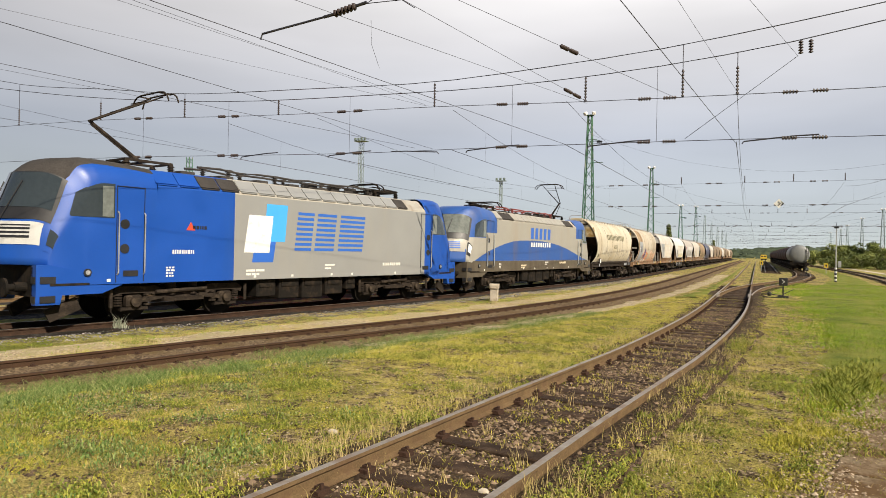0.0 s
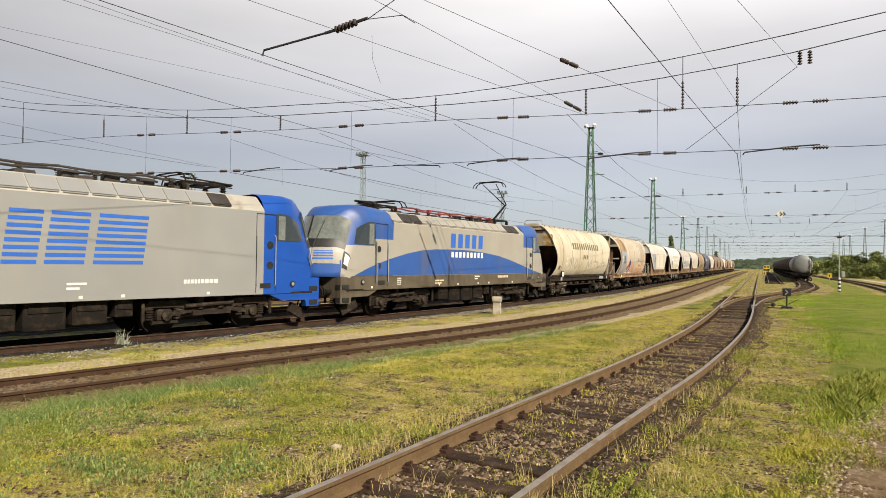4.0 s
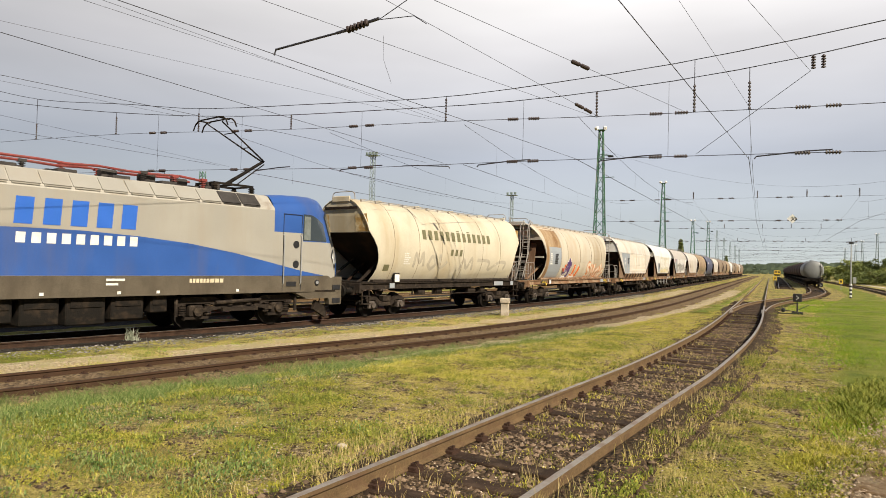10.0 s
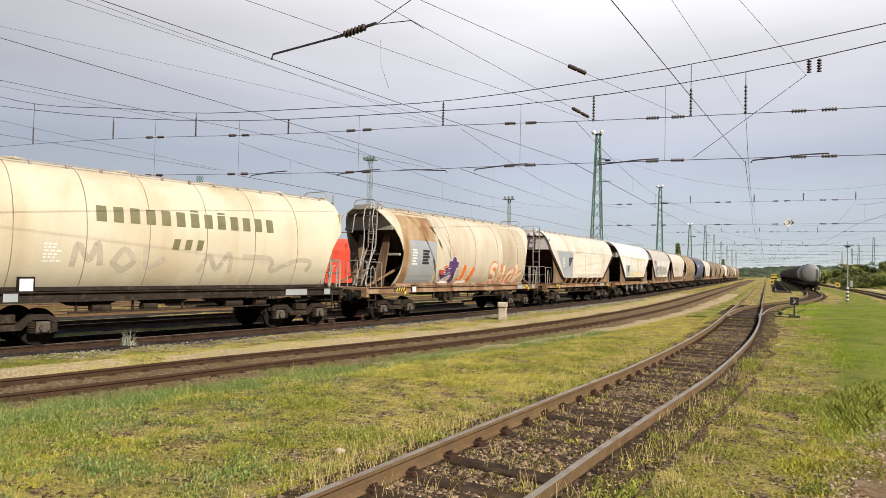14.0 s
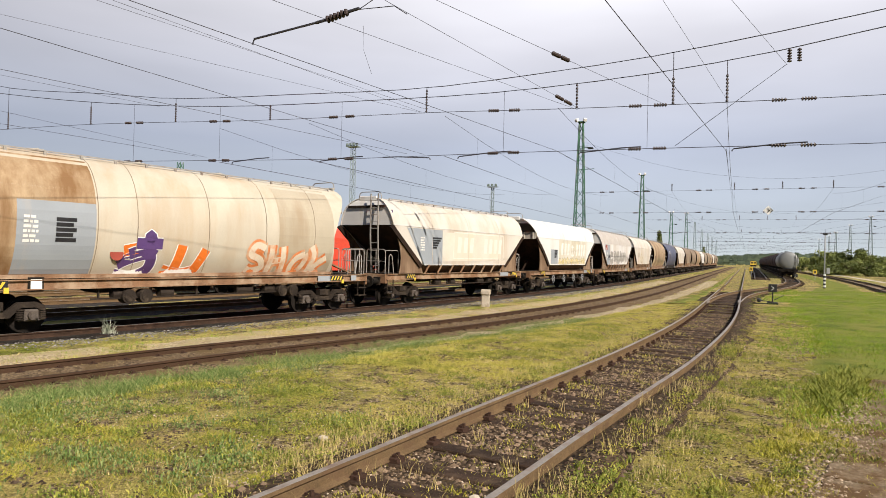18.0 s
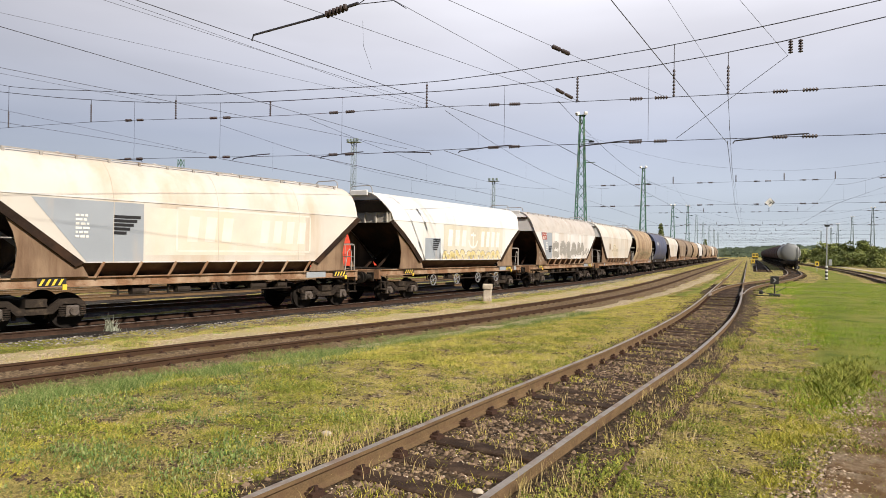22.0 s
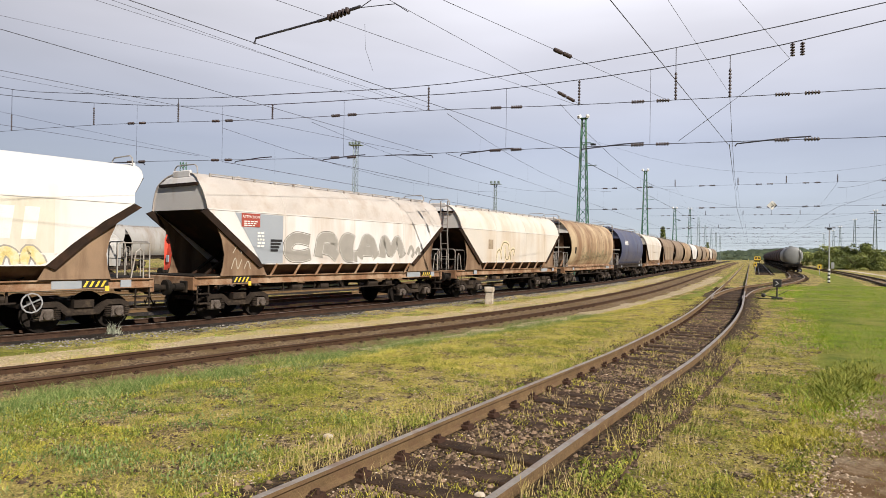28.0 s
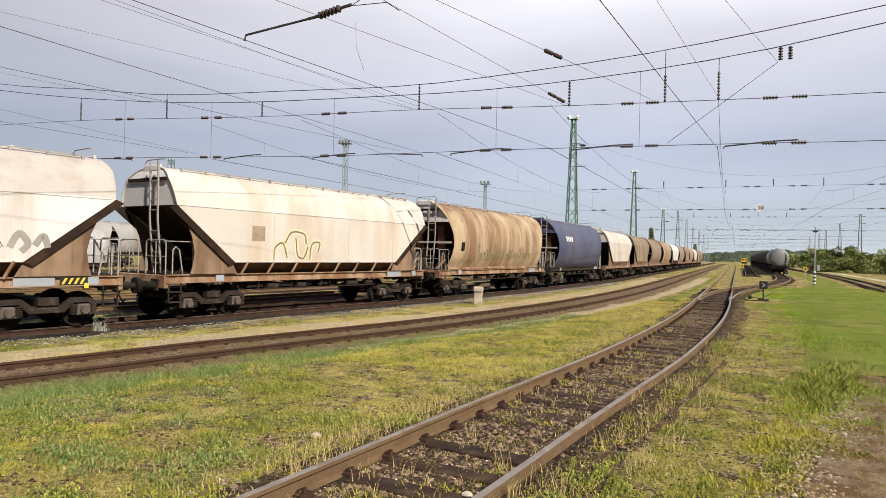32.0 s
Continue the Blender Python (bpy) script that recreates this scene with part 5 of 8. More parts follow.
def loco(middle, style):
    first = style == "first"
    blue = M["loco_blue"] if first else M["slate_blue"]
    grey = M["silver"] if first else M["cream_grey"]
    lower = blue if first else M["sill_brown"]
    t = thing("electric_locomotive", "blue and silver electric locomotive with raised front pantograph" if first else "dusty grey and blue electric locomotive with red roof cables", "locomotive")
    X = 1.47
    sec = [(X, 1.10), (X, 1.65), (X, 3.82), (1.44, 3.90), (1.06, 4.28), (0.98, 4.33), (0, 4.36)]
    ring = sec + [(-x, z) for x, z in sec[::-1][1:]]

    def hull(name, y0, y1, mats, label=""):
        bm = B()
        loft(bm, [[(x, y, z) for x, z in ring] for y in (y0, y1)], closed=False, caps=False)
        fix(bm)
        for f in bm.faces:
            z = f.calc_center_median().z
            f.material_index = 2 if z > 3.86 else (0 if z < 1.65 else 1)
        return part(name, bm, mats, t, label)

    if first:
        hull("body_side", -6.0, -3.38, [blue, blue, blue], "blue body shell")
        hull("body_side", -3.38, 6.68, [grey, grey, M["roof_grey"]], "silver body shell")
    else:
        hull("body_side", -6.0, 6.0, [lower, grey, M["roof_grey"]], "dusty grey body shell with brown sill")
    bm = B()
    box(bm, 0, 0, 1.12, 2.9, 17.6, 0.06)
    part("floor_pan", bm, M["under_dark"], t)
    # cabs
    for e in (-1, 1):
        y0 = 6.0 if not (first and e > 0) else 6.68
        bm = B()
        vs_ = [0, 0.1, 0.2, 0.3, 0.35, 0.4, 0.45, 0.5, 0.55, 0.6, 0.65, 0.675, 0.70, 0.725, 0.75, 0.80, 0.85, 0.90, 0.95, 1.0]
        nv = len(vs_) - 1
        rows = []
        for y in [y0 + (9.43 - y0) * (i / 24) ** 0.8 for i in range(25)] + [9.49, 9.55, 9.60, 9.64, 9.68, 9.71, 9.74, 9.76]:
            row = [cab_point(y, v, e, -1) for v in vs_[:0:-1]] + [cab_point(y, v, e, 1) for v in vs_]
            rows.append([bm.verts.new(p) for p in row])
        for j, (a, b) in enumerate(zip(rows, rows[1:])):
            for i in range(2 * nv):
                f = bm.faces.new((a[i], a[i + 1], b[i + 1], b[i]))
                k = nv - 1 - i if i < nv else i - nv
                if not first:
                    f.material_index = 2 if vs_[k] >= 0.895 else (4 if j >= 29 and vs_[k] < 0.42 else 1)
                elif e < 0 and j < 22 and vs_[k] < 0.42:
                    f.material_index = 3
        f = bm.faces.new(rows[-1])
        f.material_index = 2
        if not first:
            for z in (2.84, 3.12):
                bmesh.ops.bisect_plane(bm, geom=bm.verts[:] + bm.edges[:] + bm.faces[:], plane_co=(0, 0, z), plane_no=(0, 0, 1))
            for f in bm.faces:
                c = f.calc_center_median()
                if f.material_index == 1 and c.z > (3.12 if abs(c.y) < 7.2 else 2.84):
                    f.material_index = 0
        fix(bm)
        cab = part("cab", bm, [blue, grey, lower, M["soot"] if first else M["roof_grey"], blue], t, smooth=True)
        # windscreen, its two panes and wipers
        part("windscreen_surround", cab_patch(9.08, 9.55, 0, 0.47, e, 0.012, 10, 20, True), M["black_paint"], cab, smooth=True)
        for v0, v1 in ((-0.44, -0.015), (0.015, 0.44)):
            part("windscreen", cab_patch(9.11, 9.43, v0, v1, e, 0.02, 8, 10), M["glass"] if first else M["glass_light"], cab, "reflecting windscreen", smooth=True)
        bm = B()
        for s in (-1, 1):
            p0, p1 = cab_point(9.56, 0.12, e, s, 0.05), cab_point(9.2, 0.20, e, s, 0.05)
            cyl(bm, p0, p1, 0.018, 6)
        part("wiper", bm, M["black_paint"], cab)
        # front panel and lights
        part("front_panel", cab_patch(9.57, 9.705, 0, 0.42, e, 0.010, 6, 14, True), surface("panel_white", (0.52, 0.52, 0.50), 0.5, 0, 0.08, 3, 40, 0.03) if first else grey, cab, "white front panel" if first else "pale front panel")
        for v0, v1 in ((-0.32, -0.13), (-0.10, 0.10), (0.13, 0.32)):
            for i in range(4):
                part("front_bar", cab_patch(9.60 + 0.024 * i, 9.612 + 0.024 * i, v0, v1, e, 0.018, 1, 4), M["black_paint"] if first else M["logo_blue"], cab)
        for v0, v1 in ((-0.64, -0.46), (0.46, 0.64)):
            lamp = part("headlamp_panel", cab_patch(9.57, 9.72, v0, v1, e, 0.018, 5, 4), blue if first else M["black_paint"], cab)
            part("headlamp", cab_patch(9.60, 9.70, v0 * 0.95 if v0 < 0 else v0 * 1.06, v1 * 1.06 if v0 < 0 else v1 * 0.95, e, 0.035, 3, 3), M["lamp_clear"] if not first else M["glass"], lamp)
        # side windows
        for s in (-1, 1):
            def glazing(y_a, y_b, lift, inset):
                bm = B()
                rows = []
                for i in range(11):
                    y = y_a + (y_b - y_a) * i / 10
                    ahead = lambda q: q - 1.03 * min(1.0, max(0.0, (q - 7.0) / 2.0)) ** 1.5
                    u = min(1.0, max(0.0, (ahead(y) - 7.45) / (ahead(9.33) - 7.45)))
                    ztop = 2.92 + (0.86 - inset) * math.sqrt(max(0.0, 1 - u * u))
                    ends_v = []
                    for goal in (ztop, 2.87 + inset * 0.4):
                        lo, hi = 0.30, 0.9
                        for _ in range(24):
                            m = (lo + hi) / 2
                            if cab_point(y, m, e, s).z > goal:
                                lo = m
                            else:
                                hi = m
                        ends_v.append(hi)
                    va, vb = min(ends_v), max(ends_v)
                    rows.append([bm.verts.new(cab_point(y, va + (vb - va) * k / 6, e, s, lift)) for k in range(7)])
                for a, b in zip(rows, rows[1:]):
                    for k in range(6):
                        if (a[k].co - a[k + 1].co).length + (b[k].co - b[k + 1].co).length > 1e-4:
                            bm.faces.new((a[k], a[k + 1], b[k + 1], b[k]))
                return fix(bm)
            part("side_window", glazing(7.27, 9.33, 0.010, 0.0), M["glass"], cab, "dark quarter-round cab window")
            part("window_pane", glazing(7.33, 7.85, 0.018, 0.07), M["glass_light"], cab)
            # door, handrails, steps
            bm = B()
            for y in (7.16, 6.38):
                box(bm, s * 1.478, e * y, 2.45, 0.008, 0.02, 2.6)
            box(bm, s * 1.478, e * 6.77, 3.74, 0.008, 0.78, 0.02)
            part("door_gap", bm, M["black_paint"], t)
            for y in (7.12, 6.38):
                bm = B()
                tube(bm, [(s * 1.47, e * y, 3.05), (s * 1.53, e * y, 3.0), (s * 1.53, e * y, 1.4), (s * 1.47, e * y, 1.35)], 0.02, 6)
                part("door_handrail", bm, M["galvanised"], t)
            for z in (2.72, 2.05):
                bm = B()
                cyl(bm, (s * 1.46, e * 6.93, z), (s * 1.482, e * 6.93, z), 0.13, 14)
                part("step_hole", bm, M["black_paint"], t)
            bm = B()
            box(bm, s * 1.475, e * 6.75, 1.38, 0.02, 0.42, 0.16)
            part("foot_hole", bm, M["black_paint"], t)
            bm = B()
            cyl(bm, (s * 1.46, e * 7.9, 1.42), (s * 1.485, e * 7.9, 1.42), 0.1, 14)
            cyl(bm, (s * 1.48, e * 7.9, 1.42), (s * 1.50, e * 7.9, 1.42), 0.06, 12, mat=1)
            part("socket", bm, [M["black_paint"], M["galvanised"]], t)
            # lower corner of the front with its two holes, and the skirt
            bm = B()
            prism(bm, [(e * u, v) for u, v in [(9.12, 1.62), (9.12, 0.62), (8.55, 0.62), (8.5, 0.85), (7.5, 0.86), (6.9, 1.10), (6.9, 1.15), (8.8, 1.62)]], lambda u, v, w: (s * w, u, v), 1.20, 1.44 if first else 1.43)
            part("skirt", fix(bm), lower, t)
            for z in (0.76, 1.24):
                part("corner_hole", box(B(), s * 1.445, e * 8.85, z, 0.03, 0.36, 0.17), M["black_paint"], t)
                part("corner_hole", box(B(), s * 1.3, e * 9.122, z, 0.22, 0.03, 0.17), M["black_paint"], t)
            bm = B()
            bar(bm, (s * 1.05, e * 8.7, 0.30), (s * 1.2, e * 8.0, 0.62), 0.12, 0.34)
            part("rail_guard", bm, M["under_grey"], t)
        bm = B()
        box(bm, 0, e * 9.0, 1.2, 2.5, 0.24, 0.75)
        part("buffer_beam", bm, lower if not first else M["under_dark"], t)
    end_gear(t, 9.03)
    # roof flaps, vents and panels
    for s in (-1, 1):
        for k in range(16):
            y = -5.7 + k * 0.72
            if y > 6.3:
                continue
            bm = B()
            slope = Euler((0, s * radians(45), 0)).to_matrix()
            box(bm, s * 1.262, y, 4.105, 0.50, 0.68, 0.02, slope)
            box(bm, s * 1.45, y, 3.895, 0.06, 0.62, 0.03)
            vent = k in ((2, 3, 15) if first else (1, 2, 14, 15))
            part("vent_grille" if vent else "roof_flap", bm, M["soot"] if vent else (blue if first and y < -3.5 else (M["silver"] if first else M["cream_grey"])), t)
    for k in range(7):
        part("roof_box", box(B(), 0.25, -4.4 + k * 1.45, 4.42, 0.45, 0.5, 0.12, bevel=0.02), M["soot"], t)
        part("roof_box", box(B(), -0.45, -4.1 + k * 1.4, 4.44, 0.4, 0.8, 0.16, bevel=0.02), M["soot"], t)
    pm = M["soot"]
    bm = B()
    for s in (-0.35, 0.35):
        pts = [(s + 0.05 * math.sin(k * 1.7), -4.0 + k * 0.8, 4.66 + 0.03 * math.sin(k * 2.3)) for k in range(11)]
        tube(bm, pts, 0.04, 6)
    part("roof_cable", bm, pm if first else M["red_roof"], t)
    r = random.Random(5 if first else 6)
    for k in range(9):
        bm = B()
        y = -3.8 + k * 0.98
        x = r.choice((-0.35, 0.35))
        cyl(bm, (x, y, 4.34), (x, y, 4.64), 0.05, 8)
        for i in range(4):
            cyl(bm, (x, y, 4.39 + i * 0.06), (x, y, 4.41 + i * 0.06), 0.09, 10)
        box(bm, x, y, 4.66, 0.14, 0.2, 0.08)
        part("roof_insulator", bm, pm if first or k % 3 == 0 else M["red_roof"], t)
    for k in range(4):
        part("roof_switch", box(B(), 0.1 * (k % 2), 1.2 + k * 1.1, 4.5, 0.3, 0.45, 0.3, bevel=0.03), pm, t)
    pantograph(t, -5.71 if first else -5.35, first, -1, M["under_grey"] if first else M["under_dark"])
    pantograph(t, 5.05, not first, 1, M["under_dark"])
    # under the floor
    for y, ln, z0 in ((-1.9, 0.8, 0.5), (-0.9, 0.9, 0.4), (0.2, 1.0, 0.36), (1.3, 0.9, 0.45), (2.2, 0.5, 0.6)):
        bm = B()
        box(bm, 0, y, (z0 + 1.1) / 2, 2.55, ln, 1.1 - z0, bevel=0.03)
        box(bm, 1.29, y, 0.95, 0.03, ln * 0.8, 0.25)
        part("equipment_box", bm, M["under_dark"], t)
    fr, bx, ws = LOCO_BOGIE
    for e in (-1, 1):
        b = shared("bogie", fr, t, pose(0, e * 4.95, 0))
        for a in (-1.5, 1.5):
            w = shared("wheelset", ws, b, pose(0, a, 0.575))
            ROLLING.append((w, a, 0.575))
            for s in (-1, 1):
                shared("axle_box", bx, b, pose(s * 0.95, a, 0.575, 0, 0, 0 if s > 0 else 180))
    flat = lambda z: X
    if first:
        before = set(t.children)
        for name, pts, mat, lift in (("blue_block", [(-2.32, 1.66), (-1.45, 1.66), (-1.35, 2.35), (-2.2, 2.35)], M["logo_blue"], 0.004), ("cyan_block", [(-1.85, 2.35), (-0.95, 2.35), (-0.85, 3.60), (-1.75, 3.60)], M["cyan"], 0.006),
                                     ("white_block", [(-2.65, 1.98), (-1.62, 1.98), (-1.48, 3.20), (-2.47, 3.20)], M["white_paint"], 0.009)):
            bm = B()
            decal_poly(bm, flat, pts, lift)
            part(name, bm, mat, t)
        for k in range(8):
            z = 2.06 + k * 0.178
            sh = 0.12 * (z - 2.06)
            for a, b in ((-0.52, 0.25), (0.42, 1.38), (1.60, 2.95)):
                part("emblem_stripe", decal_rect(B(), flat, a + sh, b + sh, z, z + 0.098, 0.006), M["logo_blue"], t)
        bm = B()
        decal_poly(bm, flat, [(-4.72, 2.62), (-4.42, 2.62), (-4.57, 2.88)], 0.006)
        part("red_triangle", bm, M["red_paint"], t)
        small_writing("small_caption", t, flat, -4.5, 2.66, [(5, 0.07)], M["black_paint"], 2, 0.1)
        small_writing("white_caption", t, flat, -5.15, 1.92, [(10, 0.05)], M["mark_white"], 3, 0.12)
        small_writing("side_number", t, flat, 4.2, 1.5, [(9, 0.11)], M["mark_white"], 4, 0.12)
        for c in set(t.children) - before:
            c.location.y -= 0.36
    else:
        wave = [(-8.35, 1.67), (-7.7, 1.92), (-7.0, 2.14), (-6.0, 2.38), (-5.0, 2.58), (-4.0, 2.73), (-3.0, 2.80), (-1.5, 2.83), (0.0, 2.82), (1.5, 2.74), (3.0, 2.60), (4.5, 2.37), (6.0, 2.07), (7.2, 1.82), (8.2, 1.67)]
        bm = B()
        prev = None
        for y, z in wave:
            q = nose_at(abs(y) + max(0, abs(y) - 7) * 0.75)[1] + (0.005 if abs(y) < 6.5 else 0.014)
            row = [bm.verts.new((q, y, 1.66)), bm.verts.new((q, y, z))]
            if prev:
                bm.faces.new((prev[0], row[0], row[1], prev[1]))
            prev = row
        part("blue_wave", bm, blue, t, "blue wave stripe")
        word_blocks(t, "name_block", flat, -1.68, 2.92, 0.52, 0.66, 0.12, 5, M["logo_blue"], 0.06)
        word_blocks(t, "subtitle_block", flat, -1.6, 2.46, 0.27, 0.26, 0.075, 9, M["mark_white"], 0.04)
        small_writing("side_number", t, flat, 3.0, 1.45, [(9, 0.11)], M["ghost_tan"], 4, 0.12)
    small_writing("sill_lettering", t, flat, -5.7, 1.5, [(3, 0.06), (2, 0.1), (3, 0.06), (3, 0.05)], M["mark_white"], 5, 0.05, 0.08)
    small_writing("sill_lettering", t, flat, -2.9, 1.36, [(2, 0.3), (3, 0.2)], M["mark_white"] if first else M["ghost_tan"], 6, 0.07, 0.12)
    small_writing("sill_lettering", t, flat, 0.6, 1.52, [(1, 0.6), (1, 0.45)], M["mark_white"], 7, 0.06, 0.12)
    for y in (-7.4, -2.6, -1.0, 0.9, 2.0, 4.6):
        bm = B()
        decal_rect(bm, flat, y, y + 0.1, 1.16, 1.24, 0.006)
        part("jack_mark", bm, M["mark_white"], t)
    VEH.append((t, middle, 4.95))
    return t


loco(0.36, "first")
loco(19.62, "second")


# ---- ground ----
def ground_material():
    m, n, l, b = nodes_of("meadow_soil")
    tc = n.new("ShaderNodeTexCoord")

    def noise_tex(scale, detail, rough=0.6):
        t = n.new("ShaderNodeTexNoise")
        t.inputs["Scale"].default_value, t.inputs["Detail"].default_value, t.inputs["Roughness"].default_value = scale, detail, rough
        l.new(tc.outputs["Object"], t.inputs["Vector"])
        return t.outputs["Fac"]

    def mix(fac, a, c, lo=0.45, hi=0.6):
        r = n.new("ShaderNodeMapRange")
        r.inputs["From Min"].default_value, r.inputs["From Max"].default_value = lo, hi
        l.new(fac, r.inputs["Value"])
        x = n.new("ShaderNodeMix")
        x.data_type = "RGBA"
        l.new(r.outputs[0], x.inputs[0])
        for i, v in ((6, a), (7, c)):
            if isinstance(v, tuple):
                x.inputs[i].default_value = (*v, 1)
            else:
                l.new(v, x.inputs[i])
        return x.outputs[2]

    green = mix(noise_tex(1.4, 5), (0.17, 0.20, 0.022), (0.31, 0.31, 0.045))
    dry = mix(noise_tex(3.2, 6), (0.54, 0.435, 0.145), (0.38, 0.30, 0.09))
    soil = mix(noise_tex(14.0, 6), (0.075, 0.05, 0.028), (0.40, 0.305, 0.185))
    cover = mix(noise_tex(0.35, 6, 0.65), green, dry, 0.38, 0.54)
    base = mix(noise_tex(2.3, 8, 0.7), cover, soil, 0.46, 0.57)
    grass = mix(noise_tex(0.05, 3), base, green, 0.54, 0.70)
    # crumbs, straw and dead leaves: strong fine speckle
    fleck = n.new("ShaderNodeMapRange")
    fleck.inputs["From Min"].default_value, fleck.inputs["From Max"].default_value = 0.36, 0.66
    fleck.inputs["To Min"].default_value, fleck.inputs["To Max"].default_value = 0.28, 1.70
    l.new(noise_tex(48.0, 5, 0.75), fleck.inputs["Value"])
    spk = n.new("ShaderNodeMix")
    spk.data_type, spk.blend_type = "RGBA", "MULTIPLY"
    spk.inputs[0].default_value = 1.0
    l.new(grass, spk.inputs[6])
    l.new(fleck.outputs[0], spk.inputs[7])
    far = spk.outputs[2]
    l.new(far, b.inputs["Base Color"])
    b.inputs["Roughness"].default_value = 1.0
    b.inputs["Specular IOR Level"].default_value = 0.15
    bp = n.new("ShaderNodeBump")
    bp.inputs["Strength"].default_value, bp.inputs["Distance"].default_value = 1.0, 0.09
    l.new(noise_tex(22.0, 6, 0.7), bp.inputs["Height"])
    l.new(bp.outputs[0], b.inputs["Normal"])
    return m


def bumpy(x, y):
    near = max(0.0, 1 - max(0, y - 25) / 25)
    return near * (0.035 * noise.noise((x * 0.6, y * 0.6, 0)) + 0.018 * noise.noise((x * 2.1, y * 2.1, 5)))


bm = B()
xs = [-2500, -900, -400, -200, -120, -80, -60, -48] + [float(v) for v in np.arange(-40, -16, 1.0)] + [float(v) for v in np.arange(-16, 7.01, 0.3)] + [8, 9.5, 11, 13, 16, 20, 26, 34, 46, 60, 90, 150, 300, 900, 2500]
ys = [-400, -120, -60, -40, -28] + [float(v) for v in np.arange(-20, 2, 1.0)] + [float(v) for v in np.arange(2, 24, 0.3)] + [float(v) for v in np.arange(24, 82, 1.0)] + [90, 100, 115, 135, 160, 200, 260, 350, 500, 900, 1800, 4500]
sunk = lambda x, y: 0.10 if abs(x - smooth_curve(NEAR, y)) < 0.95 and y < 60 else 0.0
grid = [[bm.verts.new((x, y, ground_z(x, y) + bumpy(x, y) - sunk(x, y))) for x in xs] for y in ys]
for i in range(len(ys) - 1):
    for j in range(len(xs) - 1):
        bm.faces.new((grid[i][j], grid[i][j + 1], grid[i + 1][j + 1], grid[i + 1][j]))
tagged(part("ground", bm, ground_material(), smooth=True), "flat weedy yard ground of grass, dry turf and bare soil", "ground", kind="structure")


def grass_sheet(name, label, left, right, y0, y1, seed):
    """A thick mat of grass lying on the soil between two ragged edges."""
    bm = B()
    prev = None
    y = y0
    while y <= y1:
        a = left(y) + 0.7 * noise.noise((y * 0.35, seed, 0))
        b = max(a + 0.3, right(y) + 0.7 * noise.noise((y * 0.35, seed + 5, 0)))
        row = []
        for k in range(9):
            x = a + (b - a) * k / 8
            row.append(bm.verts.new((x, y, ground_z(x, y) + bumpy(x, y) + (-0.03 if k in (0, 8) else 0.035 + 0.02 * noise.noise((x * 0.9, y * 0.9, seed))))))
        if prev:
            for k in range(8):
                bm.faces.new((prev[k], prev[k + 1], row[k + 1], row[k]))
        prev = row
        y += 1.0 if y < 60 else 3.0
    tagged(part(name, bm, M["turf"], smooth=True), label, "grass", kind="structure")


M["turf"] = surface("turf", (0.15, 0.19, 0.022), 1.0, 0, 0.45, 0.9, 26, 1.0, (0.26, 0.25, 0.055), 0.55, 0.5, sheen_dist=0.08)
grass_sheet("meadow", "bright green meadow right of the branching track", lambda y: (smooth_curve(NEAR, y) if y < 40 else smooth_curve(BRANCH, y)) + 2.6, lambda y: 0.42 * y if y < 22 else (9.2 if y < 60 else smooth_curve([(60, 11.2), (92.7, 12.9), (120, 13.4), (151, 13.4)], y) - 2.0), 14.0, 150.0, 3)
grass_sheet("mid_meadow", "green strip of grass between the far tracks", lambda y: smooth_curve(MID, y) + 3.2, lambda y: smooth_curve(NEAR, y) - 1.5, 34.0, 160.0, 9)


# ---- tracks ----
def along(knots, y0, y1, step, lift=0.0):
    """Points on a track's centre line at rail-top height."""
    out = []
    y = y0
    while y <= y1:
        x = smooth_curve(knots, y)
        out.append(Vector((x, y, ground_z(x, y) + 0.19 + lift)))
        y += step
    return out


def offset_line(lat, s0, s1, step):
    out = []
    s = s0
    while s <= s1:
        p, q = line_at(s), line_at(s + 0.5)
        d = (q - p).normalized()
        out.append(p + Vector((d.y, -d.x, 0)) * lat)
        s += step
    return out


RAIL = [(-0.036, 0.0), (0.036, 0.0), (0.037, -0.035), (0.012, -0.055), (0.010, -0.13), (0.07, -0.150), (0.07, -0.162), (-0.07, -0.162), (-0.07, -0.150), (-0.010, -0.13), (-0.012, -0.055), (-0.037, -0.035)]


def sweep_rail(pts, off, parent, head=None, steel=None):
    bm = B()
    secs = []
    for i, p in enumerate(pts):
        d = (pts[min(i + 1, len(pts) - 1)] - pts[max(i - 1, 0)]).normalized()
        n = Vector((d.y, -d.x, 0)).normalized()
        secs.append([p + n * (off + a) + Vector((0, 0, b)) for a, b in RAIL])
    loft(bm, secs)
    fix(bm)
    for f in bm.faces:
        if f.normal.z > 0.9 and len(f.verts) == 4:
            c = f.calc_center_median()
            near = min(pts, key=lambda q: (q - c).length_squared)
            if c.z > near.z - 0.02:
                f.material_index = 1
    return part("rail", bm, [steel or M["rail_steel"], head or M["rail_head"]], parent)


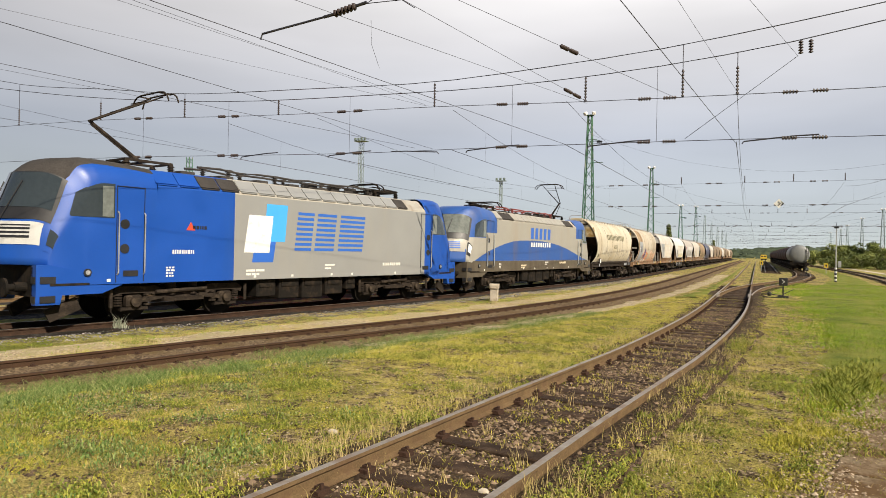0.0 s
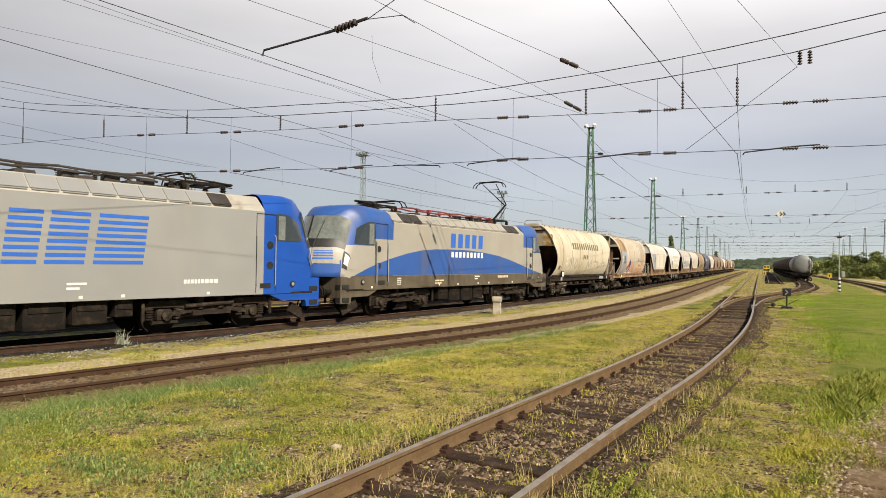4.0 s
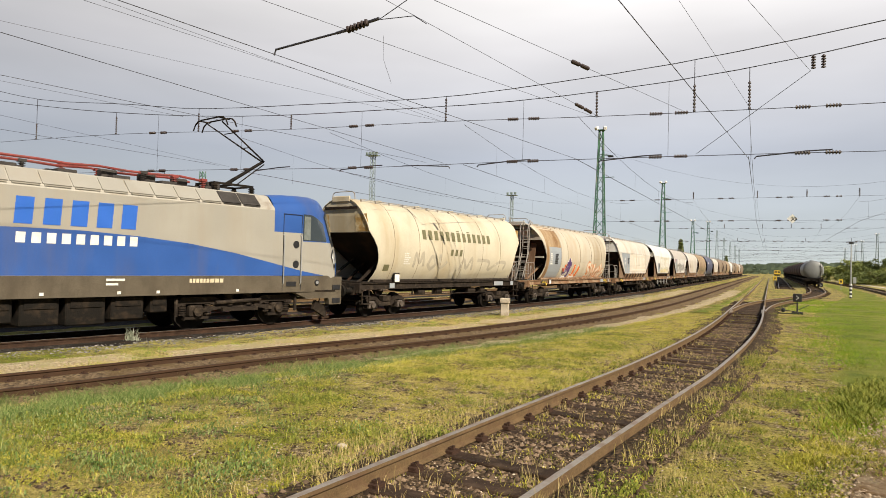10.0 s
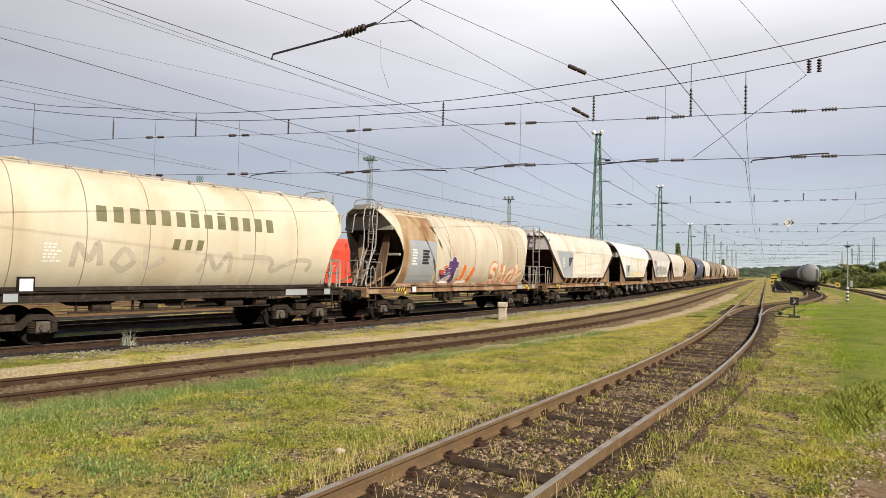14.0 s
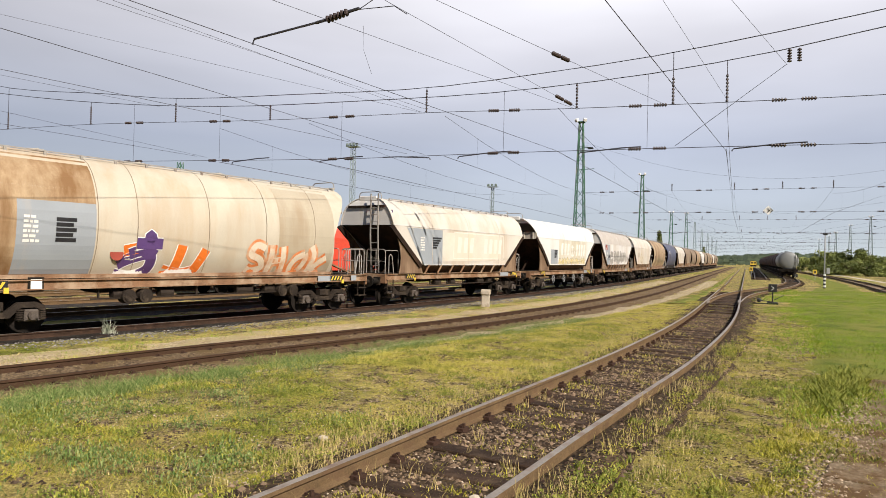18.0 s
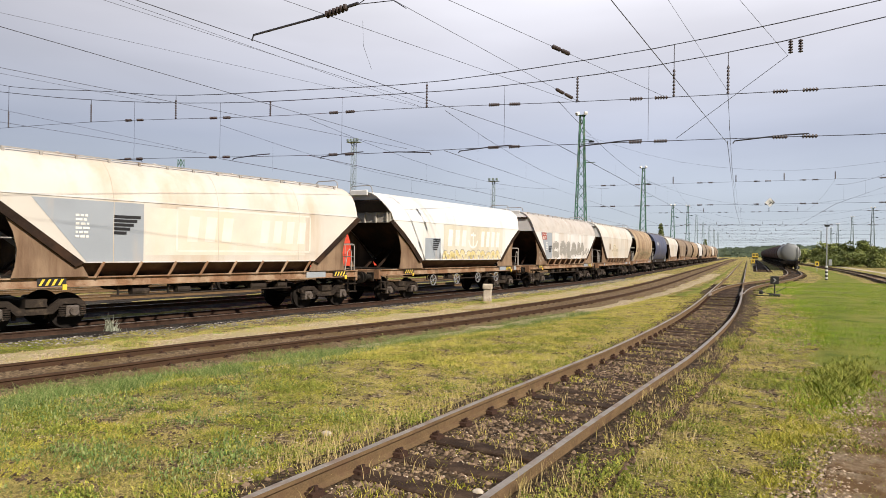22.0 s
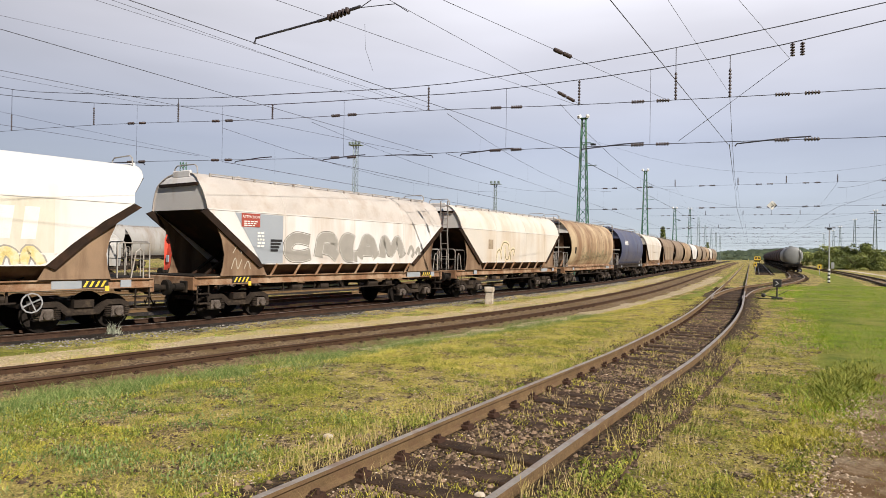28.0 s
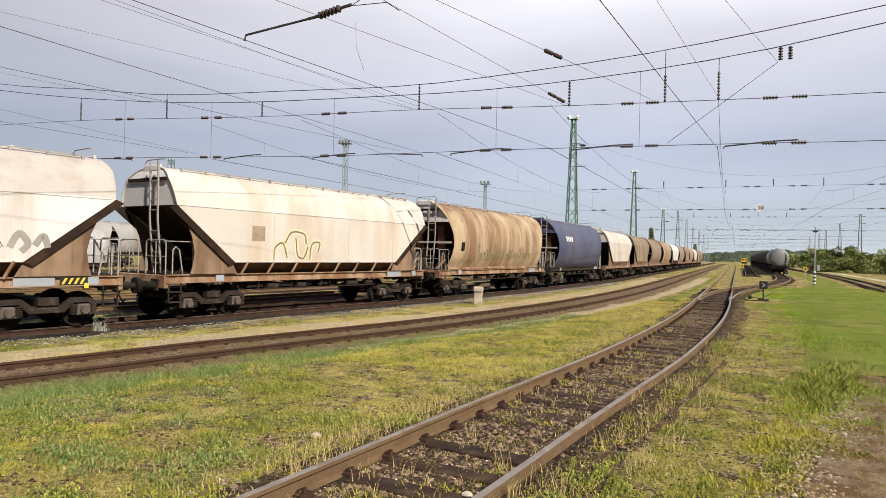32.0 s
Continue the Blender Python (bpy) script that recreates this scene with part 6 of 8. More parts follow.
def bed(name, pts, half, drop, mat, label, wob=0.25, seed=1, crown=0.05, shoulder=None):
    """A strip of ballast or trodden soil under a track with uneven edges."""
    bm = B()
    prev = None
    for i, p in enumerate(pts):
        d = (pts[min(i + 1, len(pts) - 1)] - pts[max(i - 1, 0)]).normalized()
        n = Vector((d.y, -d.x, 0)).normalized()
        w0 = half + wob * noise.noise((p.y * 0.7, seed, 0)) * 2
        w1 = half + wob * noise.noise((p.y * 0.7, seed + 9, 0)) * 2
        row = []
        cuts = (-1, -0.8, -0.45, 0, 0.45, 0.8, 1) if shoulder is None else (-1, -0.88, -0.74, -0.60, -0.47, 0, 0.47, 0.60, 0.74, 0.88, 1)
        for k, u in enumerate(cuts):
            w = (w0 if u < 0 else w1) if shoulder is None or abs(u) > 0.9 else half
            q = p + n * (u * w)
            gz = ground_z(q.x, q.y)
            z = gz - 0.05 if abs(u) == 1 else p.z - drop + 0.012 * noise.noise((q.x * 5, q.y * 5, 3)) - crown * u * u
            if shoulder is not None and 0.5 < abs(u) < 0.9:
                z = p.z - (shoulder if u < 0 else shoulder - 0.05) + 0.015 * noise.noise((q.x * 4, q.y * 4, 8))
            row.append(bm.verts.new((q.x, q.y, z)))
        if prev:
            for k in range(len(row) - 1):
                bm.faces.new((prev[k], prev[k + 1], row[k + 1], row[k]))
        prev = row
    return tagged(part(name, bm, mat, smooth=True), label, "track bed", kind="structure")


def gravel(name, c1, c2, c3):
    m, n, l, b = nodes_of(name)
    tc = n.new("ShaderNodeTexCoord")
    v = n.new("ShaderNodeTexVoronoi")
    v.inputs["Scale"].default_value = 22
    l.new(tc.outputs["Object"], v.inputs["Vector"])
    big = n.new("ShaderNodeTexNoise")
    big.inputs["Scale"].default_value, big.inputs["Detail"].default_value = 1.3, 6
    l.new(tc.outputs["Object"], big.inputs["Vector"])
    ramp = n.new("ShaderNodeValToRGB")
    ramp.color_ramp.elements[0].color, ramp.color_ramp.elements[1].color = (*c1, 1), (*c2, 1)
    sep = n.new("ShaderNodeSeparateColor")
    l.new(v.outputs["Color"], sep.inputs[0])
    l.new(sep.outputs[0], ramp.inputs[0])
    x = n.new("ShaderNodeMix")
    x.data_type = "RGBA"
    r = n.new("ShaderNodeMapRange")
    r.inputs["From Min"].default_value, r.inputs["From Max"].default_value = 0.45, 0.62
    l.new(big.outputs["Fac"], r.inputs["Value"])
    l.new(r.outputs[0], x.inputs[0])
    l.new(ramp.outputs[0], x.inputs[6])
    x.inputs[7].default_value = (*c3, 1)
    l.new(x.outputs[2], b.inputs["Base Color"])
    b.inputs["Roughness"].default_value = 0.95
    b.inputs["Specular IOR Level"].default_value = 0.2
    bp = n.new("ShaderNodeBump")
    bp.inputs["Strength"].default_value, bp.inputs["Distance"].default_value = 1.0, 0.035
    l.new(v.outputs["Distance"], bp.inputs["Height"])
    l.new(bp.outputs[0], b.inputs["Normal"])
    return m


M["bed_brown"] = gravel("bed_brown", (0.018, 0.011, 0.006), (0.12, 0.08, 0.045), (0.06, 0.04, 0.02))
M["bed_tan"] = gravel("bed_tan", (0.075, 0.047, 0.025), (0.42, 0.31, 0.19), (0.22, 0.15, 0.07))
M["bed_mix"] = gravel("bed_mix", (0.05, 0.032, 0.018), (0.30, 0.215, 0.125), (0.15, 0.10, 0.045))
M["bed_pale"] = gravel("bed_pale", (0.24, 0.18, 0.10), (0.66, 0.54, 0.37), (0.42, 0.35, 0.19))
M["bed_dust"] = gravel("bed_dust", (0.025, 0.018, 0.011), (0.10, 0.075, 0.045), (0.055, 0.055, 0.018))
# grey ballast taken near black: the train's shade is part of the colour
M["shaded_ballast"] = gravel("shaded_ballast", (0.012, 0.010, 0.009), (0.075, 0.066, 0.057), (0.022, 0.018, 0.014))

SLEEPER = mesh_of(fix(box(B(), 0, 0, -0.075, 2.5, 0.25, 0.15, bevel=0.012)), "sleeper", [M["sleeper_wood"]])


def chair_mesh():
    bm = B()
    for s in (-1, 1):
        box(bm, s * 0.105, 0, 0.02, 0.09, 0.15, 0.04)
        cyl(bm, (s * 0.115, 0, 0.03), (s * 0.115, 0, 0.085), 0.022, 6)
        box(bm, s * 0.085, 0, 0.05, 0.05, 0.06, 0.03)
    box(bm, 0, 0, 0.004, 0.34, 0.16, 0.012)
    return mesh_of(fix(bm), "rail_chair", [M["chair_rust"]])


CHAIR = chair_mesh()


def track(name, label, pts, spacing, chairs_to, head=None, buried=0.0, seed=1, sleepers_to=1e9, steel=None):
    t = thing(name, label, "railway track", kind="structure")
    for off in (-0.7525, 0.7525):
        sweep_rail(pts, off, t, head, steel)
    r = random.Random(seed)
    dist, nxt, count = 0.0, 0.0, 0
    for a, b in zip(pts, pts[1:]):
        L = (b - a).length
        while nxt < dist + L and count < 290:
            p = a + (b - a) * ((nxt - dist) / L)
            ang = math.degrees(math.atan2(-(b - a).x, (b - a).y)) + r.uniform(-2.2, 2.2)
            if p.y < sleepers_to:
                sink = 0.165 + buried + r.uniform(-0.012, 0.03)
                ob = shared("sleeper", SLEEPER, t, pose(p.x + r.uniform(-0.05, 0.05), p.y, p.z - sink, r.uniform(-0.6, 0.6), r.uniform(-0.5, 0.5), ang))
                count += 1
                if p.y < chairs_to and p.y > 2:
                    for off in (-0.7525, 0.7525):
                        q = Matrix.Rotation(radians(ang), 4, "Z") @ Vector((off, 0, 0))
                        shared("rail_chair", CHAIR, t, pose(p.x + q.x, p.y + q.y, p.z - 0.165, 0, 0, ang))
            nxt += spacing * r.uniform(0.93, 1.07)
        dist += L
    return t


near_pts = along(NEAR, -10, 40, 0.8) + along(NEAR, 42, 260, 6)
mid_pts = along(MID, -14, 80, 1.2) + along(MID, 84, 330, 8)
main_pts = offset_line(0, -40, 90, 1.5) + offset_line(0, 95, 420, 8)
second_pts = offset_line(-5.0, -40, 90, 2.0) + offset_line(-5.0, 95, 420, 8)
third_pts = offset_line(-10.0, -40, 90, 2.0) + offset_line(-10.0, 95, 420, 8)
fourth_pts = offset_line(-50.0, -40, 150, 4.0)
branch_pts = along(BRANCH, 35, 120, 1.2) + along(BRANCH, 125, 330, 10)
bed("near_bed", [p for p in near_pts if p.y < 46], 1.4, 0.188, M["bed_brown"], "brown stony soil bed under the near track", 0.35, 1, 0.0, 0.135)
bed("middle_bed", mid_pts, 1.75, 0.125, M["bed_mix"], "tan dusty bed under the middle track", 0.5, 4)
worn_pts = [p + Vector((2.35 + 0.25 * noise.noise((p.y * 0.2, 3, 0)), 0, -0.0)) for p in along(MID, 13, 85, 1.0)]
for p in worn_pts:
    p.z = ground_z(p.x, p.y) + 0.19
bed("worn_strip", worn_pts, 0.75, 0.172, M["bed_pale"], "pale worn sandy strip along the middle track", 0.55, 31, 0.02)
verge_pts = [p + Vector((-2.5 + 0.3 * noise.noise((p.y * 0.2, 8, 0)), 0, 0)) for p in along(MID, 6, 80, 1.0)]
for p in verge_pts:
    p.z = ground_z(p.x, p.y) + 0.19
bed("verge_strip", verge_pts, 0.95, 0.174, M["bed_pale"], "pale dry strip between main and middle track", 0.5, 33, 0.02)
bed("main_bed", main_pts, 2.1, 0.14, M["shaded_ballast"], "grey ballast bed under the moving train, coloured dark for its shade", 0.12, 7, 0.10)
# both widened so that their dark colour stands for shade behind the train
bed("second_bed", second_pts, 2.55, 0.14, M["shaded_ballast"], "grey ballast bed behind the train, coloured dark for its shade", 0.2, 11, 0.10)
bed("third_bed", third_pts, 2.6, 0.14, M["shaded_ballast"], "grey ballast bed under parked wagons, coloured dark for shade", 0.2, 13, 0.10)
bed("branch_bed", branch_pts, 1.4, 0.17, M["bed_brown"], "brown stony bed under the branching track", 0.2, 15)
near_track = track("near_track", "rusty near track on weathered timber sleepers", near_pts, 0.66, 34, None, 0.0, 2, 52)
track("middle_track", "rust-brown middle track half sunk in dry turf", mid_pts, 0.66, 30, M["rust_rail"], 0.012, 3, 120, M["rust_rail"])
track("main_track", "worn main track on grey ballast", main_pts, 0.62, 0, None, 0.0, 4, 120, M["shaded_rail"])
track("second_track", "track on grey ballast behind the train", second_pts, 0.66, 0, None, 0.0, 5, 70)
bed("yard_bed", offset_line(-29.0, -40, 160, 4.0), 16.5, 0.165, M["bed_dust"], "brown dusty yard ground between the far sidings", 0.6, 41, 0.0)
for lat, seed in ((-15.0, 42), (-20.5, 43), (-26.0, 44)):
    track("siding_track", "rusty siding track in the dusty yard", offset_line(lat, -40, 160, 4.0), 1.2, 0, None, 0.0, seed, -100)
bed("fourth_bed", fourth_pts, 2.2, 0.14, M["shaded_ballast"], "dark ballast bed of the farthest siding", 0.2, 14, 0.10)
track("fourth_track", "farthest siding under pale parked wagons", fourth_pts, 1.2, 0, None, 0.0, 16, 60)
track("third_track", "track under the parked wagons", third_pts, 0.66, 0, None, 0.0, 6, 40)
track("branch_track", "branching track curving away to the right", branch_pts, 0.66, 0, None, 0.0, 7, 110)
RIGHT = [(60, 11.2), (92.7, 12.9), (120, 13.4), (151, 13.4), (200, 12.5), (320, 11.0)]
right_pts = along(RIGHT, 60, 320, 4)
bed("right_bed", right_pts, 1.6, 0.17, M["bed_tan"], "pale dusty bed of the far right track", 0.2, 19)
track("right_track", "rusty track beyond the tall grass", right_pts, 0.8, 0, None, 0.0, 8, 160)
RIGHT2 = [(60, 16.2), (117, 17.7), (160, 18), (320, 15.5)]
right2_pts = along(RIGHT2, 60, 320, 4)
bed("pale_path", right2_pts, 1.3, 0.18, surface("pale_dust", (0.50, 0.45, 0.35), 1.0, 0, 0.2, 0.6, 20, 0.2), "pale dusty service path", 0.3, 23)
FAR_T = [(100, 1.9), (200, 2.6), (330, 2.9)]
far_pts = along(FAR_T, 100, 330, 10)
bed("far_bed", far_pts, 1.5, 0.17, M["bed_brown"], "brown bed of a far track", 0.2, 27)
track("far_track", "far track between the sidings", far_pts, 0.9, 0, None, 0.0, 9, 160)

# switch blades, where the branch leaves the near track
for off, k0, k1 in ((-0.68, 33.5, 36.5), (0.68, 33.5, 36.5)):
    bm = B()
    secs = []
    for i in range(8):
        y = k0 + (k1 - k0) * i / 7
        x = smooth_curve(NEAR, y) + off
        z = ground_z(x, y) + 0.185
        w = 0.012 + 0.022 * i / 7
        secs.append([(x - w, y, z), (x + w, y, z), (x + w, y, z - 0.14), (x - w, y, z - 0.14)])
    loft(bm, secs)
    part("switch_blade", fix(bm), M["rail_head"], near_track, "worn steel switch blade")


# ---- loose stones ----
def scatter_stones(name, mat, label, where, count, lo, hi, seed):
    r = random.Random(seed)
    verts, faces = [], []
    for _ in range(count):
        x, y, z = where(r)
        s = lo + (hi - lo) * r.random() ** 2
        base = len(verts)
        a0 = r.uniform(0, 6.28)
        ring = 5
        for k in range(ring):
            a = a0 + k * 2 * math.pi / ring
            q = s * r.uniform(0.7, 1.15)
            verts.append((x + q * math.cos(a), y + q * math.sin(a), z + s * r.uniform(-0.2, 0.25)))
        verts.append((x + s * r.uniform(-0.3, 0.3), y + s * r.uniform(-0.3, 0.3), z + s * r.uniform(0.5, 0.85)))
        for k in range(ring):
            faces.append((base + k, base + (k + 1) % ring, base + ring))
    me = bpy.data.meshes.new(name)
    me.from_pydata(verts, [], faces)
    me.materials.append(mat)
    return tagged(new(name, me), label, "stones", kind="stuff")


def stone_material(name, a, c):
    m, n, l, b = nodes_of(name)
    g = n.new("ShaderNodeNewGeometry")
    ramp = n.new("ShaderNodeValToRGB")
    ramp.color_ramp.elements[0].color, ramp.color_ramp.elements[1].color = (*a, 1), (*c, 1)
    l.new(g.outputs["Random Per Island"], ramp.inputs[0])
    l.new(ramp.outputs[0], b.inputs["Base Color"])
    b.inputs["Roughness"].default_value = 0.95
    b.inputs["Specular IOR Level"].default_value = 0.2
    return m


def near_spot(r, y0=3.2, y1=28.0, spread=0.72):
    y = y0 + (y1 - y0) * r.random() ** 1.7
    x = smooth_curve(NEAR, y) + r.uniform(-spread, spread) * (2.0 if r.random() < 0.3 else 1)
    return x, y, ground_z(x, y) + (0.0 if abs(x - smooth_curve(NEAR, y)) < 0.83 else (0.055 if x < smooth_curve(NEAR, y) else 0.10))


def main_spot(r):
    s = r.uniform(-2, 60)
    p, q = line_at(s), line_at(s + 0.5)
    d = (q - p).normalized()
    o = p + Vector((d.y, -d.x, 0)) * r.uniform(1.5, 2.7)
    return o.x, o.y, -0.15 - max(0, (o - p).length - 1.6) * 0.06


def field_spot(r):
    y = 4.5 + 15 * r.random() ** 1.4
    return (x := r.uniform(-9, 2.2)), y, ground_z(x, y) + 0.005


def clod_spot(r):
    for _ in range(40):
        y = 3.6 + 12 * r.random() ** 1.5
        x = r.uniform(-8, 2.0)
        if noise.noise((x * 1.1, y * 1.1, 41)) > r.uniform(-0.15, 0.4) and abs(x - smooth_curve(NEAR, y)) > 0.9:
            break
    return x, y, ground_z(x, y) + bumpy(x, y)


def rubble_spot(r):
    y = 5.0 + 7.5 * r.random()
    x = 0.57 + 0.215 * (y - 6.73) + r.gauss(0.06, 0.16)
    return x, y, ground_z(x, y) + 0.02


scatter_stones("brown_stones", stone_material("brown_stones", (0.022, 0.014, 0.009), (0.27, 0.19, 0.125)), "loose brown ballast stones in the near track", near_spot, 15000, 0.014, 0.045, 21)
scatter_stones("grey_ballast", stone_material("grey_ballast", (0.06, 0.054, 0.047), (0.36, 0.335, 0.30)), "loose grey ballast beside the main track", main_spot, 9000, 0.018, 0.042, 22)
scatter_stones("pebbles", stone_material("pebbles", (0.16, 0.115, 0.075), (0.62, 0.52, 0.40)), "small pebbles among the weeds", field_spot, 16000, 0.006, 0.017, 23)
scatter_stones("dark_clods", stone_material("dark_clods", (0.035, 0.022, 0.014), (0.13, 0.09, 0.058)), "dark clods of soil on bare patches", clod_spot, 8000, 0.008, 0.03, 24)
scatter_stones("path_rubble", stone_material("path_rubble", (0.14, 0.085, 0.045), (0.50, 0.40, 0.29)), "crumbled concrete along the path edge", rubble_spot, 2200, 0.008, 0.03, 25)
for x, y, s in ((-2.05, 5.15, 0.05), (-4.2, 6.0, 0.055), (-3.5, 6.25, 0.045)):
    bm = B()
    bmesh.ops.create_icosphere(bm, subdivisions=2, radius=s)
    for v in bm.verts:
        v.co *= 1 + 0.25 * noise.noise(v.co * 25)
        v.co.z *= 0.7
    ob = part("pale_stone", bm, M["concrete"])
    ob.location = (x, y, ground_z(x, y) + 0.025)
    tagged(ob, "pale rounded stone lying in the weeds", "stone")


# ---- grass and weeds ----
def blade_material(name, a, c, d):
    m, n, l, b = nodes_of(name)
    g = n.new("ShaderNodeNewGeometry")
    ramp = n.new("ShaderNodeValToRGB")
    ramp.color_ramp.elements[0].color, ramp.color_ramp.elements[1].color = (*a, 1), (*d, 1)
    e = ramp.color_ramp.elements.new(0.5)
    e.color = (*c, 1)
    l.new(g.outputs["Random Per Island"], ramp.inputs[0])
    l.new(ramp.outputs[0], b.inputs["Base Color"])
    b.inputs["Roughness"].default_value = 0.7
    b.inputs["Specular IOR Level"].default_value = 0.25
    return m


def blades(name, mat, label, spots, h0, h1, w, seed, lean=0.35, flat=False):
    """Many single blades; each is a bent sliver of two triangles or a small flat leaf."""
    r = random.Random(seed)
    verts, faces = [], []
    for x, y, scale in spots:
        z = ground_z(x, y) + max(bumpy(x, y), (0.06 if near_side(x, y) < 0 else 0.11) if 0.8 < abs(near_side(x, y)) < 1.4 else -1) - 0.01
        h = r.uniform(h0, h1) * scale
        a = r.uniform(0, 6.283)
        ca, sa = math.cos(a), math.sin(a)
        ww = w * r.uniform(0.6, 1.3)
        i = len(verts)
        if flat:
            up = h * r.uniform(0.3, 1.0)
            L = ww * r.uniform(1.2, 2.4)
            verts += [(x, y, z + up * 0.6), (x + ca * L - sa * ww, y + sa * L + ca * ww, z + up), (x + ca * 2 * L, y + sa * 2 * L, z + up * 0.8), (x + ca * L + sa * ww, y + sa * L - ca * ww, z + up)]
            faces.append((i, i + 1, i + 2, i + 3))
        else:
            b = r.uniform(0, 6.283)
            dx, dy = math.cos(b) * lean * h, math.sin(b) * lean * h
            verts += [(x - ca * ww, y - sa * ww, z), (x + ca * ww, y + sa * ww, z), (x + dx * 0.35 - ca * ww * 0.7, y + dy * 0.35 - sa * ww * 0.7, z + h * 0.6), (x + dx * 0.35 + ca * ww * 0.7, y + dy * 0.35 + sa * ww * 0.7, z + h * 0.6), (x + dx, y + dy, z + h)]
            faces += [(i, i + 1, i + 3, i + 2), (i + 2, i + 3, i + 4)]
    me = bpy.data.meshes.new(name)
    me.from_pydata(verts, [], faces)
    me.materials.append(mat)
    return tagged(new(name, me), label, "grass", kind="stuff")


def tuft_spots(count, region, clump, seed, per=7, radius=0.08, keep=None):
    """Clumped places inside region (x0, x1, y0, y1), thinned by a noise pattern."""
    r = random.Random(seed)
    out = []
    x0, x1, y0, y1 = region
    tries = 0
    while len(out) < count and tries < count * 6:
        tries += 1
        y = y0 + (y1 - y0) * r.random() ** 1.6
        x = r.uniform(x0, x1)
        if clump and noise.noise((x * clump, y * clump, seed)) < r.uniform(-0.35, 0.25):
            continue
        if keep and not keep(x, y, r):
            continue
        for _ in range(per):
            out.append((x + r.gauss(0, radius), y + r.gauss(0, radius), r.uniform(0.7, 1.2)))
    return out


def mid_side(x, y):
    return x - smooth_curve(MID, y)


def near_side(x, y):
    return x - smooth_curve(NEAR, y)


def main_side(x, y):
    a = max(0.0, BEND - y) / RADIUS
    return x - (LINE_X - RADIUS * (1 - math.cos(a)))


LUSH = blade_material("lush_blades", (0.055, 0.105, 0.018), (0.13, 0.195, 0.045), (0.32, 0.34, 0.13))
HERB = blade_material("herb_leaves", (0.14, 0.155, 0.014), (0.36, 0.335, 0.034), (0.53, 0.465, 0.09))
STRAW = blade_material("straw", (0.36, 0.275, 0.10), (0.60, 0.475, 0.22), (0.40, 0.34, 0.10))
BRIGHT = blade_material("bright_grass", (0.085, 0.12, 0.014), (0.20, 0.225, 0.028), (0.36, 0.345, 0.07))
MEADOW = blade_material("meadow_grass", (0.12, 0.22, 0.010), (0.21, 0.33, 0.018), (0.37, 0.43, 0.045))


def patchy(x, y, scale, seed):
    return noise.noise((x * scale, y * scale, seed)) + 0.5 * noise.noise((x * scale * 2.3, y * scale * 2.3, seed + 4))


def lush_zone(x, y, r):
    m = mid_side(x, y)
    return m > 1.0 and r.random() < math.exp(-((m - 2.2) / (1.0 + max(0, 13 - y) * 0.13)) ** 2) and patchy(x, y, 1.1, 2) > r.uniform(-0.35, 0.45)


blades("tall_grass", LUSH, "tall soft green grass beside the middle track", tuft_spots(48000, (-15, -3.5, 3.0, 24), 0.0, 31, 8, 0.10, lush_zone), 0.04, 0.19, 0.0035, 1, 0.95)
blades("low_weeds", HERB, "low yellow-green leafy weeds on the turf", tuft_spots(72000, (-12, 3.0, 2.4, 26), 0.0, 32, 14, 0.045,
       lambda x, y, r: mid_side(x, y) > 1.6 and abs(near_side(x, y)) > 0.95 + 0.5 * r.random() and patchy(x, y, 1.9, 7) > r.uniform(-0.05, 0.5) and (mid_side(x, y) > 3.6 or r.random() < 0.25)), 0.012, 0.052, 0.0048, 2, 0.9)
blades("clover_leaves", HERB, "low yellow-green clover leaves in dense mats", tuft_spots(52000, (-9, 3.0, 2.6, 17), 0.0, 62, 16, 0.055,
       lambda x, y, r: mid_side(x, y) > 2.6 and abs(near_side(x, y)) > 1.0 + 0.3 * r.random() and patchy(x, y, 1.9, 27) > r.uniform(0.15, 0.5) and x < 0.45 + 0.215 * (y - 6.73)), 0.010, 0.055, 0.0065, 62, flat=True)
blades("clump_leaves", BRIGHT, "fresh green leaf clumps among the clover", tuft_spots(36000, (-9, 3.2, 2.6, 19), 0.0, 63, 22, 0.07,
       lambda x, y, r: mid_side(x, y) > 2.2 and abs(near_side(x, y)) > 1.05 and patchy(x, y, 1.1, 37) > r.uniform(0.2, 0.6) and x < 0.45 + 0.215 * (y - 6.73)), 0.03, 0.12, 0.009, 63, flat=True)
blades("verge_straw", STRAW, "pale dry turf between main and middle track", tuft_spots(60000, (-22, -7, 4, 60), 0.0, 64, 8, 0.10,
       lambda x, y, r: main_side(x, y) > 2.7 and mid_side(x, y) < -0.9 and patchy(x, y, 0.9, 57) > r.uniform(-0.5, 0.3)), 0.02, 0.07, 0.005, 64, 0.9)
YELLOW = blade_material("yellow_turf", (0.36, 0.33, 0.05), (0.55, 0.475, 0.11), (0.44, 0.40, 0.07))
blades("yellow_turf", YELLOW, "dry yellow-green turf between middle and near track", tuft_spots(56000, (-10, -1.8, 10.5, 36), 0.0, 65, 8, 0.09,
       lambda x, y, r: mid_side(x, y) > 2.2 and near_side(x, y) < -1.0 and patchy(x, y, 1.2, 67) > r.uniform(-0.5, 0.35)), 0.02, 0.06, 0.005, 65, 0.9)
blades("shaded_herbs", LUSH, "dark green herbs in rank clumps", tuft_spots(9000, (-9.5, -4.3, 2.6, 7.2), 0.0, 66, 18, 0.09,
       lambda x, y, r: mid_side(x, y) > 1.8 and patchy(x, y, 1.0, 71) > r.uniform(0.0, 0.5)), 0.05, 0.17, 0.008, 66, flat=True)
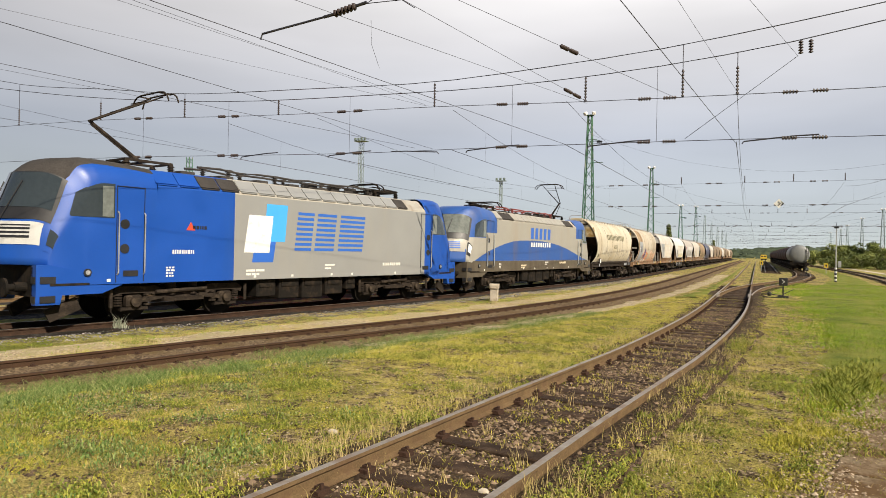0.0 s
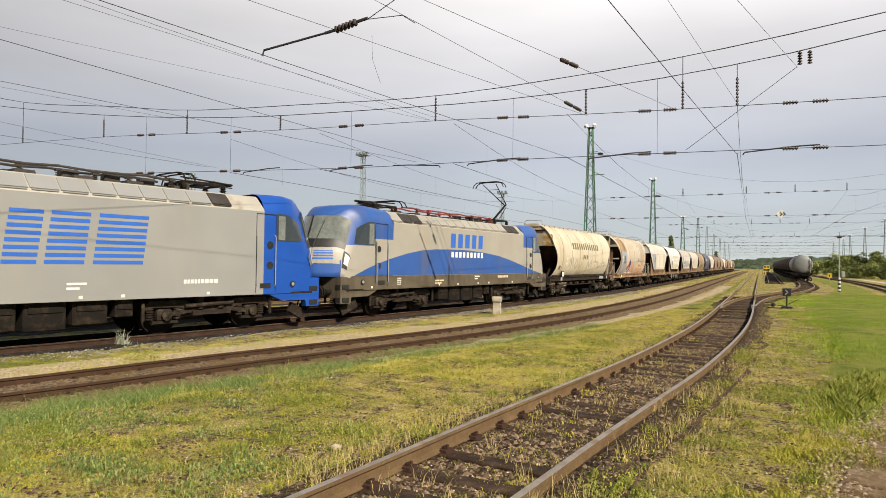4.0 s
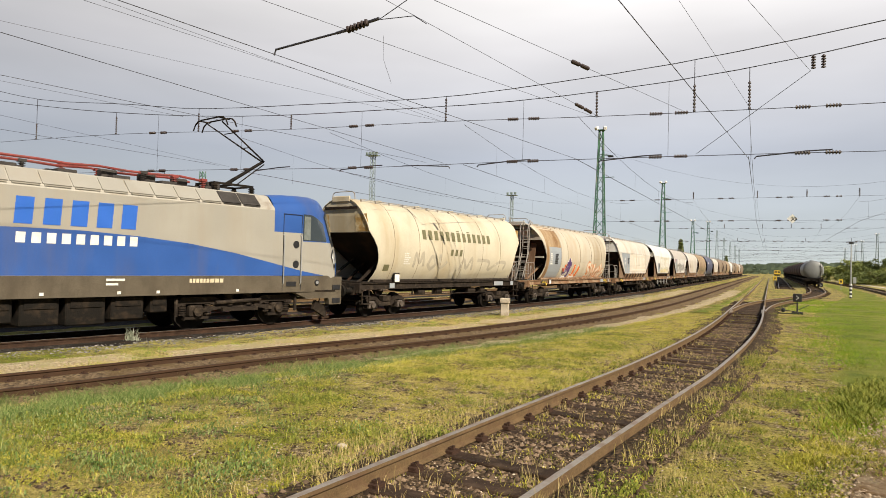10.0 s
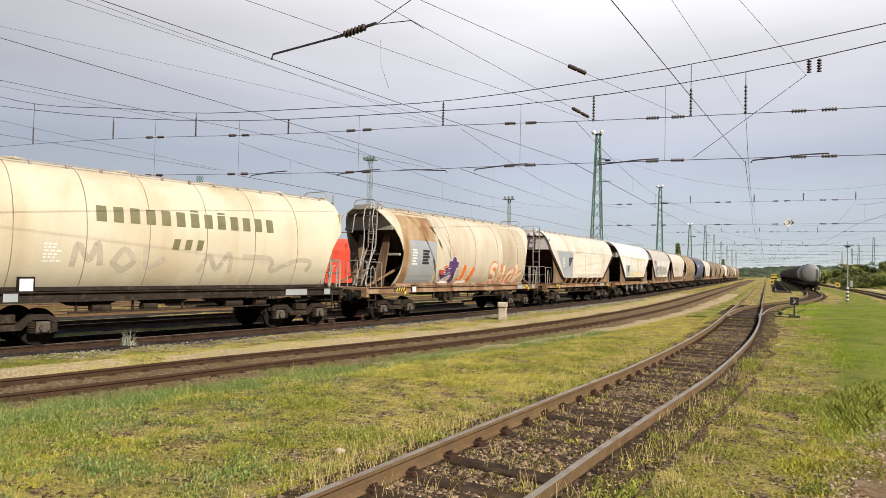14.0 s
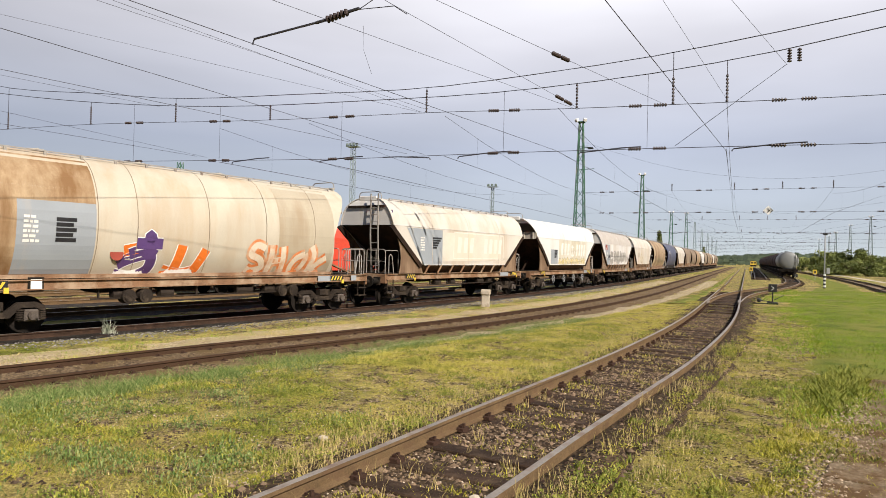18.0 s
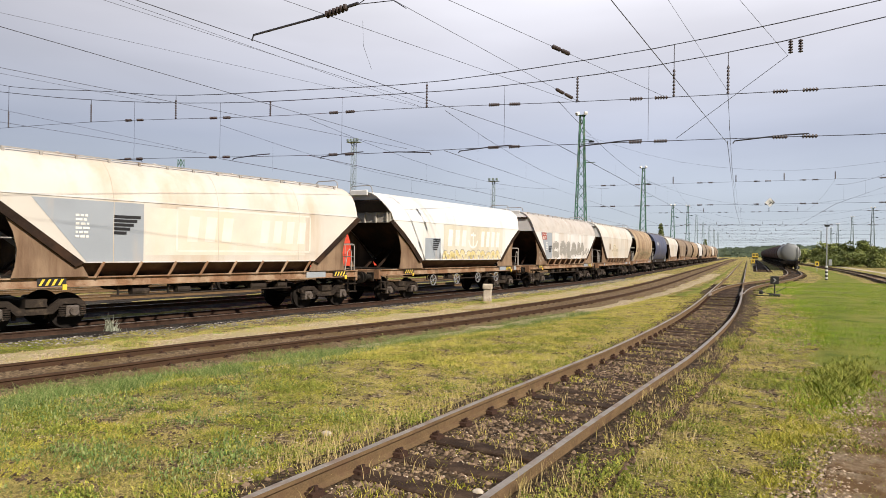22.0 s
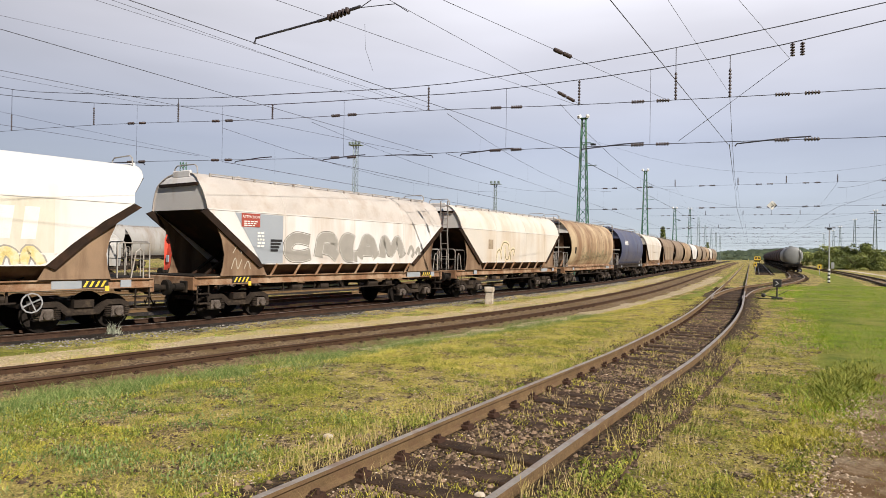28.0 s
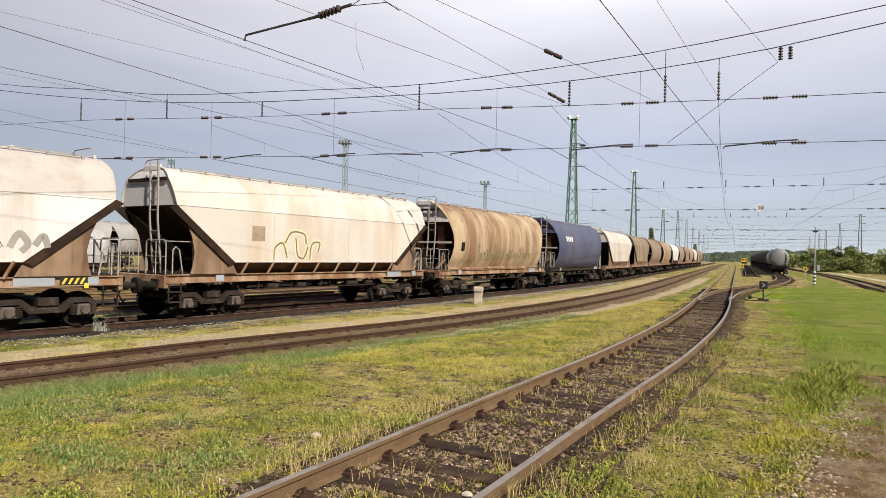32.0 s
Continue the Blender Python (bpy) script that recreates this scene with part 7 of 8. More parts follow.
blades("leafy_herbs", BRIGHT, "bright green leafy herbs in small rosettes", tuft_spots(26000, (-9, 3.0, 2.6, 18), 0.0, 52, 18, 0.05,
       lambda x, y, r: mid_side(x, y) > 2.5 and abs(near_side(x, y)) > 1.0 and patchy(x, y, 0.9, 17) > r.uniform(0.1, 0.7)), 0.03, 0.085, 0.006, 52, 0.8)
blades("short_turf", BRIGHT, "short green turf between the tracks", tuft_spots(60000, (-12, 4.0, 2.4, 40), 0.0, 33, 8, 0.08,
       lambda x, y, r: mid_side(x, y) > 1.2 and abs(near_side(x, y)) > 1.1 and patchy(x, y, 0.8, 11) > r.uniform(-0.05, 0.55)), 0.02, 0.07, 0.0032, 3, 0.8)
blades("dry_stalks", STRAW, "dry straw-coloured stalks along the near rails", tuft_spots(5200, (-6, 1.6, 3.0, 18), 0.9, 34, 6, 0.05,
       lambda x, y, r: 0.85 < abs(near_side(x, y)) < 1.8 and r.random() < 0.8), 0.06, 0.22, 0.0024, 4, 0.4)
blades("track_stalks", STRAW, "thin dry stalks between the rails", tuft_spots(900, (-4, 0.5, 3.0, 20), 0.0, 44, 8, 0.03,
       lambda x, y, r: abs(near_side(x, y)) < 0.65 and r.random() < 0.2), 0.06, 0.22, 0.0024, 14, 0.45)
blades("dry_turf", STRAW, "dry yellow turf on bare ground", tuft_spots(80000, (-18, 2.5, 2.4, 34), 0.0, 35, 9, 0.07,
       lambda x, y, r: main_side(x, y) > 2.6 and abs(mid_side(x, y)) > 0.85 and abs(near_side(x, y)) > 1.0 and patchy(x, y, 1.3, 21) > r.uniform(-0.35, 0.5)), 0.012, 0.055, 0.003, 5, 1.0)
blades("verge_grass", MEADOW, "sparse green grass between main and middle track", tuft_spots(11000, (-22, -6, 3, 60), 0.0, 36, 7, 0.12,
       lambda x, y, r: main_side(x, y) > 2.4 and mid_side(x, y) < -1.2 and patchy(x, y, 0.8, 51) + 1.2 * math.exp(-((main_side(x, y) - 3.0) / 0.7) ** 2) > r.uniform(0.1, 0.9)), 0.03, 0.09, 0.0045, 6, 0.8)
blades("right_meadow", MEADOW, "bright green meadow grass on the right of the near track", tuft_spots(120000, (0.0, 12.0, 9, 66), 0.3, 37, 8, 0.14,
       lambda x, y, r: near_side(x, y) > 1.5 + 1.4 * r.random() + max(0, 16 - y) * 0.12 and x < 0.45 * y), 0.03, 0.12, 0.0055, 7, 0.75)
blades("path_clump", BRIGHT, "dense green clump of grass by the path", tuft_spots(2600, (0.9, 2.3, 10.6, 15.0), 0.0, 38, 9, 0.10,
       lambda x, y, r: r.random() < math.exp(-((x - 0.2 * (y - 12.6) - 1.45) / 0.22) ** 2 - ((y - 12.7) / 1.3) ** 2)), 0.06, 0.20, 0.009, 8, 0.95)
blades("path_edge", HERB, "weeds along the concrete path", tuft_spots(9000, (0.1, 2.4, 4.0, 14), 0.0, 48, 9, 0.05,
       lambda x, y, r: patchy(x, y, 2.0, 31) > r.uniform(-0.1, 0.6) and -0.7 < x - (0.57 + 0.215 * (y - 6.73)) < 0.10 + 0.1 * r.random()), 0.015, 0.08, 0.005, 18, 0.8)
blades("track_weeds", HERB, "scattered weeds between the rails", tuft_spots(9000, (-4, 0.2, 3.0, 36), 1.4, 39, 9, 0.05,
       lambda x, y, r: abs(near_side(x, y)) < 0.7 and r.random() < 0.6), 0.012, 0.06, 0.005, 9, 0.8)
blades("middle_weeds", STRAW, "dry weeds between the rails of the middle track", tuft_spots(9000, (-16, -6, 3.0, 30), 1.0, 49, 7, 0.06,
       lambda x, y, r: abs(mid_side(x, y)) < 1.6), 0.02, 0.10, 0.0035, 19, 0.8)
rt = random.Random(77)
blades("thistle", blade_material("thistle", (0.22, 0.25, 0.17), (0.34, 0.36, 0.27), (0.44, 0.45, 0.36)), "grey-green thistle on the ballast edge",
       [(-16.0 + rt.gauss(0, 0.03 + 0.09 * (k % 3)), 12.5 + rt.gauss(0, 0.07), 1.3 - 0.45 * (k % 3)) for k in range(120)], 0.12, 0.42, 0.011, 10, 0.55)


# ---- concrete path on the right ----
path = thing("concrete_path", "worn brown concrete slab path sunk in grass", "path", kind="structure")
rp = random.Random(12)
for k in range(8):
    y = 3.9 + k * 1.32
    x = 0.57 + 0.215 * (y - 6.73) + 0.72
    bm = B()
    ring = []
    for i in range(28):
        u = i / 7
        side_, f = int(u), u - int(u)
        px, py = ((-0.68 + 1.36 * f, -0.66), (0.68, -0.66 + 1.32 * f), (0.68 - 1.36 * f, 0.66), (-0.68, 0.66 - 1.32 * f))[side_]
        amount = 0.10 if side_ == 3 else 0.018
        ring.append((px + amount * noise.noise((k * 3.1, py * 3.0, 1)) + rp.uniform(-0.018, 0.018), py + rp.uniform(-0.012, 0.012)))
    loft(bm, [[(px, py, -0.10) for px, py in ring], [(px, py, 0.0) for px, py in ring], [(px * 0.985, py * 0.985, 0.012) for px, py in ring]])
    slab = mesh_of(fix(bm), "slab", [M["slab"]])
    shared("slab", slab, path, pose(x, y, ground_z(x, y) + 0.012 + rp.uniform(-0.012, 0.006), rp.uniform(-0.8, 0.8), rp.uniform(-1, 1), -12.1 + rp.uniform(-1, 1)))

# ---- post, lantern, signal ----
post = thing("concrete_post", "short pale concrete post beside the main track", "post", pose(-11.17, 28.9, ground_z(-11.17, 28.9) - 0.03, 0, 0, 12))
part("shaft", fix(box(B(), 0, 0, 0.30, 0.36, 0.30, 0.62, bevel=0.02)), M["concrete"], post)
part("cap", fix(box(B(), 0, 0, 0.73, 0.44, 0.40, 0.24, bevel=0.025)), M["concrete"], post)


def switch_stand(x, y, turn, size):
    t = thing("switch_stand", "black switch lantern with white arrow and weighted lever", "switch stand", pose(x, y, ground_z(x, y) - 0.02, 0, 0, turn), group="switch stands")
    bm = B()
    box(bm, 0, 0, 0.08, 0.5, 0.3, 0.14, bevel=0.02)
    cyl(bm, (0, 0, 0.1), (0, 0, 0.66), 0.035, 8)
    part("stand", bm, M["black_paint"], t)
    bm = B()
    box(bm, 0, 0, 0.86, size, 0.16, size, bevel=0.02)
    lan = part("lantern", bm, M["black_paint"], t)
    bm = B()
    for a, b in (((-0.07, 0.11), (0.06, 0.0)), ((0.06, 0.0), (-0.07, -0.11))):
        bar(bm, (a[0], -0.09, 0.86 + a[1]), (b[0], -0.09, 0.86 + b[1]), 0.05, 0.02)
    part("arrow", bm, M["white_paint"], lan)
    bm = B()
    bar(bm, (0, -0.05, 0.15), (-0.62, -0.1, 0.22), 0.04)
    part("lever", bm, M["black_paint"], t)
    bm = B()
    bmesh.ops.create_uvsphere(bm, u_segments=12, v_segments=8, radius=0.11, matrix=Matrix.Translation((-0.62, -0.1, 0.22)))
    part("weight", bm, [M["black_paint"]], t, smooth=True)
    bm = B()
    bar(bm, (0.05, 0, 0.25), (0.5, 0.1, 0.5), 0.03)
    bar(bm, (-0.2, 0, 0.05), (-1.6, 0.0, 0.05), 0.04)
    part("rod", bm, M["black_paint"], t)
    return t


switch_stand(1.25, 37.3, 0, 0.40)
switch_stand(5.7, 93.5, 0, 0.42)

sig = thing("signal_lamp_post", "slim grey lamp post with black and white striped foot", "lamp post", pose(6.86, 72.5, ground_z(6.86, 72.5) - 0.02))
for k in range(8):
    bm = B()
    cyl(bm, (0, 0, 0.18 * k), (0, 0, 0.18 * (k + 1)), 0.11, 12)
    part("foot_band", bm, M["white_paint"] if k % 2 else M["black_paint"], sig)
bm = B()
cyl(bm, (0, 0, 1.44), (0, 0, 5.2), 0.06, 10, 0.045)
part("pole", bm, M["galvanised"], sig)
bm = B()
box(bm, 0, 0, 5.3, 0.42, 0.3, 0.2, bevel=0.04)
cyl(bm, (0, 0, 5.35), (0, 0, 5.75), 0.02, 6)
part("lamp_head", bm, M["black_paint"], sig)
bm = B()
box(bm, 0.3, 0, 1.75, 0.26, 0.2, 0.6, bevel=0.02)
part("cabinet", bm, M["galvanised"], sig)
for x, y, h in ((9.2, 110.0, 1.4), (0.75, 118.0, 1.5)):
    ys_ = thing("yellow_sign", "small yellow sign board on a short post", "sign", pose(x, y, ground_z(x, y) - 0.02), group="yellow signs")
    bm = B()
    cyl(bm, (0, 0, 0), (0, 0, h - 0.3), 0.04, 8)
    part("post", bm, M["galvanised"], ys_)
    bm = B()
    box(bm, 0, 0, h - 0.2, 0.5, 0.06, 0.66)
    board = part("board", bm, M["yellow_paint"], ys_)
    bm = B()
    box(bm, 0, -0.035, h - 0.2, 0.2, 0.01, 0.3)
    part("mark", bm, M["black_paint"], board)


# ---- catenary ----
def lattice_mast(x, y, height, mat, w0=1.2, w1=0.32, lamps=True, label="green lattice catenary mast with lamps on top"):
    t = thing("lattice_mast", label, "catenary mast", pose(x, y, -0.25), group="catenary masts")
    hw = lambda z: (w0 + (w1 - w0) * z / height) / 2
    for sx in (-1, 1):
        for sy in (-1, 1):
            bm = B()
            bar(bm, (sx * hw(0), sy * hw(0), 0), (sx * hw(height), sy * hw(height), height), 0.085)
            part("leg", bm, mat, t)
    n = int(height / 0.95)
    for face in range(4):
        bm = B()
        for k in range(n):
            z0, z1 = height * k / n, height * (k + 1) / n
            a, b = hw(z0), hw(z1)
            p = [((-a, -a), (b, -b)), ((a, -a), (b, b)), ((a, a), (-b, b)), ((-a, a), (-b, -b))][face]
            q = [((a, -a), (-b, -b)), ((a, a), (b, -b)), ((-a, a), (b, b)), ((-a, -a), (-b, b))][face]
            c = p if k % 2 else q
            bar(bm, (*c[0], z0), (*c[1], z1), 0.045)
            if y < 110 and x > -20 and x < 0:
                part("brace", bm, mat, t)
                bm = B()
        if len(bm.verts):
            part("bracing", bm, mat, t)["kind"] = "stuff"
        else:
            bm.free()
    bm = B()
    box(bm, 0, 0, 0.25, w0 + 0.4, w0 + 0.4, 0.6, bevel=0.03)
    part("footing", bm, M["concrete"], t)
    if lamps:
        bm = B()
        box(bm, 0, 0, height, w1 + 0.3, w1 + 0.3, 0.06)
        bar(bm, (0.1, -0.9, height - 2.4), (0.9, -0.9, height - 2.4), 0.05)
        bar(bm, (0, 0, height - 2.4), (1.0, -0.2, height - 2.4), 0.06)
        bar(bm, (0, 0, height - 4.4), (1.3, -0.2, height - 4.4), 0.06)
        part("bracket", bm, mat, t)
        for sx in (-1, 1):
            bm = B()
            box(bm, sx * 0.38, -0.2, height + 0.16, 0.3, 0.34, 0.3, Euler((0.5, 0, sx * 0.4)).to_matrix(), bevel=0.04)
            part("floodlight", bm, M["white_paint"], t)
        bm = B()
        box(bm, 0.95, -0.2, height - 2.5, 0.5, 0.26, 0.16, bevel=0.04)
        part("street_lamp", bm, M["black_paint"], t)
    return t


for y, h in ((60, 15.1), (103, 15.4), (146, 12.6), (184, 15.0), (216, 14.6), (250, 13.8), (290, 14), (330, 14), (375, 14)):
    lattice_mast(-14.08 if y < 70 else -14.6, y, h, M["mast_green"] if y < 200 else M["mast_grey"], lamps=y < 190)
for x, y, h in ((29.3, 201, 15.0), (30.3, 246, 15.0), (31, 290, 14.6), (32.8, 330, 14.6), (33, 375, 14.6)):
    lattice_mast(x, y, h, M["mast_grey"], lamps=True, label="grey lattice catenary mast among the far trees")
for x, y, h in ((-47, 23.5, 14.8), (33, 23.5, 14.8), (33, 60, 14.8), (33, 103, 14.8), (33, 146, 14.8)):
    lattice_mast(x, y, h, M["mast_green"], lamps=False, label="green lattice catenary mast at the end of a span")
flood = lattice_mast(-71.5, 110, 23.6, M["mast_grey"], 0.9, 0.7, False, "tall grey floodlight tower behind the yard")
bm = B()
box(bm, 0, 0, 23.7, 2.6, 1.6, 0.12)
for k in range(4):
    box(bm, -1.1 + 0.73 * k, -0.5, 24.1, 0.45, 0.4, 0.5, bevel=0.05)
part("light_platform", bm, M["mast_grey"], flood)
flood2 = lattice_mast(-53, 140, 18.3, M["mast_grey"], 0.7, 0.5, False, "tall grey floodlight tower behind the yard")
bm = B()
box(bm, 0, 0, 18.4, 2.4, 1.4, 0.12)
for k in range(3):
    box(bm, -0.9 + 0.9 * k, -0.4, 18.8, 0.5, 0.4, 0.5, bevel=0.05)
part("light_platform", bm, M["mast_grey"], flood2)
lattice_mast(-64.6, 60, 13.4, M["mast_green"], 0.8, 0.5, False, "green lattice mast behind the far sidings")


def insulator(bm, a, b, discs, r):
    """A ribbed insulator from a to b, one turned skin."""
    a, b = Vector(a), Vector(b)
    q = (b - a).to_track_quat("Z", "Y")
    core = 0.35 * r
    prof = [(0.0, 0.022)]
    for k in range(discs):
        prof += [((k + 0.12) / discs, core), ((k + 0.22) / discs, r), ((k + 0.62) / discs, r * 0.8), ((k + 0.88) / discs, core)]
    prof.append((1.0, 0.022))
    return loft(bm, [[a + (b - a) * u + q @ Vector((w * math.cos(math.pi * i / 4), w * math.sin(math.pi * i / 4), 0)) for i in range(8)] for u, w in prof])


def sagging(knots, x):
    return smooth_curve(knots, x)


def head_span(Y, top_a, top_b, cross1, cross2, x0, x1, ins_x, drops, detail, r):
    """Ropes across all tracks: two sagging carrying ropes, two straight ropes with insulators, and hangers."""
    t = thing("head_span", "span of ropes and insulators carrying the overhead wires", "overhead line", kind="", group="head spans")
    for name, knots in (("carrying_rope", top_a), ("carrying_rope", top_b), ("cross_rope", cross1), ("cross_rope", cross2)):
        if not detail and knots is top_a:
            continue
        bm = B()
        n = 40 if detail else 16
        tube(bm, [(x0 + (x1 - x0) * k / n, Y, sagging(knots, x0 + (x1 - x0) * k / n)) for k in range(n + 1)], r * ((1.25 if name == "carrying_rope" else 0.85) if detail else (0.4 if name == "carrying_rope" else 0.5)), 5)
        part(name, bm, M["wire"], t)
    for x in ins_x:
        for knots in (cross1, cross2):
            for s in (-1, 1):
                bm = B()
                c = x + s * 0.42
                insulator(bm, (c - 0.22, Y, sagging(knots, c - 0.22)), (c + 0.22, Y, sagging(knots, c + 0.22)), 5, 0.07 if detail else 0.075)
                part("insulator", bm, M["insulator"], t)
    for x, top in drops:
        bm = B()
        z1 = sagging(cross1, x)
        z0 = sagging(top, x)
        m = z1 + (0.95 if detail else 0.6)
        insulator(bm, (x, Y, z1), (x, Y, min(m, z0)), 8, 0.05 if detail else 0.06)
        part("insulator", bm, M["insulator"], t)
        if z0 > m and detail:
            bm = B()
            cyl(bm, (x, Y, m), (x, Y, z0), r, 5)
            part("hanger", bm, M["wire"], t)
    for x in ins_x:
        if x == 1.3 or not detail:
            continue
        bm = B()
        cyl(bm, (x, Y, sagging(cross2, x)), (x, Y, sagging(top_b, x)), r * 0.5, 5)
        part("hanger", bm, M["wire"], t)
    return t


TOP_A = [(-47, 13.2), (-38.9, 11.34), (-31.0, 10.35), (-25.7, 9.66), (-18.3, 9.25), (-11.9, 8.97), (-6.4, 9.12), (-2.3, 9.36), (3.5, 9.99), (14, 11.4), (33, 14.4)]
TOP_B = [(-47, 12.4), (-41, 11.3), (-31.9, 9.97), (-22.8, 9.05), (-13.6, 8.64), (-8.5, 8.53), (-3.1, 8.7), (1.4, 9.12), (3.5, 9.45), (14, 10.9), (33, 13.8)]
CROSS1 = [(-47, 9.1), (-31.9, 8.78), (-19.8, 8.2), (-11.8, 7.96), (-5.7, 7.68), (3.5, 7.4), (33, 6.9)]
CROSS2 = [(-47, 6.95), (-30.2, 6.70), (-15.9, 6.26), (-8.5, 6.18), (-0.5, 6.03), (3.5, 5.93), (33, 5.6)]
head_span(23.5, TOP_A, TOP_B, CROSS1, CROSS2, -46.6, 32.6, (-28.6, -22.8, -15.9, -8.5, -3.2, 1.3, 8.0, 15.0),
          ((-39, TOP_A), (-31.9, TOP_B), (-25.7, TOP_A), (-19.8, TOP_B), (-11.83, TOP_A), (-5.7, TOP_B), (-2.37, TOP_A), (-0.67, TOP_B)), True, 0.014)
flat_a = [(-14.4, 14.0), (-6, 11.0), (3, 9.8), (12, 10.6), (33, 14.2)]
flat_b = [(-14.4, 13.2), (-6, 10.3), (3, 9.1), (12, 9.9), (33, 13.4)]
c1 = [(-14.4, 8.3), (33, 8.3)]
c2 = [(-14.4, 6.4), (33, 6.4)]
for i, y in enumerate((60, 103, 146, 184, 216, 250, 290, 330)):
    head_span(y, flat_a, flat_b, c1, c2, -14.1, 32.4, (-11.6, -8.6, -3.4, 1.0, 4.4, 9.8, 15.0), ((-6, flat_b), (-1, flat_a), (2.6, flat_b), (6.2, flat_a)), False, 0.018 + 0.004 * i)


def wires():
    t = thing("contact_line", "long overhead contact and carrying wires above the tracks", "overhead line")

    def wire(pts, r, name):
        bm = B()
        tube(bm, pts, r, 5)
        part(name, bm, M["wire"], t)

    def through_two(a, b, y0, y1):
        """Straight wire through two points, drawn from y0 to y1."""
        a, b = Vector(a), Vector(b)
        f = lambda y: a + (b - a) * ((y - a.y) / (b.y - a.y))
        return [f(y0), f((y0 + y1) / 2), f(y1)]

    near_wires = [((-11.86, 23.5, 8.10), (-14.19, 10.14, 8.10), 0.008), ((-12.06, 23.5, 8.00), (-13.57, 10.13, 8.00), 0.008), ((-12.14, 23.5, 8.01), (-17.18, 9.77, 8.01), 0.008),
                  ((-11.89, 23.5, 6.27), (-12.73, 7.25, 6.27), 0.011), ((-12.67, 23.5, 6.33), (-15.96, 9.12, 6.33), 0.010), ((-24.23, 23.5, 6.74), (-25.32, 14.52, 6.74), 0.011),
                  ((-23.57, 23.5, 6.65), (-22.46, 13.41, 6.65), 0.008), ((-5.65, 23.5, 7.62), (-9.41, 10.82, 7.62), 0.009), ((-5.61, 23.5, 7.66), (-7.16, 11.85, 7.66), 0.009),
                  ((-2.68, 23.5, 7.61), (-6.10, 12.15, 7.61), 0.009), ((-6.38, 23.5, 6.15), (-8.58, 9.59, 6.15), 0.011), ((-0.67, 23.5, 5.89), (-1.91, 8.95, 5.89), 0.012),
                  ((-0.66, 23.5, 7.58), (-1.7, 13.52, 7.58), 0.007), ((1.08, 23.5, 8.58), (-0.56, 16.66, 8.58), 0.009), ((-26.79, 23.5, 9.34), (-28.55, 16.32, 9.34), 0.010)]
    for a, b, r in near_wires:
        wire(through_two(a, b, -14, 23.5), r * 0.65, "wire")
    # from the first span to the next, then straight down the yard
    lanes = [(-11.0, -11.5, 6.17), (-6.4, -6.0, 6.15), (-0.67, -1.05, 5.95), (-17.6, -16.5, 6.3), (-22.8, -21.5, 6.4), (8.0, 6.2, 6.0), (15.0, 13.2, 6.0)]
    for xa, xb, z in lanes:
        wire([(xa, 23.5, z), (xb, 60, 6.3), (xb, 103, 6.3)], 0.012, "contact_wire")
        wire([(xb, 103, 6.3), (xb, 216, 6.3), (xb, 420, 6.3)], 0.009, "contact_wire")
        pts = [(xa + (xb - xa) * u, 23.5 + 36.5 * u, z + 1.6 + 0.25 * u - 1.1 * 4 * u * (1 - u) * 0.8) for u in [k / 8 for k in range(9)]]
        wire(pts, 0.009, "carrying_wire")
        pts = []
        for y0, y1 in ((60, 103), (103, 146), (146, 184), (184, 250), (250, 330), (330, 420)):
            pts += [(xb, y0 + (y1 - y0) * u, 8.25 - 3.2 * u * (1 - u)) for u in (0, 0.2, 0.4, 0.6, 0.8)]
        if xb in (-6.0, -1.05, 6.2):
            wire(pts, 0.007, "carrying_wire")
        for k in range(5):
            u = (k + 0.5) / 5
            p = Vector((xa + (xb - xa) * u, 23.5 + 36.5 * u, 0))
            zt = z + 1.6 + 0.25 * u - 0.88 * 4 * u * (1 - u)
            wire([(p.x, p.y, 6.2), (p.x, p.y, zt)], 0.003, "dropper")
    # slack wires crossing the view
    wire([(1.08, 23.5, 8.60), (-0.6, 23.5, 7.36), (-2.27, 23.5, 6.14)], 0.009, "jumper_wire")
    wire([(-8.0, 12.6, 7.4), (-8.1, 12.8, 6.9), (-8.0, 13, 6.4)], 0.004, "dropper")
    # registration arms at the first span
    for x, s in ((-0.5, 1), (-5.6, 1), (-10.4, 1), (-11.6, -1), (-17.0, 1), (-22.0, 1), (-28, -1)):
        bm = B()
        z = sagging(CROSS2, x)
        tube(bm, [(x, 23.5, z - 0.16), (x + s * 0.06, 23.5, z - 0.08), (x + s * 1.5, 23.5, z + 0.02), (x + s * 2.2, 23.5, z + 0.03)], 0.024, 6)
        part("registration_arm", bm, M["wire"], t)
    # the long arm with a large insulator close overhead
    foot, bend, neck = Vector((-8.91, 10.0, 6.28)), Vector((-8.87, 10.0, 6.39)), Vector((-7.39, 10.0, 6.52))
    bm = B()
    tube(bm, [foot, bend, neck], 0.022, 8)
    part("registration_arm", bm, M["wire"], t)
    bm = B()
    insulator(bm, (-7.15, 10.0, 6.545), (-6.67, 10.0, 6.63), 6, 0.075)
    part("insulator", bm, M["insulator"], t)
    part("clamp", cyl(B(), neck, (-7.15, 10.0, 6.545), 0.03, 8), M["wire"], t)
    part("clamp", cyl(B(), (-6.67, 10.0, 6.63), (-6.45, 10.0, 6.66), 0.03, 8), M["wire"], t)
    wire([(-6.45, 10.0, 6.64), (-5.72, 10.0, 6.60), (-5.46, 10.0, 6.42)], 0.008, "wire")
    wire([(-6.45, 10.0, 6.64), (-6.04, 10.0, 6.83), (-4.6, 10.0, 7.5)], 0.008, "wire")
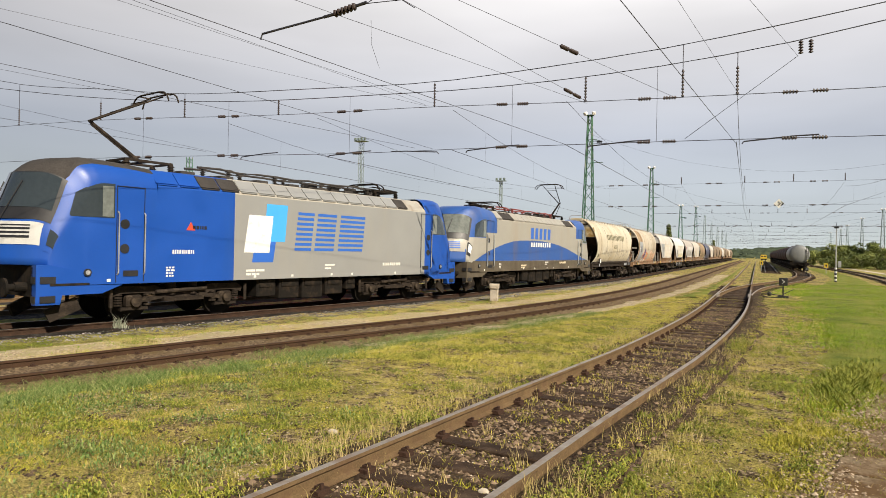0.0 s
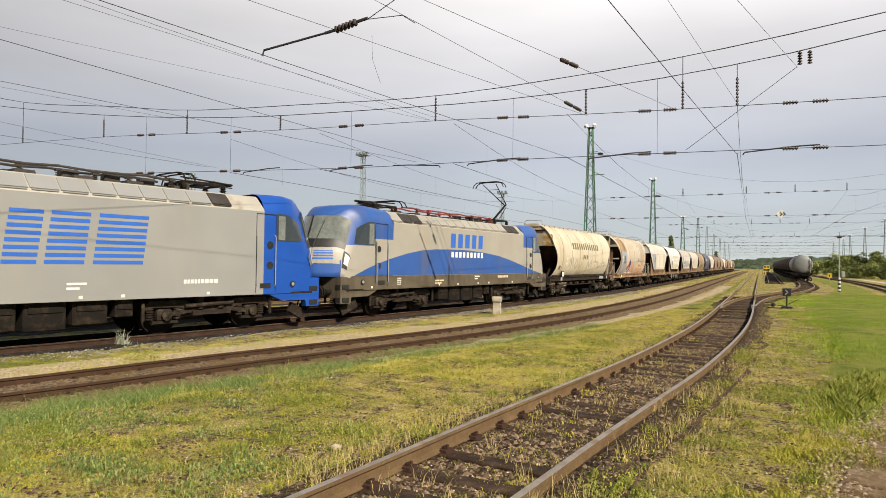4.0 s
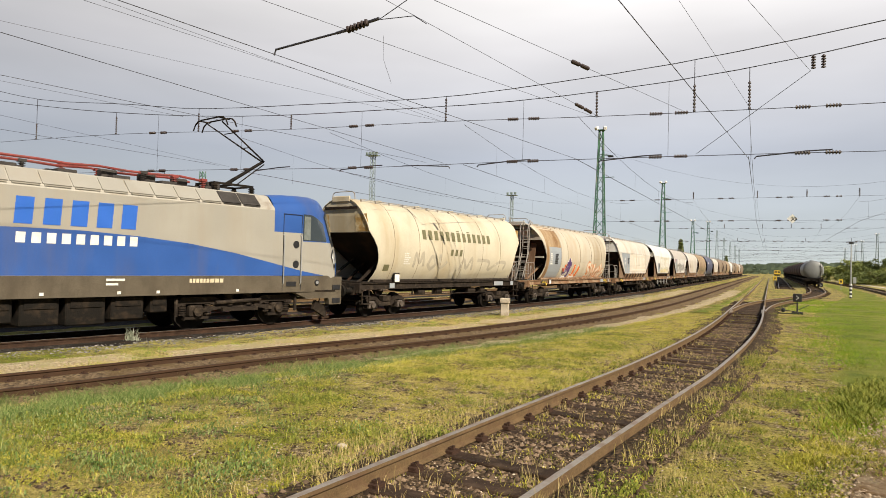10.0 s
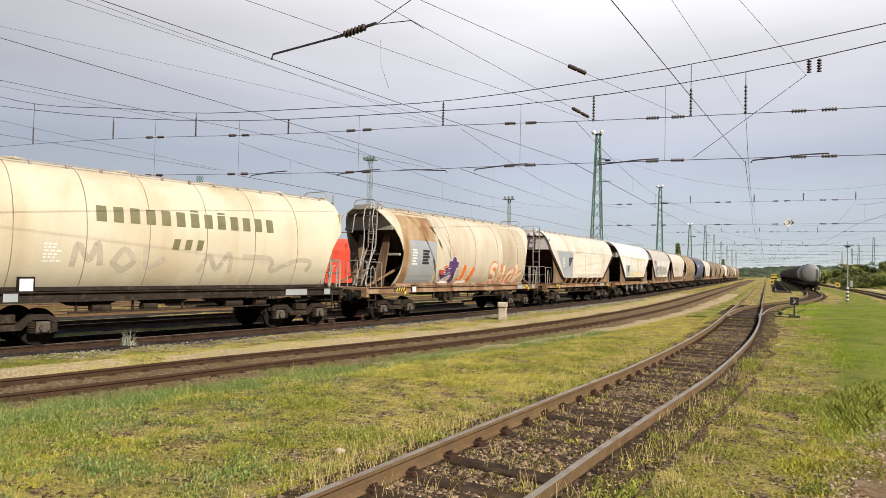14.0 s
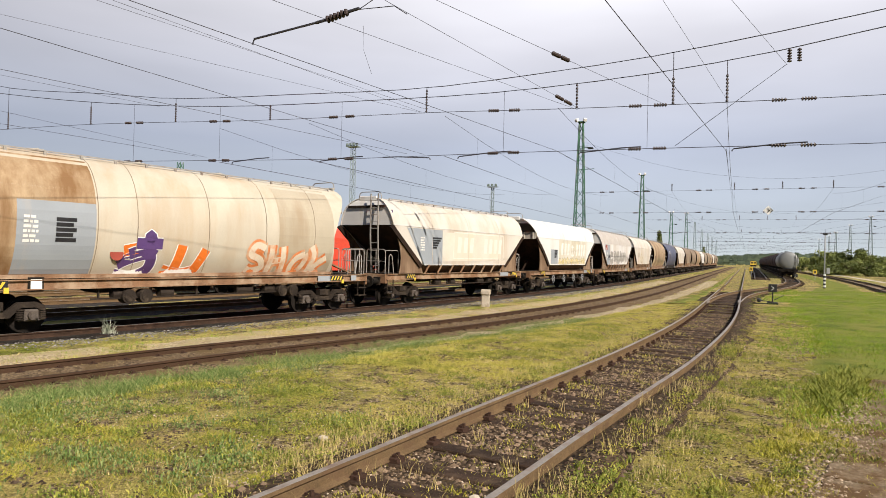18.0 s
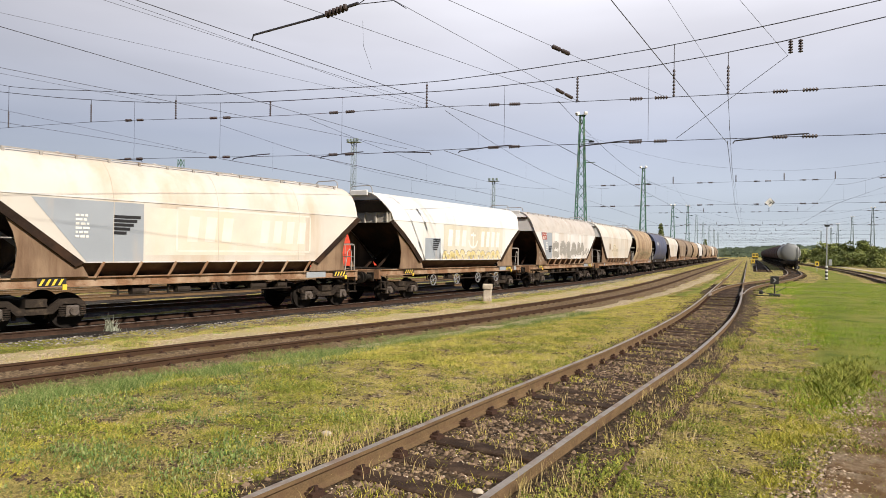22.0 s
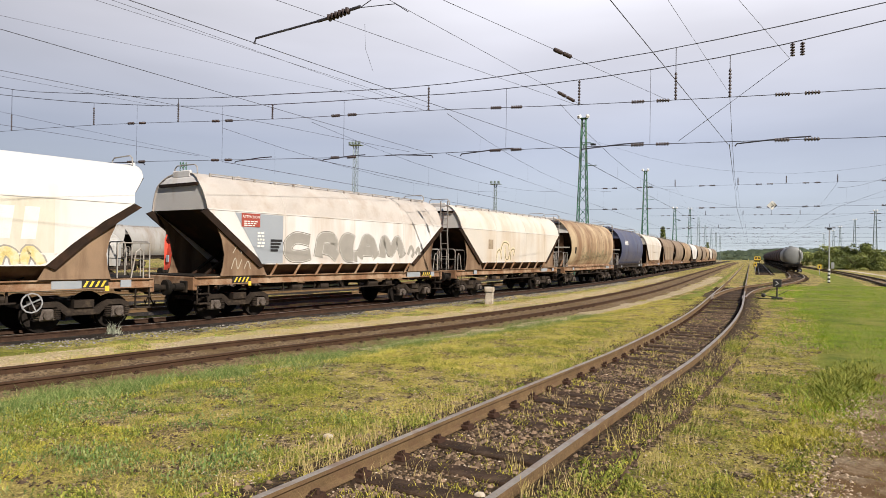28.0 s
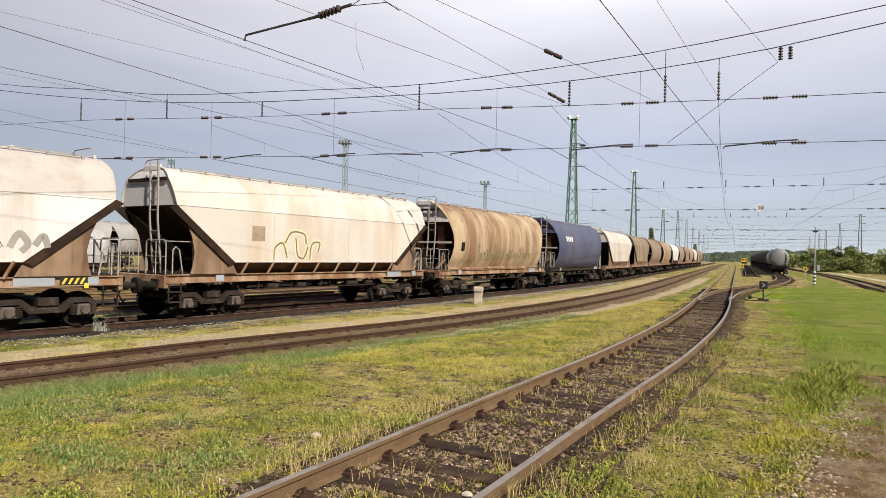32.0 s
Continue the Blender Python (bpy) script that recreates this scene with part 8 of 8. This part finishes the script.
    # insulators in the near wires
    for (a, b), u0, u1 in (((Vector((-5.61, 23.5, 7.66)), Vector((-7.16, 11.85, 7.66))), 0.065, 0.185), ((Vector((-2.68, 23.5, 7.61)), Vector((-6.10, 12.15, 7.61))), 0.53, 0.60)):
        for v0, v1 in ((u0, u0 + 0.45 * (u1 - u0)), (u0 + 0.55 * (u1 - u0), u1)):
            bm = B()
            insulator(bm, a + (b - a) * v0, a + (b - a) * v1, 5, 0.062)
            part("insulator", bm, M["insulator"], t)
    for o in (0.0, 0.28):
        bm = B()
        insulator(bm, (1.15 + o, 23.5, 8.65), (1.15 + o, 23.5, 9.08), 5, 0.075)
        part("insulator", bm, M["insulator"], t)
    return t


wires()
# vertical feeder string and white diamond sign hung at the next span
dia = thing("diamond_sign", "white diamond sign with dark chevrons hung from the overhead span", "sign", pose(1.57, 59.6, 6.5, 0, 45, 0))
bm = B()
box(bm, 0, 0, 0, 0.54, 0.03, 0.54)
part("board", bm, M["white_paint"], dia)
bm = B()
for o in (-0.06, 0.10):
    bar(bm, (-0.1 + o, -0.02, 0.16 + o), (0.16 + o, -0.02, 0.12 + o), 0.07, 0.01)
    bar(bm, (0.14 + o, -0.02, 0.14 + o), (0.12 + o, -0.02, -0.12 + o), 0.07, 0.01)
part("chevron", bm, M["under_dark"], dia)


# ---- parked trains ----
def tank_wagon(m, label, body, r=1.42, length=14.0, shade=None):
    t = thing("tank_wagon", label, "tank wagon", m, group="parked tank wagons")
    bm = B()
    L = length / 2 - 0.9
    secs = []
    for k, (y, q) in enumerate([(-L - 0.30, 0.15), (-L - 0.26, 0.5), (-L - 0.14, 0.8), (-L, 0.97), (-L + 0.15, 1.0), (0, 1.0), (L - 0.15, 1.0), (L, 0.97), (L + 0.14, 0.8), (L + 0.26, 0.5), (L + 0.30, 0.15)]):
        secs.append([(r * q * math.cos(a), y, 2.55 + r * q * math.sin(a)) for a in [2 * math.pi * i / 24 for i in range(24)]])
    loft(bm, secs)
    part("barrel", fix(bm), body, t, smooth=True)
    bm = B()
    box(bm, 0, 0, 1.12, 2.3, length - 1.24, 0.22)
    box(bm, 0, -(length / 2 - 0.7), 1.12, 2.6, 0.16, 0.38)
    box(bm, 0, length / 2 - 0.7, 1.12, 2.6, 0.16, 0.38)
    part("frame", bm, M["under_dark"], t)
    for y in (-L + 0.9, 0, L - 0.9):
        bm = B()
        box(bm, 0, y, 1.35, 2.2, 0.3, 0.5)
        part("saddle", bm, M["under_dark"], t)
    bm = B()
    cyl(bm, (0, 0, 2.5 + r), (0, 0, 2.7 + r), 0.3, 14)
    part("dome", bm, body, t)
    bm = B()
    ladder(bm, 0.9, 1.2, -L - 0.25, 1.2, 3.6)
    part("ladder", bm, M["under_grey"], t)
    end_gear(t, length / 2 - 0.61)
    for e in (-1, 1):
        freight_bogie(t, e * (length / 2 - 2.5), False)
    return t


def on_branch(y):
    x0, x1 = smooth_curve(BRANCH, y - 2), smooth_curve(BRANCH, y + 2)
    return pose(smooth_curve(BRANCH, y), y, 0, 0, 0, math.degrees(math.atan2(-(x1 - x0), 4)))


for k in range(13):
    tank_wagon(on_branch(119.5 + k * 14.0), "dark grey tank wagon parked on the branch" if k == 0 else "dark red-brown tank wagon in a parked row", M["tank_grey"] if k == 0 else M["tank_dark"])


def parked(s, lat, pivot):
    a, b = line_at(s - pivot), line_at(s + pivot)
    d = (b - a).normalized()
    p = (a + b) / 2 + Vector((d.y, -d.x, 0)) * lat
    return Matrix.Translation(p) @ pose(0, 0, 0, 0, 0, math.degrees(math.atan2(-d.x, d.y)))


# far yellow track vehicle
yv = thing("track_vehicle", "small yellow track vehicle standing far down the line", "rail vehicle", pose(2.85, 322, 0))
part("body", fix(loft(B(), [[(-1.25, y, 1.0), (1.25, y, 1.0), (1.25, y, 2.2), (1.0, y, 2.7), (-1.0, y, 2.7), (-1.25, y, 2.2)] for y in (-4, 4)])), M["yellow_paint"], yv)
part("frame", box(B(), 0, 0, 0.8, 2.5, 8.6, 0.4), M["under_dark"], yv)
for c in (-0.6, 0.6):
    part("windscreen", box(B(), c, -4.01, 2.0, 0.9, 0.04, 0.6), M["glass"], yv)
for y in (-2.6, 2.6):
    shared("wheelset", BOGIE[2], yv, pose(0, y, 0.46))

# red locomotive parked behind the train
red = thing("parked_locomotive", "red locomotive parked behind the goods train", "locomotive", parked(29.3, -10.0, 4.5))
bm = B()
loft(bm, [[(1.4, y, 1.15), (1.4, y, 3.1), (1.25, y, 3.55), (0.8, y, 3.8), (-0.8, y, 3.8), (-1.25, y, 3.55), (-1.4, y, 3.1), (-1.4, y, 1.15)] for y in (-7.2, -7.0, 7.0, 7.2)])
for e in (-1, 1):
    loft(bm, [[(u, e * (7.2 if z > 3.3 else 7.44), z) for u, z in ((-1.38, 1.15), (1.38, 1.15), (1.38, 2.7), (1.2, 3.5), (-1.2, 3.5), (-1.38, 2.7))], [(u, e * 7.0, z) for u, z in ((-1.38, 1.15), (1.38, 1.15), (1.38, 2.7), (1.2, 3.5), (-1.2, 3.5), (-1.38, 2.7))]])
part("body", fix(bm), M["red_paint"], red)
for k in range(7):
    bm = B()
    for s in (-1, 1):
        box(bm, s * 1.41, -5.6 + k * 1.85, 2.4, 0.04, 0.08, 2.3)
    part("rib", bm, M["red_paint"], red)
for e in (-1, 1):
    front = part("front_frame", fix(prism(B(), [(-1.22, 2.72), (1.22, 2.72), (1.02, 3.52), (-1.02, 3.52)], lambda u, v, w: (u, e * (w - 0.18 * (v - 2.6)), v), 7.40, 7.46)), M["black_paint"], red)
    for c in (-0.54, 0.54):
        part("windscreen", fix(prism(B(), [(c - 0.48, 2.80), (c + 0.48, 2.80), (c * 0.9 + 0.42, 3.44), (c * 0.9 - 0.42, 3.44)], lambda u, v, w: (u, e * (w - 0.18 * (v - 2.6)), v), 7.46, 7.475)), M["glass_light"], front)
    for s in (-1, 1):
        part("cab_window", box(B(), s * 1.41, e * 6.4, 2.85, 0.04, 0.8, 0.65), M["glass"], red)
        part("headlamp", box(B(), s * 1.08, e * 7.46, 1.72, 0.22, 0.05, 0.36, bevel=0.02), M["panel_grey"], red)
        part("mirror", box(B(), s * 1.5, e * 7.2, 3.0, 0.1, 0.16, 0.4, bevel=0.02), M["black_paint"], red)
    for c in (-0.36, 0.0, 0.36):
        part("emblem_block", box(B(), c, e * 7.455, 1.86, 0.28, 0.02, 0.26), M["white_paint"], red)
    for c in range(6):
        part("number_bar", box(B(), 0.35 + 0.09 * c, e * 7.455, 2.42, 0.06, 0.02, 0.09), M["white_paint"], red)
bm = B()
box(bm, 0, 0, 1.0, 2.5, 14.6, 0.3)
part("frame", bm, M["under_dark"], red)
end_gear(red, 7.4)
for e in (-1, 1):
    freight_bogie(red, e * 4.5, False)
keep = len(VEH)
ph, _ = hopper(0, 14.6, "round", surface("parked_grey", (0.33, 0.325, 0.31), 0.6, 0, 0.12, 0.8, 45, 0.05, (0.22, 0.17, 0.12), 0.35, 0.8, True), M["under_grey"], ENDS_B, seams=(-2, 2), live=False, near=False, ladder_on=(), rails_on=(1, -1), label="pale hopper wagon parked behind the train")
VEH.pop()
ph.matrix_basis = parked(38, -50.0, 5)
ph["group"] = "parked hopper wagons"
for k in range(3):
    copy_thing(ph, parked(23.2 - 14.8 * k, -50.0, 5))
for k in range(5):
    copy_thing(ph, parked(52.8 + 14.8 * k, -50.0, 5))


def low_wagon(m):
    """A low pale tank-shaped wagon with end railings."""
    t = thing("low_wagon", "low pale grey parked wagon with ribbed sides", "wagon", m, group="low parked wagons")
    bm = B()
    ring = [(1.32, 1.15), (1.42, 1.6), (1.42, 2.35), (1.30, 2.75), (1.0, 3.0), (0.5, 3.12), (0, 3.15)]
    ring += [(-x, z) for x, z in ring[::-1][1:]]
    loft(bm, [[(x * q, y, 1.15 + (z - 1.15) * q) for x, z in ring] for y, q in ((-6.0, 0.93), (-5.8, 1.0), (5.8, 1.0), (6.0, 0.93))])
    part("body", fix(bm), surface("low_grey", (0.42, 0.42, 0.40), 0.6, 0, 0.12, 0.8, 45, 0.05, (0.25, 0.19, 0.13), 0.35, 0.8, True), t)
    for k in range(9):
        part("rib", fix(loft(B(), [[(x * 1.012, -5.2 + k * 1.3 + d, z + 0.01) for x, z in ring] for d in (-0.035, 0.035)], caps=False)), M["panel_grey"], t)
    part("frame", box(B(), 0, 0, 1.05, 2.5, 13.0, 0.24), M["under_grey"], t)
    for e in (-1, 1):
        rails = B()
        rail_frame(rails, [(-1.2, e * 6.4, 1.1), (-1.2, e * 6.4, 2.2), (1.2, e * 6.4, 2.2), (1.2, e * 6.4, 1.1)], 0.025)
        rail_frame(rails, [(-1.2, e * 6.4, 1.7), (1.2, e * 6.4, 1.7)], 0.02)
        part("end_railing", rails, M["ladder_grey"], t)
        freight_bogie(t, e * 4.6, False)
    end_gear(t, 6.5)
    return t


for s in (17.5, 3.2, -11.1):
    low_wagon(parked(s, -20.5, 4.6))


# ---- trees and far woods ----
def leaf_material(name, a, c):
    return blade_material(name, a, tuple((u + v) / 2 for u, v in zip(a, c)), c)


LEAF = leaf_material("leaves", (0.13, 0.155, 0.04), (0.34, 0.38, 0.11))
LEAF_DARK = leaf_material("dark_leaves", (0.075, 0.10, 0.028), (0.21, 0.245, 0.07))
BARK = surface("bark", (0.14, 0.11, 0.085), 0.95, 0, 0.3, 3, 30, 0.4)


def tree(x, y, height, spread, seed, mat, leaves=1500, tall=False, low=0.22, label="leafy green tree at the edge of the yard"):
    r = random.Random(seed)
    t = thing("tree", label, "tree", pose(x, y, -0.25), group="trees at the yard's edge")
    bm = B()
    th = height * (0.25 if not tall else 0.12)
    cyl(bm, (0, 0, 0), (r.uniform(-0.2, 0.2), 0, th), 0.03 * height, 8, 0.018 * height)
    for k in range(6):
        a = k * 1.05 + r.random()
        cyl(bm, (0, 0, th * 0.9), (math.cos(a) * spread * 0.55, math.sin(a) * spread * 0.55, height * r.uniform(0.5, 0.85)), 0.014 * height, 6, 0.004 * height)
    part("trunk", bm, BARK, t)
    verts, faces = [], []
    blobs = []
    for k in range(16 if not tall else 12):
        if tall:
            z = height * (0.15 + 0.82 * k / 12)
            q = spread * (1 - abs(z / height - 0.4)) * 0.6
            blobs.append((r.gauss(0, 0.1), r.gauss(0, 0.1), z, q, height * 0.08))
        else:
            a, d = r.uniform(0, 6.28), spread * math.sqrt(r.random()) * 0.75
            z = height * r.uniform(low, 0.86) * (1 - 0.25 * d / spread)
            blobs.append((math.cos(a) * d, math.sin(a) * d, z, spread * r.uniform(0.25, 0.45), height * r.uniform(0.10, 0.18)))
    for _ in range(leaves):
        bx, by, bz, br, bh = r.choice(blobs)
        v = Vector((r.gauss(0, 1), r.gauss(0, 1), r.gauss(0, 1))).normalized() * r.uniform(0.6, 1.08)
        p = Vector((bx + v.x * br, by + v.y * br, bz + v.z * bh))
        s = r.uniform(0.10, 0.25) * (height / 7) ** 0.5
        q = Euler((r.uniform(-1, 1), r.uniform(-1, 1), r.uniform(0, 6.28))).to_matrix()
        i = len(verts)
        for c in ((-s, -s * 0.6, 0), (s, -s * 0.6, 0.05), (s * 0.7, s * 0.7, 0), (-s * 0.6, s * 0.8, -0.05)):
            verts.append(p + q @ Vector(c))
        faces.append((i, i + 1, i + 2, i + 3))
    me = bpy.data.meshes.new("crown")
    me.from_pydata(verts, [], faces)
    me.materials.append(mat)
    ob = new("crown", me)
    ob.parent = t
    return t


rt = random.Random(77)
for k in range(26):
    y = 225 - k * 3.2 + rt.uniform(-4, 4)
    x = 12.5 + k * 1.55 + rt.uniform(-2, 2) + (225 - y) * 0.02
    tree(x + 4, y, rt.uniform(5.0, 8.2) if k > 2 else rt.uniform(5, 6), rt.uniform(2.8, 4.4), 100 + k, LEAF if rt.random() < 0.7 else LEAF_DARK, 2800, low=0.10)
for k in range(30):
    tree(15 + k * 1.9 + rt.uniform(-1, 1), 168 + rt.uniform(-8, 8) - k * 1.4, rt.uniform(2.6, 4.4), rt.uniform(2.6, 3.8), 200 + k, LEAF if k % 2 else LEAF_DARK, 1900, low=0.04, label="low green bush at the edge of the yard")
tree(-30, 258, 14.0, 2.4, 300, LEAF_DARK, 1800, True, "tall dark poplar behind the train")
tree(-16.8, 300, 9.0, 2.0, 301, LEAF_DARK, 800, True, "tall dark poplar behind the train")


def far_woods():
    r = random.Random(9)
    verts, faces = [], []
    for k in range(9000):
        x = r.uniform(-420, 300)
        y = 560 + r.uniform(-30, 60)
        h = 7.5 + 3.0 * noise.noise((x * 0.02, 0, 0)) + 1.5 * noise.noise((x * 0.11, 3, 0))
        z = h * r.random() ** 0.7
        s = r.uniform(0.8, 2.2)
        i = len(verts)
        a = r.uniform(-0.6, 0.6)
        verts += [(x - s, y + a, z - s * 0.5), (x + s, y - a, z - s * 0.4), (x + s * 0.7, y, z + s * 0.6), (x - s * 0.6, y, z + s * 0.7)]
        faces.append((i, i + 1, i + 2, i + 3))
    me = bpy.data.meshes.new("far_woods")
    me.from_pydata(verts, [], faces)
    me.materials.append(leaf_material("far_leaves", (0.07, 0.10, 0.075), (0.13, 0.17, 0.11)))
    tagged(new("far_woods", me), "hazy green belt of woods on the horizon", "woods", kind="stuff")


far_woods()


# ---- what moves ----
TRAVEL = [ 18.68, 16.56, 14.41, 12.15, 9.68, 6.90, 3.98, 0.92, -2.29, -5.59, -8.86, -12.24, -15.65, -19.14, -22.53, -25.75, -29.20, -32.95, -36.81, -40.54, -44.24, -47.94, -51.72, -55.48, -59.27, -63.09, -67.03, -71.02, -74.97, -78.78, -82.52, -86.24, -89.95 ]


def travel(t):
    """Where the leading engine's middle stands on the line, in metres, at t seconds."""
    t = max(0.0, min(31.999, t))
    i = int(t)
    u = t - i
    g = lambda k: TRAVEL[max(0, min(32, k))]
    p0 = 2 * g(0) - g(1) if i == 0 else g(i - 1)
    p3 = 2 * g(32) - g(31) if i >= 31 else g(i + 2)
    m0, m1 = (g(i + 1) - p0) / 2, (p3 - g(i)) / 2
    return (2 * u ** 3 - 3 * u * u + 1) * g(i) + (u ** 3 - 2 * u * u + u) * m0 + (-2 * u ** 3 + 3 * u * u) * g(i + 1) + (u ** 3 - u * u) * m1


def seat(s, pivot):
    """Pose of a vehicle whose middle is at s and whose bogies stand pivot before and behind it."""
    a, b = line_at(s - pivot), line_at(s + pivot)
    d = b - a
    return Matrix.Translation((a + b) / 2) @ pose(0, 0, 0, 0, 0, math.degrees(math.atan2(-d.x, d.y)))


def motions():
    for ob, middle, pivot in VEH:
        walk(ob, [(k / 2, seat(travel(k / 2) + middle, pivot)) for k in range(65)])
    for wheels, offset, radius in ROLLING:
        spin = [(k * 4 / 30, (travel(0) - travel(k * 4 / 30)) / radius) for k in range(241)]
        walk(wheels, [(t, pose(0, offset, radius, math.degrees(a))) for t, a in spin])


motions()
